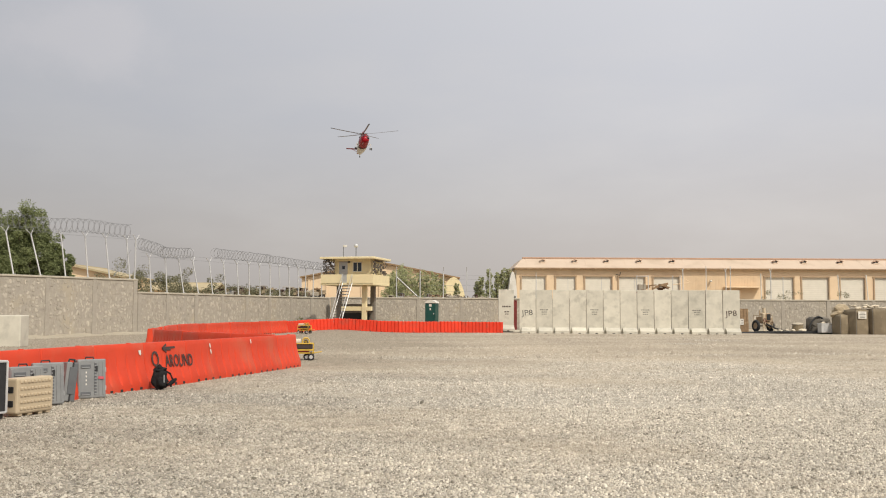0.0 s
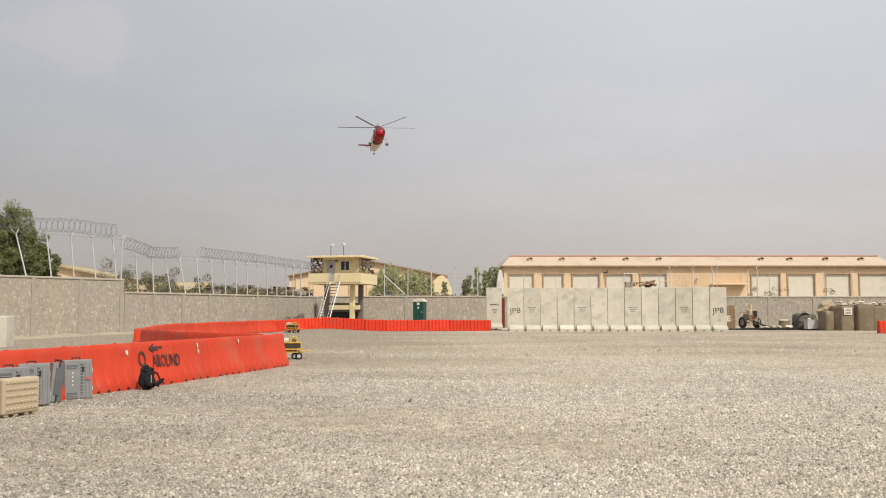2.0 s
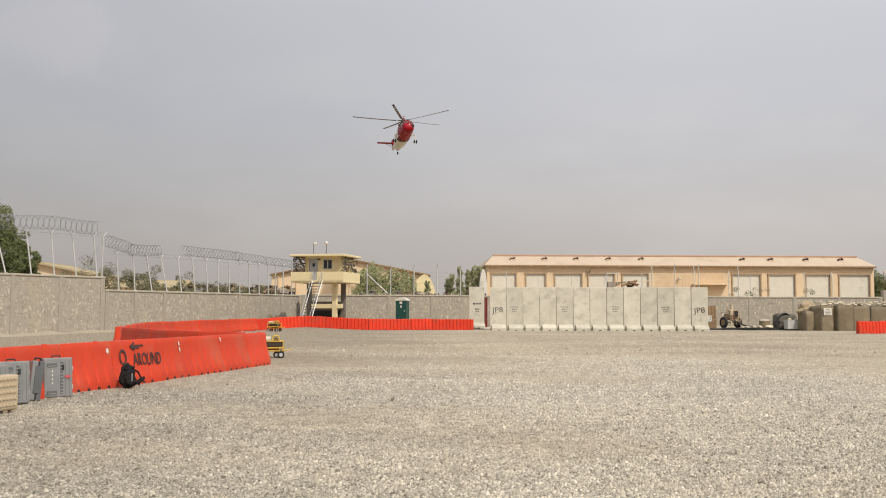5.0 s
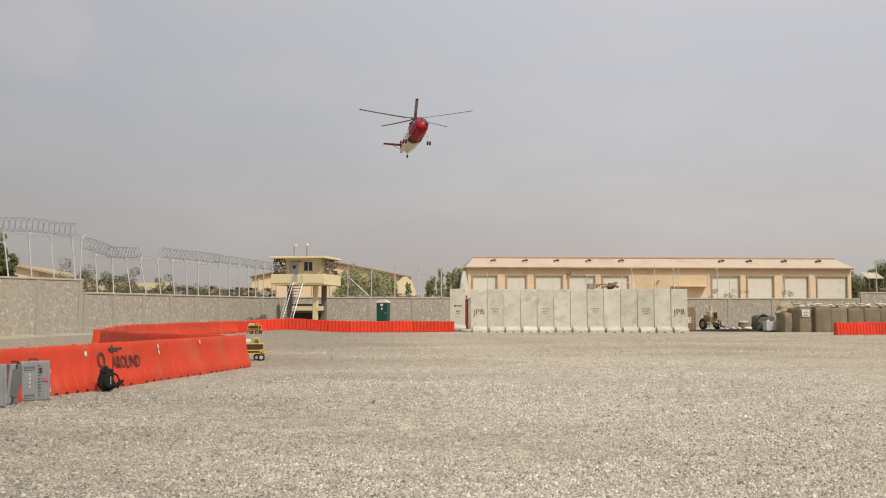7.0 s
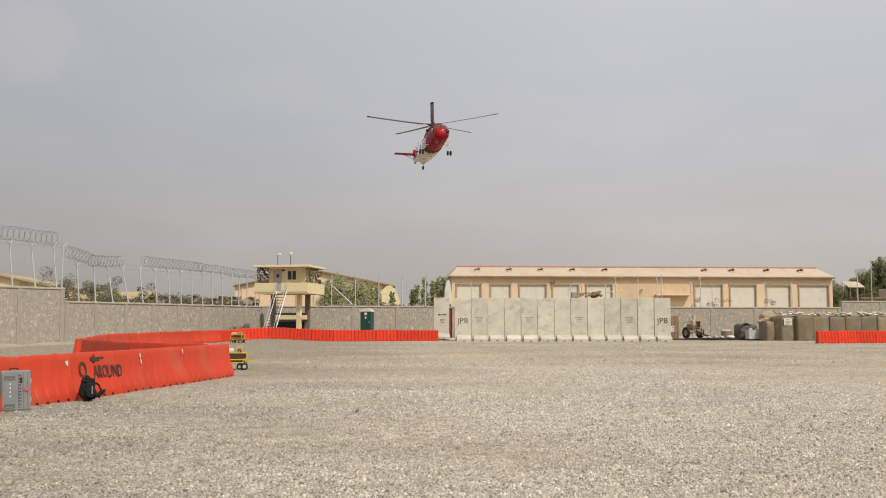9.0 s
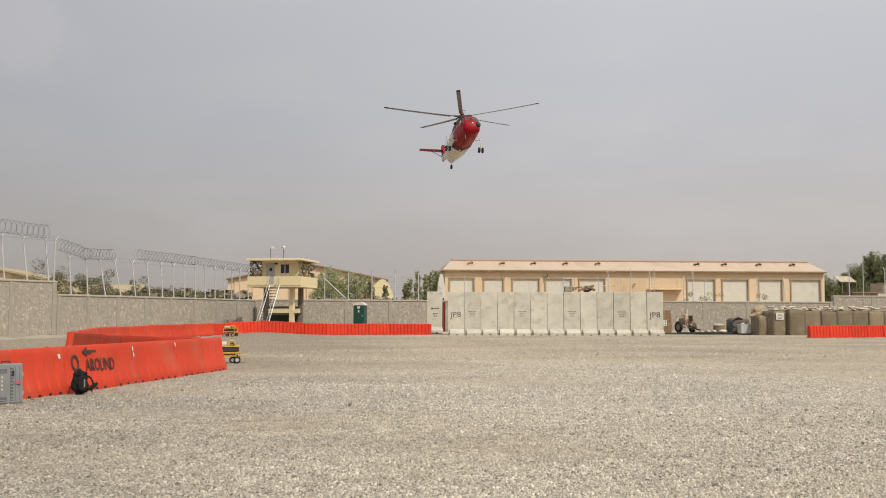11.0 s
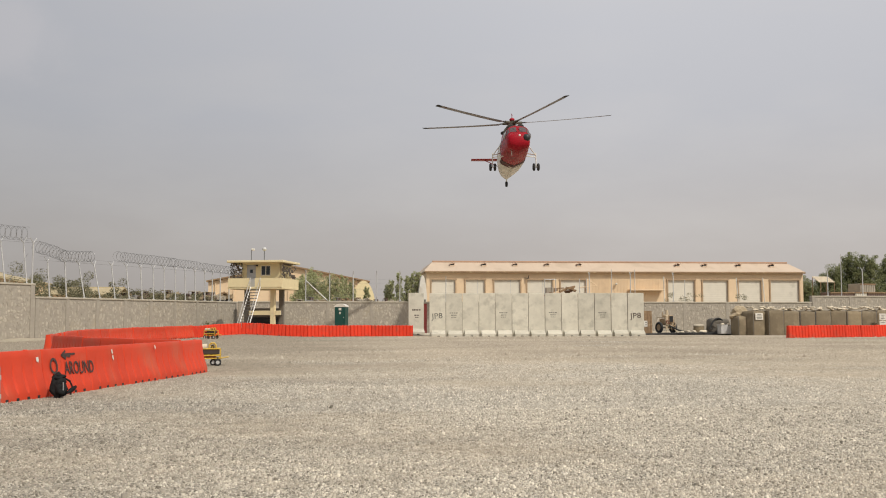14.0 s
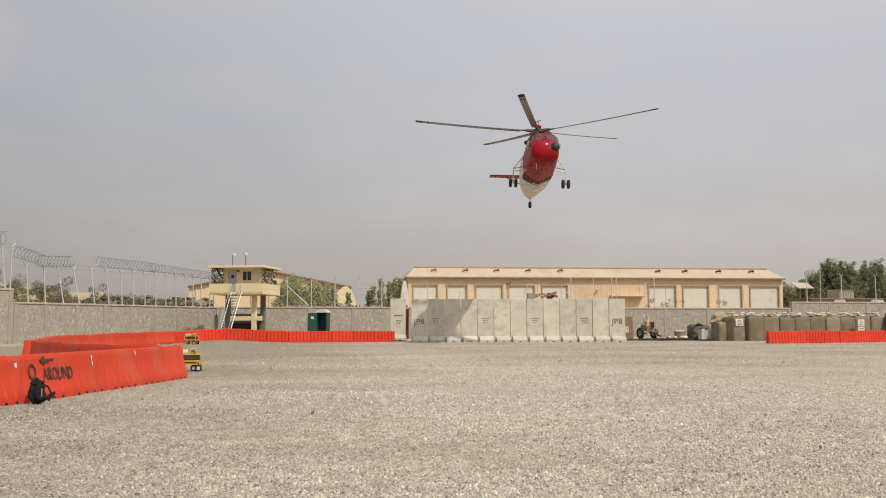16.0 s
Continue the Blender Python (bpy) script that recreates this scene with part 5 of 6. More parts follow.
def cart(at, label):
    t = thing("equipment_cart", label, "cart", "yellow carts", at=at)
    part("deck", box((1.15, 0.6, 0.05), (0, 0, 0.3), 0.01), YELLOW, t)
    part("tow_lip", box((0.35, 0.62, 0.03), (0.7, 0, 0.33), 0.01, Matrix.Rotation(radians(-8), 4, "Y")), YELLOW, t)
    part("battery_box", box((0.72, 0.5, 0.19), (0.12, -0.05, 0.56), 0.015), BOXBROWN, t, "dark brown equipment box")
    part("agent_cylinder", rod(bmesh.new(), (-0.52, 0.0, 0.74), (-0.02, 0.0, 0.74), 0.13, n=18), SANDBAG, t, "pale agent cylinder", smooth=False)
    part("cylinder_strap", rod(bmesh.new(), (-0.3, 0.0, 0.74), (-0.25, 0.0, 0.74), 0.138, n=18), YELLOW, t)
    part("pump_block", box((0.36, 0.42, 0.22), (-0.32, 0, 0.48), 0.02), REDOX, t)
    part("lower_tank", box((0.6, 0.4, 0.14), (0.05, 0, 0.4), 0.02), REDOX, t, "dull red tank")
    for y in (-0.24, 0.24):
        hoop = tube(bmesh.new(), ((0.05, y, 0.6), (0.06, y, 0.82), (0.13, y, 0.9), (0.27, y, 0.9), (0.34, y, 0.82), (0.35, y, 0.6)), 0.025, 8)
        part("hoop", hoop, YELLOW, t, "yellow tube hoop")
    for y in (-0.31, 0.31):
        part("side_rail", rods((((-0.5, y, 0.42), (0.55, y, 0.42)),), 0.03, 6), YELLOW, t, "yellow tube side rail")
        for x in (-0.48, 0.52):
            part("rail_post", rods((((x, y, 0.3), (x, y, 0.68)),), 0.025, 6), YELLOW, t)
        part("top_rail", rods((((-0.48, y, 0.68), (0.52, y, 0.68)),), 0.025, 6), YELLOW, t)
    for y in (-0.14, 0.14):
        rim = ring(bmesh.new(), (0.2, y, 0.75), (0, 1, 0), 0.14, 0.014, 20, 6)
        for k in range(3):
            c, e = math.cos(k * math.pi / 3) * 0.14, math.sin(k * math.pi / 3) * 0.14
            rod(rim, (0.2 - c, y, 0.75 - e), (0.2 + c, y, 0.75 + e), 0.01, n=6)
        part("hose_reel", rim, YELLOW, t, "yellow spoked hose reel")
    part("reel_core", rod(bmesh.new(), (0.2, -0.13, 0.75), (0.2, 0.13, 0.75), 0.085, n=12), OLIVE, t, "coiled dark hose")
    tyre_me = mesh_of(ring(bmesh.new(), (0, 0, 0), (0, 1, 0), 0.105, 0.04, 18, 8), RUBBER, True, "tyre")
    hub_me = mesh_of(rod(bmesh.new(), (0, -0.03, 0), (0, 0.03, 0), 0.075, n=12), STEEL, name="hub")
    for x, y in ((0.42, -0.3), (0.42, 0.3), (-0.42, -0.3), (-0.42, 0.3), (0.24, -0.16)):
        wheel = part("wheel", tyre_me, None, t, "black rubber wheel", pose(x, y, 0.145))
        part("hub", hub_me, None, wheel)
        part("fork", box((0.05, 0.03, 0.2), (0, 0, 0.1), 0.005), BLACK, wheel)
    return t


cart_a = cart(pose(-4.93, 33.5, 0, 0, 0, 8) @ Matrix.Diagonal((0.82, 0.82, 0.86, 1)), "small yellow wheeled equipment cart with black box")
copy_thing(cart_a, pose(-10.85, 75.3, 0, 0, 0, -20) @ Matrix.Diagonal((1.1, 1.1, 1.1, 1)))
tagged(part("concrete_block", box((3.0, 1.1, 1.5), (0, 0, 0.75), 0.05, seg=2), CONCRETE, None, "pale square concrete block beside the wall", pose(-21.3, 45.4, -0.02, 0, 0, 4)), category="block")


# ---- portable toilet; its door is hinged on its own ----
def toilet():
    t = thing("portable_toilet", "dark green portable toilet with white domed roof", "portable toilet", at=pose(-1.02, 90.0, ground_z(-1.02, 90.0), 0, 0, -16))
    w, d, h = 1.0, 1.04, 2.0
    part("skid", box((w + 0.06, d + 0.06, 0.12), (0, 0, 0.06), 0.02), BLACK, t)
    for s in (-1, 1):
        part("side_wall", box((0.05, d, h), (s * (w / 2 - 0.025), 0, h / 2 + 0.12)), GREEN, t)
        part("corner_post", box((0.07, 0.05, h), (s * (w / 2 - 0.04), -d / 2, h / 2 + 0.12), 0.01), GREEN, t)
    part("back_wall", box((w - 0.1, 0.05, h), (0, d / 2 - 0.025, h / 2 + 0.12)), GREEN, t)
    part("seat_tank", box((w - 0.1, 0.5, 0.45), (0, d / 2 - 0.3, 0.35), 0.03), BLACK, t)
    roof = bmesh.new()
    n = 12
    rows = []
    for y in (-d / 2 - 0.05, d / 2 + 0.05):
        rows.append([roof.verts.new(((w / 2 + 0.05) * math.cos(math.pi * k / n), y, h + 0.12 + 0.30 * math.sin(math.pi * k / n))) for k in range(n + 1)])
    for k in range(n):
        roof.faces.new((rows[0][k], rows[0][k + 1], rows[1][k + 1], rows[1][k]))
    roof.faces.new(rows[0])
    roof.faces.new(rows[1][::-1])
    roof.faces.new((rows[0][0], rows[1][0], rows[1][n], rows[0][n]))
    bmesh.ops.recalc_face_normals(roof, faces=roof.faces)
    part("roof", roof, WHITE, t, "white translucent domed roof")
    part("vent_pipe", rod(bmesh.new(), (0.4, d / 2 - 0.1, h), (0.4, d / 2 - 0.1, h + 0.35), 0.05, n=10), BLACK, t)
    hinge = pose(-w / 2 + 0.07, -d / 2 - 0.01, 0.14)
    leaf = part("door", box((w - 0.15, 0.04, h - 0.06), ((w - 0.15) / 2, 0, (h - 0.06) / 2), 0.01), GREEN, t, "dark green door with white notices", hinge)
    part("notice", box((0.26, 0.006, 0.22), (0.44, -0.024, 1.78)), WHITE, leaf, "white notice")
    part("notice", box((0.14, 0.006, 0.2), (0.44, -0.024, 1.42), 0), WHITE, leaf)
    part("notice", box((0.26, 0.006, 0.22), (0.44, 0.024, 1.5)), WHITE, leaf)
    part("door_latch", box((0.06, 0.05, 0.12), (w - 0.22, -0.03, 1.0), 0.01), STEEL, leaf)
    return leaf, hinge


toilet_door, toilet_hinge = toilet()


# ---- red steel gate between the blast walls ----
g = thing("steel_gate", "dull red steel gate leaf between blast walls", "gate", at=pose(6.42, 86.2, 0, 0, 0, 50))
for x in (-0.35, 0, 0.35):
    part("stile", box((0.08, 0.08, 2.7), (x, 0, 1.5), 0.01), REDOX, g)
for z in (0.2, 0.9, 1.6, 2.3, 2.82):
    part("rail", box((0.8, 0.06, 0.08), (0, 0, z), 0.01), REDOX, g)
part("sheet", box((0.78, 0.03, 2.6), (0, 0.04, 1.5)), REDOX, g)
part("gate_foot", box((1.1, 0.6, 0.2), (0, 0, 0.1), 0.03), CONCRETE, g)


# ---- fuel point beside the blast walls ----
def mat_bund():
    bm = bmesh.new()
    cube(bm, (9.6, 4.4, 0.10), (0, 0, 0.05), 0.03)
    for v in bm.verts:
        v.co.z += 0.05 * noise.noise(v.co * 0.8)
    tagged(part("ground_sheet", bm, RUBBER, None, "black rubber sheet spread under the fuel pump", pose(30.3, 87.0, 0)), category="sheet")


mat_bund()


SANDRUST = mat("sandy_rust", (0.46, 0.33, 0.20), (0.27, 0.175, 0.10), 5, 0.85, stain=(0.52, 0.41, 0.27), stain_scale=3)


def pump():
    t = thing("fuel_pump_trailer", "sand-coloured wheeled fuel pump with rusty pipework", "pump", at=pose(29.4, 88.0, 0.1, 0, 0, 22) @ Matrix.Diagonal((1.05, 1.05, 1.12, 1)))
    tyre_me = mesh_of(ring(bmesh.new(), (0, 0, 0), (1, 0, 0), 0.36, 0.13, 22, 8), RUBBER, True, "tyre")
    hub_me = mesh_of(rod(bmesh.new(), (-0.08, 0, 0), (0.08, 0, 0), 0.26, n=14), SANDRUST, name="hub")
    for x in (-0.78, 0.78):
        wheel = part("wheel", tyre_me, None, t, "black rubber wheel", pose(x, 0, 0.49))
        part("hub", hub_me, None, wheel)
    part("axle", rod(bmesh.new(), (-0.8, 0, 0.49), (0.8, 0, 0.49), 0.06), SANDRUST, t)
    part("engine_block", box((0.62, 0.9, 0.55), (0, 0.1, 0.95), 0.06, seg=2), SANDRUST, t)
    part("top_tank", blob((0.5, 0.6, 0.4), (0.1, 0.1, 1.42), 2, 0.15, 5), TANCASE, t)
    part("air_filter", rod(bmesh.new(), (0.12, 0, 1.5), (0.12, 0, 1.95), 0.16, 0.12, 12), TANCASE, t)
    part("pump_housing", rod(bmesh.new(), (0, -0.5, 0.85), (0, -0.25, 0.85), 0.3, n=18), SANDRUST, t)
    part("pipe", ring(bmesh.new(), (0, -0.52, 0.9), (0, 1, 0), 0.34, 0.06, 18, 8), TANCASE, t)
    for sx in (-0.52, 0.52):
        part("frame_side", rods((((sx, -0.6, 0.3), (sx, -0.6, 1.35)), ((sx, 0.6, 0.3), (sx, 0.6, 1.35)), ((sx, -0.6, 1.33), (sx, 0.6, 1.33)), ((sx, -0.6, 0.5), (sx, 0.6, 0.5))), 0.03, 6), TANCASE, t, "tan tube frame")
    part("radiator", box((0.5, 0.12, 0.6), (0.05, -0.58, 1.2), 0.02), SANDRUST, t)
    part("radiator_core", box((0.4, 0.04, 0.48), (0.05, -0.655, 1.2), 0.01), DARK, t)
    part("valve_wheel", ring(bmesh.new(), (-0.38, -0.66, 0.95), (0, 1, 0), 0.14, 0.025, 16, 6), REDOX, t, "dull red valve wheel")
    part("valve_wheel", ring(bmesh.new(), (0.4, -0.66, 0.75), (0, 1, 0), 0.12, 0.025, 16, 6), SANDRUST, t)
    part("exhaust_stack", rod(bmesh.new(), (-0.28, 0.1, 1.3), (-0.28, 0.1, 1.75), 0.05, n=8), SANDRUST, t)
    part("drawbar", tube(bmesh.new(), ((-0.3, -0.3, 0.8), (0.3, -1.2, 0.3), (0.6, -2.0, 0.08)), 0.07, 6), RUBBER, t)
    for k in range(5):
        part("pipe", tube(bmesh.new(), ((-0.45 + 0.22 * k, -0.45, 0.4), (-0.4 + 0.2 * k, -0.55, 0.9 + 0.1 * (k % 2)), (-0.2 + 0.1 * k, -0.35, 1.35), (0.1, 0, 1.5)), 0.045, 6), (SANDRUST, TANCASE)[k % 2], t)
    part("control_box", box((0.4, 0.25, 0.45), (-0.25, -0.45, 1.25), 0.03), TANCASE, t)
    part("fuel_filter", rod(bmesh.new(), (0.42, -0.4, 0.5), (0.42, -0.4, 1.15), 0.13, n=12), SANDRUST, t)
    for sx in (-1, 1):
        part("stand_leg", rods((((sx * 0.35, -0.5, 0.6), (sx * 0.58, -0.8, 0.02)),), 0.04), TANCASE, t)
    return t


pump()
b = thing("notice_board", "brown timber panel with a white sign beside the blast wall", "board", at=pose(27.4, 87.4, 0.1, -3, 0, 0))
part("panel", box((0.95, 0.06, 2.1), (0, 0, 1.05), 0.01), RUST, b)
for x in (-0.24, 0.08, 0.34):
    part("batten", box((0.06, 0.03, 2.1), (x, -0.045, 1.05), 0.005), RUST, b)
part("sign", box((0.32, 0.02, 0.55), (-0.15, -0.08, 0.9), 0.005), WHITE, b, "white sign")
part("lettering", box((0.1, 0.006, 0.12), (-0.13, -0.094, 1.02)), PAINT_BLACK, b)
part("lettering", box((0.12, 0.006, 0.07), (-0.13, -0.094, 0.8)), PAINT_BLACK, b)

d = thing("steel_tub", "bright galvanised steel tub on the rubber sheet", "tub", at=pose(33.75, 84.4, 0.1, 0, 0, 8))
part("tub_body", box((1.3, 0.7, 0.78), (0, 0, 0.39), 0.05, seg=2), STEEL, d)
for x in (-0.35, 0.0, 0.35):
    part("bead", box((0.04, 0.72, 0.7), (x, 0, 0.37), 0.015), STEEL, d)
part("rim", box((1.36, 0.76, 0.05), (0, 0, 0.79), 0.015), STEEL, d)
for i, (x, y, z, s) in enumerate(((33.5, 84.4, 0.93, 0.4), (34.0, 84.3, 0.93, 0.36), (30.9, 86.2, 0.2, 0.7), (31.6, 86.6, 0.2, 0.6), (30.1, 85.7, 0.18, 0.5), (32.3, 86.1, 0.22, 0.8))):
    tagged(part("rag_bundle", blob((s, s * 0.7, s * 0.45), (0, 0, 0.1), 2, 0.5, i), SANDBAG, None, "crumpled pale rag bundle", pose(x, y, z - 0.05, 0, 0, 40 * i)), category="rag", group="rags at the fuel point")
drum = thing("canvas_drum", "short tan canvas-wrapped drum", "drum", at=pose(32.2, 87.0, 0.1))
part("drum_body", rod(bmesh.new(), (0, 0, 0), (0, 0, 0.7), 0.5, 0.47, 20), CANVAS, drum)
part("drum_cover", blob((1.1, 1.1, 0.3), (0, 0, 0.72), 2, 0.2, 3), SANDBAG, drum)
hose = bmesh.new()
tube(hose, [(32.75 + 0.13 * k, 85.7 + 0.03 * k, 0.15 + 1.35 * math.sin(math.pi * (k + 0.5) / 15) ** 0.6) for k in range(14)], 0.075, 8)
tagged(part("fuel_hose", hose, RUBBER, None, "thick black fuel hose arching over a tarpaulin"), category="hose")
for k in range(4):
    hb = bmesh.new()
    tube(hb, [(27.5 + 0.6 * j + 0.8 * k * 0.3, 84.7 + 0.25 * k + 0.22 * math.sin(j * 0.9 + k), 0.17) for j in range(10)], 0.05, 6)
    tagged(part("fuel_hose", hb, RUBBER, None, "black hose lying on the ground sheet"), category="hose", group="hoses on the ground")
for k in range(2):
    arc = tube(bmesh.new(), [(33.1 + 0.12 * j + 0.25 * k, 86.0 + 0.2 * k, 0.15 + (1.3 - 0.2 * k) * math.sin(math.pi * (j + 0.5) / 13) ** 0.7) for j in range(12)], 0.06, 8)
    tagged(part("fuel_hose", arc, RUBBER, None, "black fuel hose looped over a tarpaulin heap"), category="hose", group="looped hoses")
tarp = box((1.9, 1.4, 1.45), (0, 0, 0.72), 0.3, seg=3)
bmesh.ops.subdivide_edges(tarp, edges=tarp.edges[:], cuts=2, use_grid_fill=True)
for v in tarp.verts:
    v.co += Vector((1, 0.6, 1)) * (0.14 * noise.noise(v.co * 1.7) + 0.05 * noise.noise(v.co * 5)) * min(1, v.co.z)
tagged(part("tarpaulin_pile", tarp, mat("grey_tarp", (0.17, 0.15, 0.12), (0.11, 0.098, 0.08), 2, 0.9), None, "dark grey tarpaulin heap beside the fuel hoses", pose(33.9, 86.6, 0.0)), category="tarpaulin")
tagged(part("canvas_cover", blob((1.5, 1.0, 1.15), (0, 0, 0.3), 3, 0.7, 12), mat("tan_canvas", (0.46, 0.375, 0.25), (0.36, 0.29, 0.19), 4, 0.95), None, "pale canvas draped over an earth-filled basket", pose(34.8, 84.0, 1.6)), category="canvas")


def hesco_mesh(w, d, h, seed):
    """An earth-filled cloth basket: bulging panels between wire seams."""
    bm = bmesh.new()
    n, k = 9, 9
    grid = {}
    for i in range(n + 1):
        for j in range(k + 1):
            u, v = i / n * 2 - 1, j / k
            for s, (ax, wd) in enumerate(((0, w), (1, d), (2, w), (3, d))):
                bul = 0.09 * (1 - u * u) * math.sin(math.pi * min(1, v * 0.9 + 0.1)) + 0.035 * noise.noise(Vector((u * 2 + s * 5, v * 4, seed)))
                if abs(u) > 0.99:
                    bul = 0
                half = (d if s % 2 == 0 else w) / 2
                p = Vector((u * wd / 2, -half - bul, v * h + 0.03 * noise.noise(Vector((u, seed, s))) * v))
                grid[s, i, j] = bm.verts.new(Matrix.Rotation(math.pi / 2 * s, 3, "Z") @ p)
    for s in range(4):
        for i in range(n):
            for j in range(k):
                bm.faces.new((grid[s, i, j], grid[s, i + 1, j], grid[s, i + 1, j + 1], grid[s, i, j + 1]))
    top = bm.verts.new((0, 0, h + 0.15))
    for s in range(4):
        for i in range(n):
            bm.faces.new((grid[s, i, k], grid[s, i + 1, k], top))
    bmesh.ops.remove_doubles(bm, verts=bm.verts, dist=0.002)
    bmesh.ops.recalc_face_normals(bm, faces=bm.faces)
    return bm


def basket(x, y, turn, w=1.5, h=2.08, seed=0, material=HESCO, label="earth-filled brown cloth basket of the blast bund"):
    t = thing("earth_basket", label, "basket", "row of earth baskets", at=pose(x, y, 0, 0, 0, turn))
    part("cloth", hesco_mesh(w, 1.3, h, seed), material, t, smooth=True)
    for sx in (-1, 1):
        for sy in (-1, 1):
            part("corner_wire", rod(bmesh.new(), (sx * w / 2, sy * 0.65, 0), (sx * w / 2, sy * 0.65, h + 0.05), 0.012, n=6), WIRE, t)
    return t


basket(34.75, 83.6, 10, 1.0, 1.62, 1)
first = basket(35.95, 83.2, 24, 1.6, 2.1, 2)
for i in range(1, 10):
    basket(36.05 + 1.56 * i, 83.0 + 0.18 * i, 6 + 4 * math.sin(i * 2.3), 1.5, 2.1 + 0.05 * math.sin(i * 1.7), 3 + i, HESCO if i not in (6,) else CANVAS)
for i in range(5):
    basket(51.8 + 1.56 * i, 83.6 + 0.4 * i, 14, 1.5, 2.5, 20 + i)


def sign(parent, x, z, w, h, rows, y=-0.78):
    s = part("sign", box((w, 0.03, h), (0, 0, 0), 0.004), WHITE, parent, "white warning sign", pose(x, y, z))
    for dz, ww in rows:
        part("lettering", box((ww, 0.006, 0.05), (0, -0.018, 0)), FADED_INK, s, "", pose(0, 0, dz))


sign(first, -0.22, 1.66, 0.95, 0.62, ((0.18, 0.5), (0.05, 0.7), (-0.08, 0.66), (-0.2, 0.55)))
sb = thing("sign_board", "two white warning signs fixed before the earth baskets", "sign", at=pose(47.9, 82.9, 0.0, 0, 0, 10))
part("stake", rod(bmesh.new(), (0, 0.05, 0), (0, 0.05, 1.9), 0.04), STEEL, sb)
sign(sb, 0, 1.6, 0.7, 0.62, ((0.16, 0.4), (0, 0.3), (-0.14, 0.36)), 0)
sign(sb, 0, 0.98, 0.7, 0.5, ((0.1, 0.5), (-0.1, 0.46)), 0)

bag = blob((0.5, 0.32, 0.17), (0, 0, 0.08), 2, 0.5, 2)
bag_me = mesh_of(bag, SANDBAG, True, "sandbag")
rng = random.Random(12)
for i in range(76):
    x = 35.4 + i * 0.205 + rng.uniform(-0.08, 0.08)
    y = 83.0 + 0.115 * (x - 36) - 0.45 + rng.uniform(-0.1, 0.9)
    ob = new("sandbag", bag_me)
    ob.matrix_basis = pose(x, y, 2.2 + rng.choice((0, 0.08, 0.2)) + rng.uniform(-0.02, 0.03), rng.uniform(-8, 8), rng.uniform(-8, 8), rng.uniform(-60, 60))
    tagged(ob, "pale worn sandbag lying on the earth baskets", "sandbag", "sandbags on the baskets")


# ---- trees and scrub behind the walls ----
def foliage(spots, leaf, seed, droop=0.2):
    """Many small pointed leaves in clumps: spots are (centre, radius, count)."""
    rg = np.random.RandomState(seed)
    V, F = [], []
    n0 = 0
    for c, r, k in spots:
        d = rg.normal(size=(k, 3))
        d /= np.linalg.norm(d, axis=1)[:, None]
        p = np.array(c) + d * (r * rg.uniform(0.35, 1.0, (k, 1)) ** 0.6) * np.array((1, 1, 0.85))
        a = rg.normal(size=(k, 3))
        a[:, 2] = a[:, 2] * 0.6 - droop
        a /= np.linalg.norm(a, axis=1)[:, None]
        b = np.cross(a, rg.normal(size=(k, 3)))
        b /= np.linalg.norm(b, axis=1)[:, None]
        ln = leaf * rg.uniform(0.6, 1.4, (k, 1))
        quad = np.stack([p - a * ln, p + b * ln * 0.24, p + a * ln, p - b * ln * 0.24], 1)
        V.append(quad.reshape(-1, 3))
        idx = n0 + np.arange(k * 4).reshape(k, 4)
        F.append(idx)
        n0 += k * 4
    me = bpy.data.meshes.new("leaves")
    me.from_pydata(np.concatenate(V).tolist(), [], np.concatenate(F).tolist())
    return me


def tree(x, y, h, w, seed, label, material, base=0.18, taper=0.35, leaf=0.2, dense=1.0, group="trees behind the wall", puff=1.0):
    rg = random.Random(seed)
    t = thing("tree", label, "tree", group, at=pose(x, y, 0))
    trunk = tube(bmesh.new(), [(0.12 * math.sin(k), 0.1 * math.cos(k * 1.3), h * 0.85 * k / 6) for k in range(7)], 0.05, 7)
    for v in trunk.verts:
        s = max(0.12, 1 - v.co.z / h) * h * 0.02 / 0.05
        k = round(v.co.z / (h * 0.85) * 6)
        cx, cy = 0.12 * math.sin(k), 0.1 * math.cos(k * 1.3)
        v.co.x, v.co.y = cx + (v.co.x - cx) * s, cy + (v.co.y - cy) * s
    part("trunk", trunk, BARK, t)
    spots = []
    limbs = bmesh.new()
    n = int(46 * dense)
    for i in range(n):
        f = base + (1 - base) * (i + 0.5) / n
        a = i * 2.4 + rg.uniform(-0.5, 0.5)
        prof = math.sin(math.pi * min(1, (f - base) / (1 - base) * (1 - taper) + taper * 0.9)) ** 0.7
        r = w / 2 * prof * rg.uniform(0.45, 1.05)
        tip = Vector((math.cos(a) * r, math.sin(a) * r, h * f + rg.uniform(-0.3, 0.5)))
        tube(limbs, ((0, 0, h * f * 0.8), tuple(Vector((tip.x * 0.5, tip.y * 0.5, h * f * 0.88))), tuple(tip)), 0.02 + 0.003 * h * (1 - f), 4)
        cr = w * rg.uniform(0.05, 0.11) * puff
        for k in range(4):
            spots.append((tip + Vector((rg.uniform(-1, 1) * cr, rg.uniform(-1, 1) * cr, (k - 1.2) * cr * 0.9)), cr * rg.uniform(0.5, 1), int(130 * dense)))
        spots.append((tip * 0.55 + Vector((0, 0, h * f * 0.42)), cr * 1.5, int(90 * dense)))
    part("branching", limbs, BARK, t)
    me = foliage(spots, leaf, seed)
    me.materials.append(material)
    part("crown", me, None, t, "green uneven crown of fine leaves")
    return t


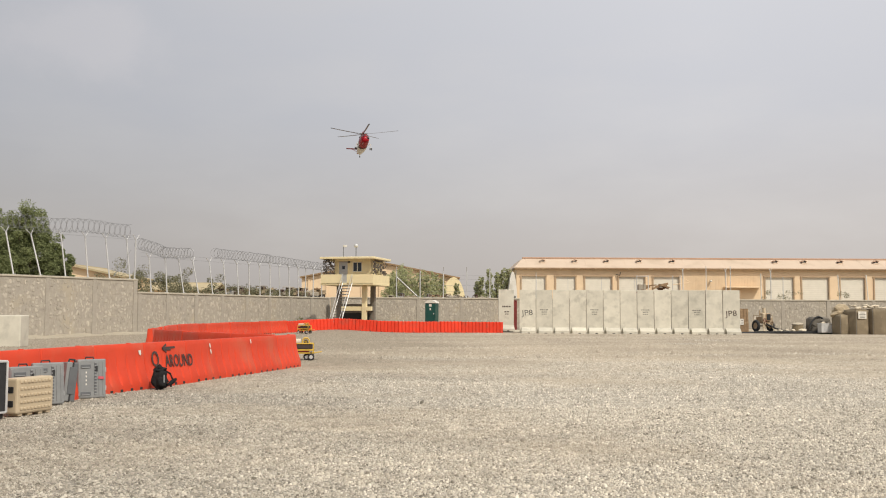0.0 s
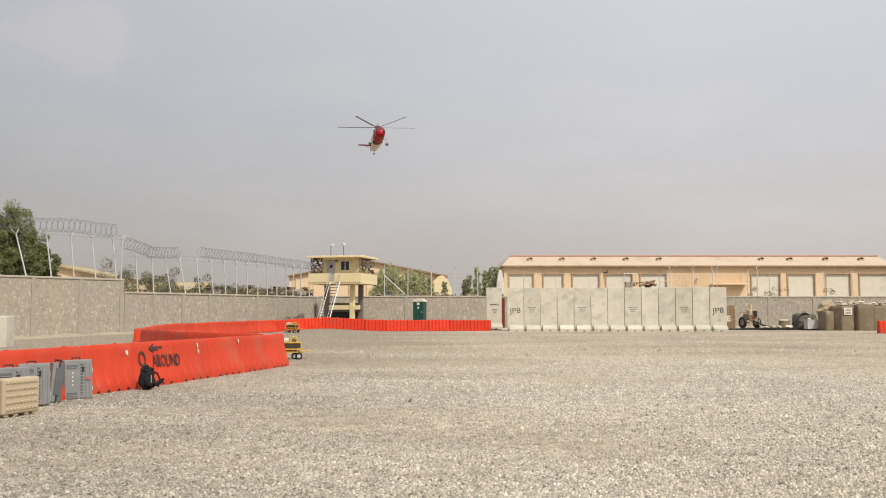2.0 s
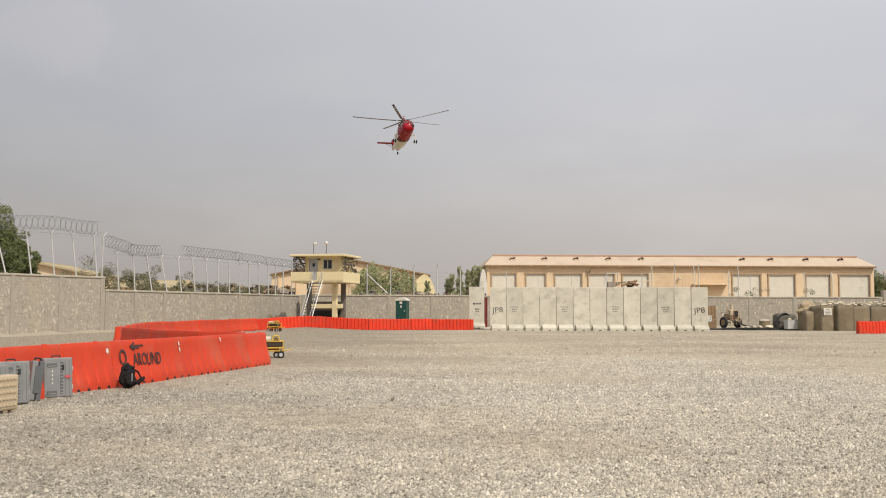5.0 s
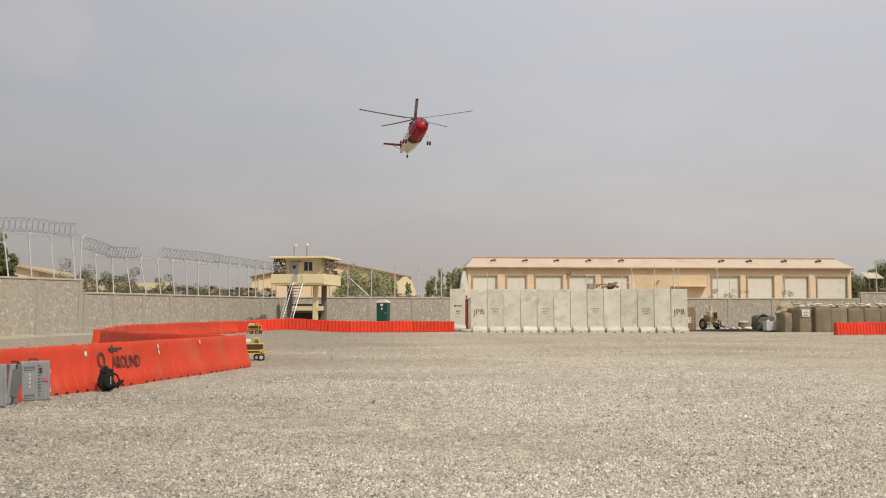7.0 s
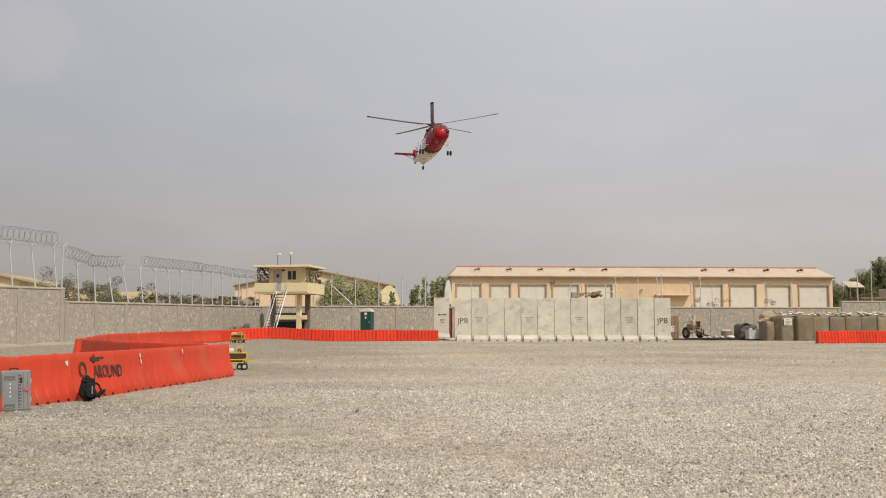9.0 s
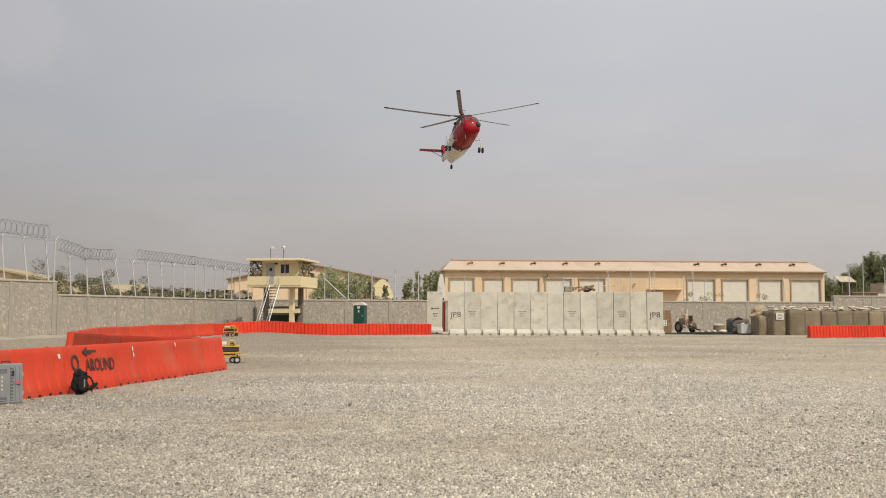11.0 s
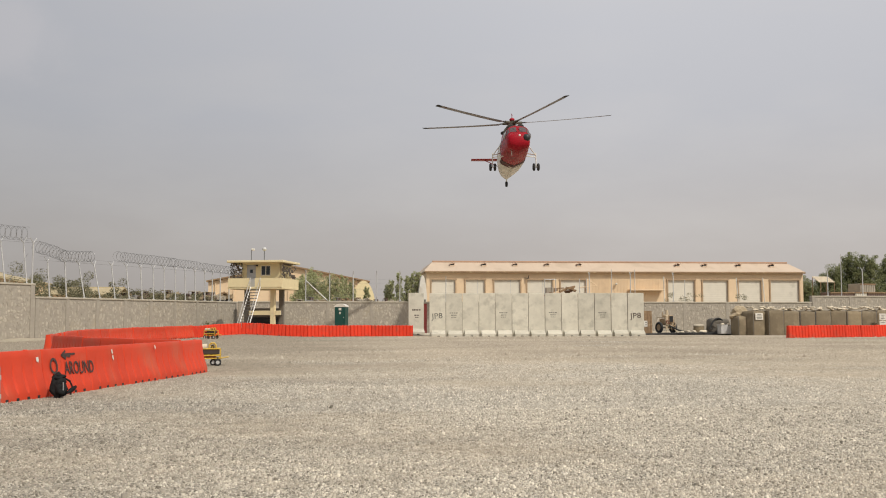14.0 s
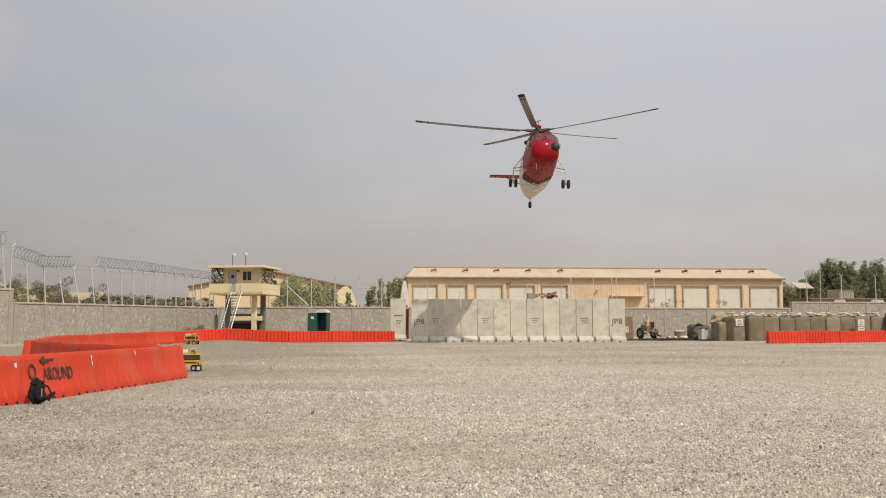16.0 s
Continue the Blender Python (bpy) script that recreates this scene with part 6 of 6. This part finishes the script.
tree(-34.8, 79.0, 8.95, 6.2, 1, "large dark green feathery tree behind the stone wall", LEAF, 0.2, 0.3, 0.11, 1.75, puff=1.25)
tree(-40.2, 84.0, 9.5, 7.6, 2, "large dark green feathery tree behind the stone wall", LEAF, 0.2, 0.25, 0.11, 1.7, puff=1.25)
tree(-32.2, 79.5, 6.6, 3.1, 33, "smaller dark tree behind the stone wall", LEAF, 0.3, 0.2, 0.12, 1.2)
rg = random.Random(21)
# far crowns take leaf colours with haze put in, paler than near trees
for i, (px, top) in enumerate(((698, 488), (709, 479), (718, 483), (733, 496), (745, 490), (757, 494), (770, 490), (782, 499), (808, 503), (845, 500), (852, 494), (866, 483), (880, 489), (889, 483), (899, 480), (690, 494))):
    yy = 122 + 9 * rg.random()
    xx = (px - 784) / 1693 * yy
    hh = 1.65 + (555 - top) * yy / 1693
    tree(xx, yy, hh, hh * (rg.uniform(0.28, 0.38) if px < 800 else rg.uniform(0.2, 0.27)), 40 + i, "dusty hazed green conifer behind the stone wall", LEAF_HAZED, 0.06, 0.62, 0.075, 0.85, "dusty trees beyond the wall", 1.8 if px < 800 else 1.4)
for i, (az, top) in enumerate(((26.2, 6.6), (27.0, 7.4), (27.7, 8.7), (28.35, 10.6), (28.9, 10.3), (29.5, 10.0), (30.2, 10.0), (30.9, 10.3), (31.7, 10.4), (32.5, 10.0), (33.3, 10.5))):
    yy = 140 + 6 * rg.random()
    tree(yy * math.tan(radians(az)), yy, top, 4.2, 60 + i, "broad dusty hazed green tree beyond the yard", LEAF_MID, 0.1, 0.5, 0.08, 1.5, "trees beyond the yard", 1.4)


def scrub(name, spots, label, material=LEAF_HAZED, leaf=0.13, seed=5):
    me = foliage(spots, leaf, seed, -0.25)
    me.materials.append(material)
    ob = tagged(new(name, me), label, "scrub", kind="stuff")
    return ob


sp = []
for i in range(150):
    s = rg.uniform(0.0, 0.45)
    x, y = along(LEFT_B, CORNER, s)
    k = rg.uniform(1.8, 7)
    sp.append(((x - k * 0.9, y + k, rg.uniform(2.2, 4.3 + 1.6 * rg.random() - s * 2)), rg.uniform(0.3, 0.75), 190))
for i in range(120):
    s = rg.uniform(0.4, 0.95)
    x, y = along(LEFT_B, CORNER, s)
    k = rg.uniform(1.0, 4)
    sp.append(((x - k * 0.9, y + k, rg.uniform(2.4, 3.6 + 0.6 * rg.random())), rg.uniform(0.2, 0.45), 110))
scrub("scrub", sp, "dry green scrub growing behind the low stone wall", LEAF_SCRUB, 0.085)
sp = []
for px in (1355, 1362, 1383, 1388, 1392, 1408, 1486, 1492, 1496):
    for _ in range(3):
        sp.append((((px - 784 + rg.uniform(-4, 4)) / 1693 * 104, 104 + rg.uniform(-1, 1), rg.uniform(2.6, 4.2)), 0.34, 60))
scrub("weeds", sp, "thin weeds along the warehouse forecourt", LEAF_SCRUB, 0.075, 9)
sp = [((-12 - rg.random() * 2, 90 + rg.random() * 3, 0.7), 0.35, 30), ((-13.6, 91.5, 1.0), 0.3, 30), ((-14.0, 90.4, 0.5), 0.3, 30)]
scrub("weeds_by_wall", sp, "thin dark weeds at the foot of the stone wall", LEAF, 0.16, 10)


# ---- far sheds, containers and scrap ----
def shed(x0, x1, y, dep, eave, ridge, label, wall_m, roof_m, name="far_shed", across=True):
    t = thing(name, label, "building", "far buildings")
    w, cx = x1 - x0, (x0 + x1) / 2
    bm = bmesh.new()
    outline = ((x0, 0), (x1, 0), (x1, eave), (cx, ridge), (x0, eave))
    if not across:
        outline = ((x0, 0), (x1, 0), (x1, eave), (x0, eave))
    ra = [bm.verts.new((px, y, z)) for px, z in outline]
    rb = [bm.verts.new((px, y + dep, z)) for px, z in outline]
    bm.faces.new(ra)
    bm.faces.new(rb[::-1])
    n = len(ra)
    for k in range(n):
        bm.faces.new((ra[k], rb[k], rb[(k + 1) % n], ra[(k + 1) % n]))
    bmesh.ops.recalc_face_normals(bm, faces=bm.faces)
    part("wall", bm, wall_m, t)
    roof = bmesh.new()
    if across:
        for s in (-1, 1):
            ang = math.atan2(ridge - eave, w / 2)
            cube(roof, (w / 2 / math.cos(ang) + 0.7, dep + 1, 0.3), (cx + s * w / 4, y + dep / 2 - 0.3, (eave + ridge) / 2 + 0.2), 0, Matrix.Rotation(s * ang, 4, "Y"))
    else:
        for s in (-1, 1):
            ang = math.atan2(ridge - eave, dep / 2)
            cube(roof, (w + 0.8, dep / 2 / math.cos(ang) + 0.6, 0.2), (cx, y + dep / 2 + s * dep / 4, (eave + ridge) / 2 + 0.15), 0, Matrix.Rotation(-s * ang, 4, "X"))
    part("roof", roof, roof_m, t)
    return t


hangar = shed(-29.5, 3.2, 200, 45, 8.9, 12.1, "long tan hangar with a low gable far beyond the wall", TAN, RUST, "far_hangar")
for i in range(9):
    part("wall_rib", box((0.3, 0.2, 8.6), (-28 + i * 3.7, 199.85, 4.3)), TAN, hangar)
shed(-66, -50.0, 150, 14, 7.0, 8.7, "sand-coloured shed with low gable beyond the wall", TAN, BROWN_ROOF, "far_shed")
shed(-49.5, -38, 158, 10, 5.2, 6.4, "low sand-coloured shed with pitched roof beyond the wall", TAN, BROWN_ROOF, "far_shed", False)


def arch(x, y, r, h, dep, label, material, name):
    t = thing(name, label, "shelter", "far buildings")
    n = 14
    bm = bmesh.new()
    rows = [[bm.verts.new((x + r * math.cos(math.pi * k / n), yy, h * math.sin(math.pi * k / n) ** 0.8)) for k in range(n + 1)] for yy in (y, y + dep)]
    for k in range(n):
        bm.faces.new((rows[0][k], rows[0][k + 1], rows[1][k + 1], rows[1][k]))
    bm.faces.new(rows[0])
    bm.faces.new(rows[1][::-1])
    bmesh.ops.recalc_face_normals(bm, faces=bm.faces)
    part("skin", bm, material, t)
    for k in (-0.45, 0, 0.45):
        part("door_slot", box((r * 0.2, 0.1, h * 0.55), (x + k * r, y - 0.06, h * 0.28)), DARK, t)
    return t


arch(2.2, 196, 2.7, 9.1, 3, "cream arched shelter far beyond the wall", CREAM, "arched_shelter")
arch(8.85, 121, 0.62, 7.0, 3, "white fabric arched shelter beside the warehouse", WHITE, "fabric_shelter")


def container(x, y, z, turn, material, label, w=6.0, h=2.5):
    t = thing("shipping_container", label, "container", "containers beyond the wall", at=pose(x, y, z, 0, 0, turn))
    part("box_body", box((w, 2.4, h), (0, 0, h / 2), 0.04), material, t)
    rib = bmesh.new()
    for k in range(int(w / 0.3)):
        cube(rib, (0.12, 0.08, h - 0.3), (-w / 2 + 0.2 + k * 0.3, -1.21, h / 2))
    part("corrugation", rib, material, t)
    part("frame_rail", box((w, 0.1, 0.16), (0, -1.24, h - 0.08)), RUST, t)
    return t


GREYBOX = mat("weathered_grey", (0.30, 0.29, 0.27), (0.22, 0.21, 0.19), 0.6, 0.8)
# dusty metal, lightened so that distance haze sits in the colour
DUSTY_HAZED = mat("dusty_hazed_metal", (0.42, 0.37, 0.29), (0.33, 0.29, 0.23), 0.8, 0.9)
BROWNBOX = mat("weathered_brown", (0.17, 0.11, 0.085), (0.12, 0.08, 0.065), 0.6, 0.85)
rg = random.Random(77)
for i in range(9):
    yy = 150 + rg.uniform(-4, 22)
    px = 430 + i * 15
    for lev in range(2 if i % 3 else 1):
        container((px - 784) / 1693 * yy, yy, lev * 2.5, rg.uniform(-25, 25), (GREYBOX, BROWNBOX, CANVAS)[(i + lev) % 3], "weathered steel container stacked beyond the wall", rg.choice((4.5, 6)))
for az, m, w in ((27.9, BROWNBOX, 4.0), (28.9, SHUTTER, 2.6), (29.8, BROWNBOX, 4.2), (30.75, SHUTTER, 2.6), (31.7, BROWNBOX, 4.4), (32.9, GREYBOX, 5.0)):
    container(118 * math.tan(radians(az)), 118, 0, 3, m, "weathered steel container standing beyond the wall", w, 4.75)
container(71.0, 128, 3.0, 14, DUSTY_HAZED, "sand-coloured box cabin standing on a stack beyond the wall", 2.6, 3.2)
container(71.0, 128.0, 0.0, 4, BROWNBOX, "weathered steel container standing beyond the wall", 6, 3.0)
t = thing("shade_canopy", "pale tan corrugated shade canopy on posts", "canopy", at=pose(68.0, 133, 0, 0, 0, 6))
sheet = box((2.5, 1.9, 0.08), (0, 0, 0))
for k in range(12):
    cube(sheet, (0.09, 1.9, 0.05), (-1.15 + 0.21 * k, 0, 0.06))
sheet.transform(Matrix.Translation((0, 0, 7.0)) @ Matrix.Rotation(radians(26), 4, "X"))
part("canopy_sheet", sheet, SANDBAG, t, "pale tan corrugated sheet")
for x in (-1.1, 1.1):
    for y in (-1.0, 1.0):
        part("canopy_post", rod(bmesh.new(), (x, y, 0), (x, y, 7.0 + y * 0.47), 0.05), RUST, t)


def scrap(x, y, z0, seed, size):
    """A worn-out vehicle hulk: chassis, open cab, side boards, heaped loose parts."""
    r = random.Random(seed)
    t = thing("scrap_vehicle", "dusty brown wrecked truck parked beyond the wall", "truck", "wrecks beyond the wall", at=pose(x, y, z0, r.uniform(-5, 5), r.uniform(-5, 5), r.uniform(-70, 70)) @ Matrix.Diagonal((size, size, size, 1)))
    m, m2 = r.sample((DUSTY_HAZED, CANVAS, GREYBOX, BROWNBOX), 2)
    part("chassis", box((4.8, 0.9, 0.22), (0.1, 0, 0.75), 0.03), BROWNBOX, t)
    bed = bmesh.new()
    cube(bed, (3.2, 2.0, 0.12), (1.0, 0, 0.95), 0.02)
    for s in (-1, 1):
        for k in range(3):
            cube(bed, (3.2, 0.06, 0.16), (1.0, s * 0.97, 1.15 + 0.24 * k), 0.01)
        for k in range(4):
            cube(bed, (0.09, 0.1, 0.8), (-0.5 + k, s * 0.97, 1.35), 0.01)
    part("truck_bed", bed, m, t)
    cab = bmesh.new()
    cube(cab, (1.3, 1.9, 0.8), (-1.7, 0, 1.3), 0.12)
    cube(cab, (1.2, 1.8, 0.1), (-1.65, 0, 2.4), 0.04)
    for sx in (-2.2, -1.12):
        for sy in (-0.85, 0.85):
            cube(cab, (0.1, 0.1, 0.75), (sx, sy, 2.03))
    cube(cab, (0.8, 1.7, 0.5), (-2.6, 0, 1.1), 0.12)
    part("cab", cab, m2, t)
    part("seat", box((0.5, 1.4, 0.6), (-1.4, 0, 1.95), 0.08), BROWNBOX, t)
    for xx in (-2.0, 0.7, 2.0):
        for yy in (-0.85, 0.85):
            part("wheel", ring(bmesh.new(), (xx, yy, 0.45), (0, 1, 0), 0.32, 0.13, 14, 6), RUBBER, t)
    load = bmesh.new()
    for k in range(16):
        cube(load, (r.uniform(0.2, 1.8), r.uniform(0.06, 0.7), r.uniform(0.06, 0.4)), (r.uniform(-0.4, 2.4), r.uniform(-0.9, 0.9), r.uniform(1.1, 2.0)), 0, Matrix.Rotation(r.uniform(-0.7, 0.7), 4, "Y") @ Matrix.Rotation(r.uniform(-1, 1), 4, "Z"))
    part("scrap_load", load, r.choice((DUSTY_HAZED, RUST, CANVAS)), t, "heaped rusty scrap")
    return t


def berm(x0, x1, y, top, seed, label):
    """A long low heap of spoil."""
    bm = bmesh.new()
    n, k = int((x1 - x0) / 0.8), 10
    rows = []
    for i in range(n + 1):
        u = i / n
        rows.append([])
        for j in range(k + 1):
            v = j / k
            z = top * math.sin(math.pi * v) ** 0.6 * min(1, 6 * u, 6 * (1 - u)) * (1 + 0.16 * noise.noise(Vector((u * (x1 - x0) * 0.3, v * 3, seed))))
            rows[-1].append(bm.verts.new((x0 + (x1 - x0) * u, y + (v - 0.5) * 14, max(0, z) - 0.02)))
    for a, b in zip(rows, rows[1:]):
        for j in range(k):
            bm.faces.new((a[j], b[j], b[j + 1], a[j + 1]))
    return tagged(part("spoil_heap", bm, MORTAR, None, label, smooth=True), category="heap", group="spoil heaps beyond the wall")


berm(-40, -12, 121, 3.6, 1, "long dusty spoil heap beyond the stone wall")
berm(-7, 9.5, 113, 3.0, 2, "low dusty spoil heap beyond the stone wall")
heap = random.Random(31)
for i in range(15):
    yy = 121 + heap.uniform(-1.5, 1.5)
    scrap((392 + 11.6 * i - 784) / 1693 * yy, yy, 3.35, 100 + i, heap.uniform(0.42, 0.66))
for i, px in enumerate((697, 722, 768, 786, 800, 818, 835, 852)):
    yy = 113 + heap.uniform(-1, 1)
    scrap((px - 784) / 1693 * yy, yy, 2.75, 120 + i, heap.uniform(0.38, 0.52))


def mast(x, y, z, h, label="slim grey lamp mast standing beyond the wall", head=False):
    t = thing("lamp_mast", label, "mast", "masts beyond the wall", at=pose(x, y, z))
    part("pole", rod(bmesh.new(), (0, 0, 0), (0, 0, h), 0.06, 0.04, 8), STEEL, t)
    if head:
        part("lamp_head", box((0.9, 0.3, 0.18), (0.3, 0, h), 0.04), WHITE, t, "white lamp head")


mast(106 * math.tan(radians(28.0)), 106, 0, 8.9)
mast(130 * math.tan(radians(32.9)), 130, 0, 9.0, head=True)
for px, z1 in ((1386, 6.0), (1250, 7.2), (1293, 7.2), (949, 6.4)):
    mast((px - 784) / 1693 * 110, 110, 0, z1, "thin pole standing before the warehouse")
brace = tagged(part("fence_brace", rod(bmesh.new(), (-4.7, 97.2, 5.35), (-2.5, 97.0, 3.3), 0.05), STEEL, None, "slanting steel brace on the wall fence"), category="brace")
for z in (3.9, 4.5, 5.1, 5.5):
    strand([(-4.7, 97.1, z), (0, 97.05, z - 0.03), (4.8, 97.1, z)], "fence wire above the stone wall")
pile = bmesh.new()
for k in range(12):
    cube(pile, (rg.uniform(0.5, 1.4), 0.3, rg.uniform(0.08, 0.3)), (25.7 + rg.uniform(-1.5, 1.5), 118 + rg.uniform(-1, 1), 4.75 + rg.uniform(-0.3, 0.7)), 0, Matrix.Rotation(rg.uniform(-0.4, 0.4), 4, "Y"))
deck = thing("loading_platform", "raised steel platform with rails and stacked timber", "platform", "", at=pose(0, 0, 0))
part("deck", box((5.6, 2.4, 0.2), (26.3, 118, 4.3), 0.02), REDOX, deck)
part("timber", pile, RUST, deck)
for x in (23.7, 25.1, 28.1, 29.0):
    part("rail_post", rod(bmesh.new(), (x, 116.9, 0), (x, 116.9, 6.4), 0.05), STEEL, deck)
part("rail", rods((((23.7, 116.9, 6.3), (25.1, 116.9, 6.3)),), 0.04), STEEL, deck)
part("rail", rods((((29.0, 116.9, 6.35), (30.3, 116.9, 5.5)), ((28.1, 116.9, 5.3), (30.3, 116.9, 5.5))), 0.05), TAN, deck)
part("crate", box((0.9, 0.9, 0.9), (24.5, 118, 4.86), 0.02), DUSTY_HAZED, deck)


for a, b in (((36.0, 108, 2.8), (35.9, 108, 6.3)), ((45.0, 108, 2.6), (44.6, 108, 6.2)), ((48.2, 108, 2.6), (47.8, 108, 6.2))):
    tagged(part("leaning_pole", rod(bmesh.new(), (a[0], a[1], 0), b, 0.06), WHITE, None, "white pole leaning before the warehouse shutters"), category="pole", group="poles before the warehouse")


# ---- loose stones on the lot ----
def stones(name, lo, hi, count, size, seed, label, grow=0.0, fine=True):
    """Angular crushed stones strewn over a stretch of the lot, half bedded; grow makes the far ones coarser."""
    rg = np.random.RandomState(seed)
    y = np.sqrt(lo ** 2 + (hi ** 2 - lo ** 2) * rg.uniform(0, 1, count) ** (1.0 + grow))
    x = y * (-0.50 + 1.14 * rg.uniform(0, 1, count))
    keep = ~((x < -7.1) & (y > 10) & (y < 32)) & ~((y > 81.5) & (x > -15) & (x < 25))
    x, y = x[keep], y[keep]
    n = len(x)
    s = size * rg.lognormal(0, 0.38, n)
    if fine:
        base = np.array(((1, 0, -0.3), (-0.5, 0.87, -0.3), (-0.5, -0.87, -0.3), (0.55, 0.5, 0.8), (-0.65, 0.15, 0.9), (0.3, -0.6, 0.75)))
        tri = np.array(((3, 4, 5), (0, 3, 5), (0, 1, 3), (1, 4, 3), (1, 2, 4), (2, 5, 4), (2, 0, 5)))
    else:
        base = np.array(((1, 0, -0.3), (0, 0.9, -0.3), (-1, 0, -0.3), (0, -0.9, -0.3), (0.1, -0.1, 1.0)))
        tri = np.array(((0, 1, 4), (1, 2, 4), (2, 3, 4), (3, 0, 4)))
    k = len(base)
    v = base[None] * rg.uniform(0.6, 1.3, (n, k, 3)) * s[:, None, None]
    a = rg.uniform(0, 6.28, n)
    c, d = np.cos(a)[:, None], np.sin(a)[:, None]
    vx, vy = v[:, :, 0] * c - v[:, :, 1] * d, v[:, :, 0] * d + v[:, :, 1] * c
    out = np.stack([vx + x[:, None], vy + y[:, None], v[:, :, 2] + lot_z(x, y)[:, None]], 2).reshape(-1, 3)
    f = (np.arange(n)[:, None, None] * k + tri[None]).reshape(-1, 3)
    me = bpy.data.meshes.new(name)
    me.vertices.add(len(out))
    me.vertices.foreach_set("co", out.ravel())
    me.loops.add(f.size)
    me.loops.foreach_set("vertex_index", f.ravel())
    me.polygons.add(len(f))
    me.polygons.foreach_set("loop_start", np.arange(len(f)) * 3)
    me.update(calc_edges=True)
    me.materials.append(STONE_CHIP)
    tagged(new(name, me), label, "gravel", kind="stuff")


stones("gravel_stones", 7.6, 17, 180000, 0.0104, 1, "loose angular pale gravel stones")
stones("gravel_stones_mid", 16.5, 36, 220000, 0.0156, 2, "loose angular pale gravel stones", fine=False)
stones("gravel_stones_far", 35, 80, 95000, 0.032, 4, "loose angular pale gravel stones towards the wall", 0.3, False)
stones("cobbles", 7, 60, 600, 0.024, 3, "larger scattered pale stones on the lot")


# ---- movement ----
# seconds, place of the rotor head, heading, nose up, bank
FLIGHT = (
    (0, -21.43, 252.11, 49.22, -77.86, 7.13, -0.96),
    (0.5, -18.98, 243.83, 48.02, -78.43, 7.33, -1.04),
    (1.5, -14.33, 227.49, 45.63, -78.75, 7.52, -1.35),
    (2, -12.28, 219.67, 44.33, -78.86, 7.83, -0.84),
    (3, -8.39, 204.88, 41.72, -78.94, 8.61, -0.49),
    (4, -4.99, 191.29, 39.47, -78.53, 8.45, -0.02),
    (6.5, 2.05, 159.20, 34.13, -79.32, 8.26, -2.09),
    (7, 3.33, 153.29, 33.08, -79.05, 8.33, -2.30),
    (8, 5.59, 142.24, 31.06, -78.49, 8.35, -1.07),
    (9, 7.52, 132.17, 29.20, -79.66, 7.93, -0.98),
    (11.5, 11.40, 107.51, 24.30, -83.99, 7.35, -1.59),
    (12, 12.15, 102.94, 23.24, -85.09, 7.22, -1.96),
    (13, 13.62, 94.79, 21.34, -89.07, 5.97, -0.85),
    (14, 14.59, 86.35, 19.50, -93.70, 4.14, 0.42),
    (15, 15.35, 79.05, 17.85, -95.59, 4.84, -0.71),
    (15.5, 15.52, 75.25, 17.09, -95.96, 5.20, -1.47),
    (16, 15.48, 71.34, 16.32, -96.23, 5.49, -1.49),
)
# slow drift of the rotor's turn against 216 rpm
DRIFT = ((0, 2.9), (0.5, 10.6), (1.5, 25.5), (2, 34.2), (3, 45.0), (4, 45.4), (6.5, 58.3), (7, 61.9), (8, 61.6), (9, 58.4), (11.5, 57.5), (12, 54.5), (13, 39.9), (14, 23.9), (15, 5.0), (15.5, -5.3), (16, -12.3))


def insect():
    """A small dark insect that crosses the view in under a second; x points along its flight."""
    t = thing("flying_insect", "small dark insect flying past in the air", "insect")
    body = blob((0.022, 0.008, 0.008), (0, 0, 0), 2)
    part("body", body, BLACK, t, smooth=True)
    for k in (-1, 1):
        bm = bmesh.new()
        rim = [bm.verts.new((x, k * y, 0.003 + 0.3 * y)) for x, y in ((0.004, 0.002), (0.008, 0.012), (0.003, 0.017), (-0.004, 0.013), (-0.004, 0.003))]
        bm.faces.new(rim)
        bmesh.ops.solidify(bm, geom=bm.faces[:], thickness=0.0005)
        part("wing", bm, CASE_SHADE, t, "thin grey wing")
    return t


fly = insect()
# seconds and place of the insect
PASSING = ((0, 9.0, -14.0, 5.0), (6.8, 5.0, 3.2, 3.1), (7.3, 3.26, 4.77, 2.80), (7.5, 2.45, 5.32, 2.62), (7.7, 1.65, 6.27, 2.49), (7.9, 0.80, 7.33, 2.37), (8.0, 0.37, 7.96, 2.32), (8.2, -0.44, 9.23, 2.24),
           (8.6, -3.0, 10.6, 2.2), (9.2, -9.5, 11.5, 2.6), (16, -40, 4, 9))


def motions():
    walk(copter, [(t, pose(x, y, z, bank, -nose, head)) for t, x, y, z, head, nose, bank in FLIGHT])
    ts, ds = [t for t, _ in DRIFT], [d for _, d in DRIFT]
    tilt = pose(0, 0, 0, 1.64, 5.35, 0)
    steps = [k / FPS for k in range(int(16 * FPS) + 1)]
    walk(main_rotor, [(t, tilt @ pose(0, 0, 0, 0, 0, 1296 * t + float(np.interp(t, ts, ds)))) for t in steps])
    walk(tail_rotor, [(t, pose(-12.2, 0.35, 0.0, 0, 1500 * t, 0)) for t in steps])
    walk(fly, [(t, pose(x, y, z, 0, 0, 150)) for t, x, y, z in PASSING])
    swing = ((0, 0), (15.6, 0), (15.7, -15), (15.8, -72), (15.9, -142), (16, -155))
    walk(toilet_door, [(t, toilet_hinge @ pose(0, 0, 0, 0, 0, a)) for t, a in swing])


motions()
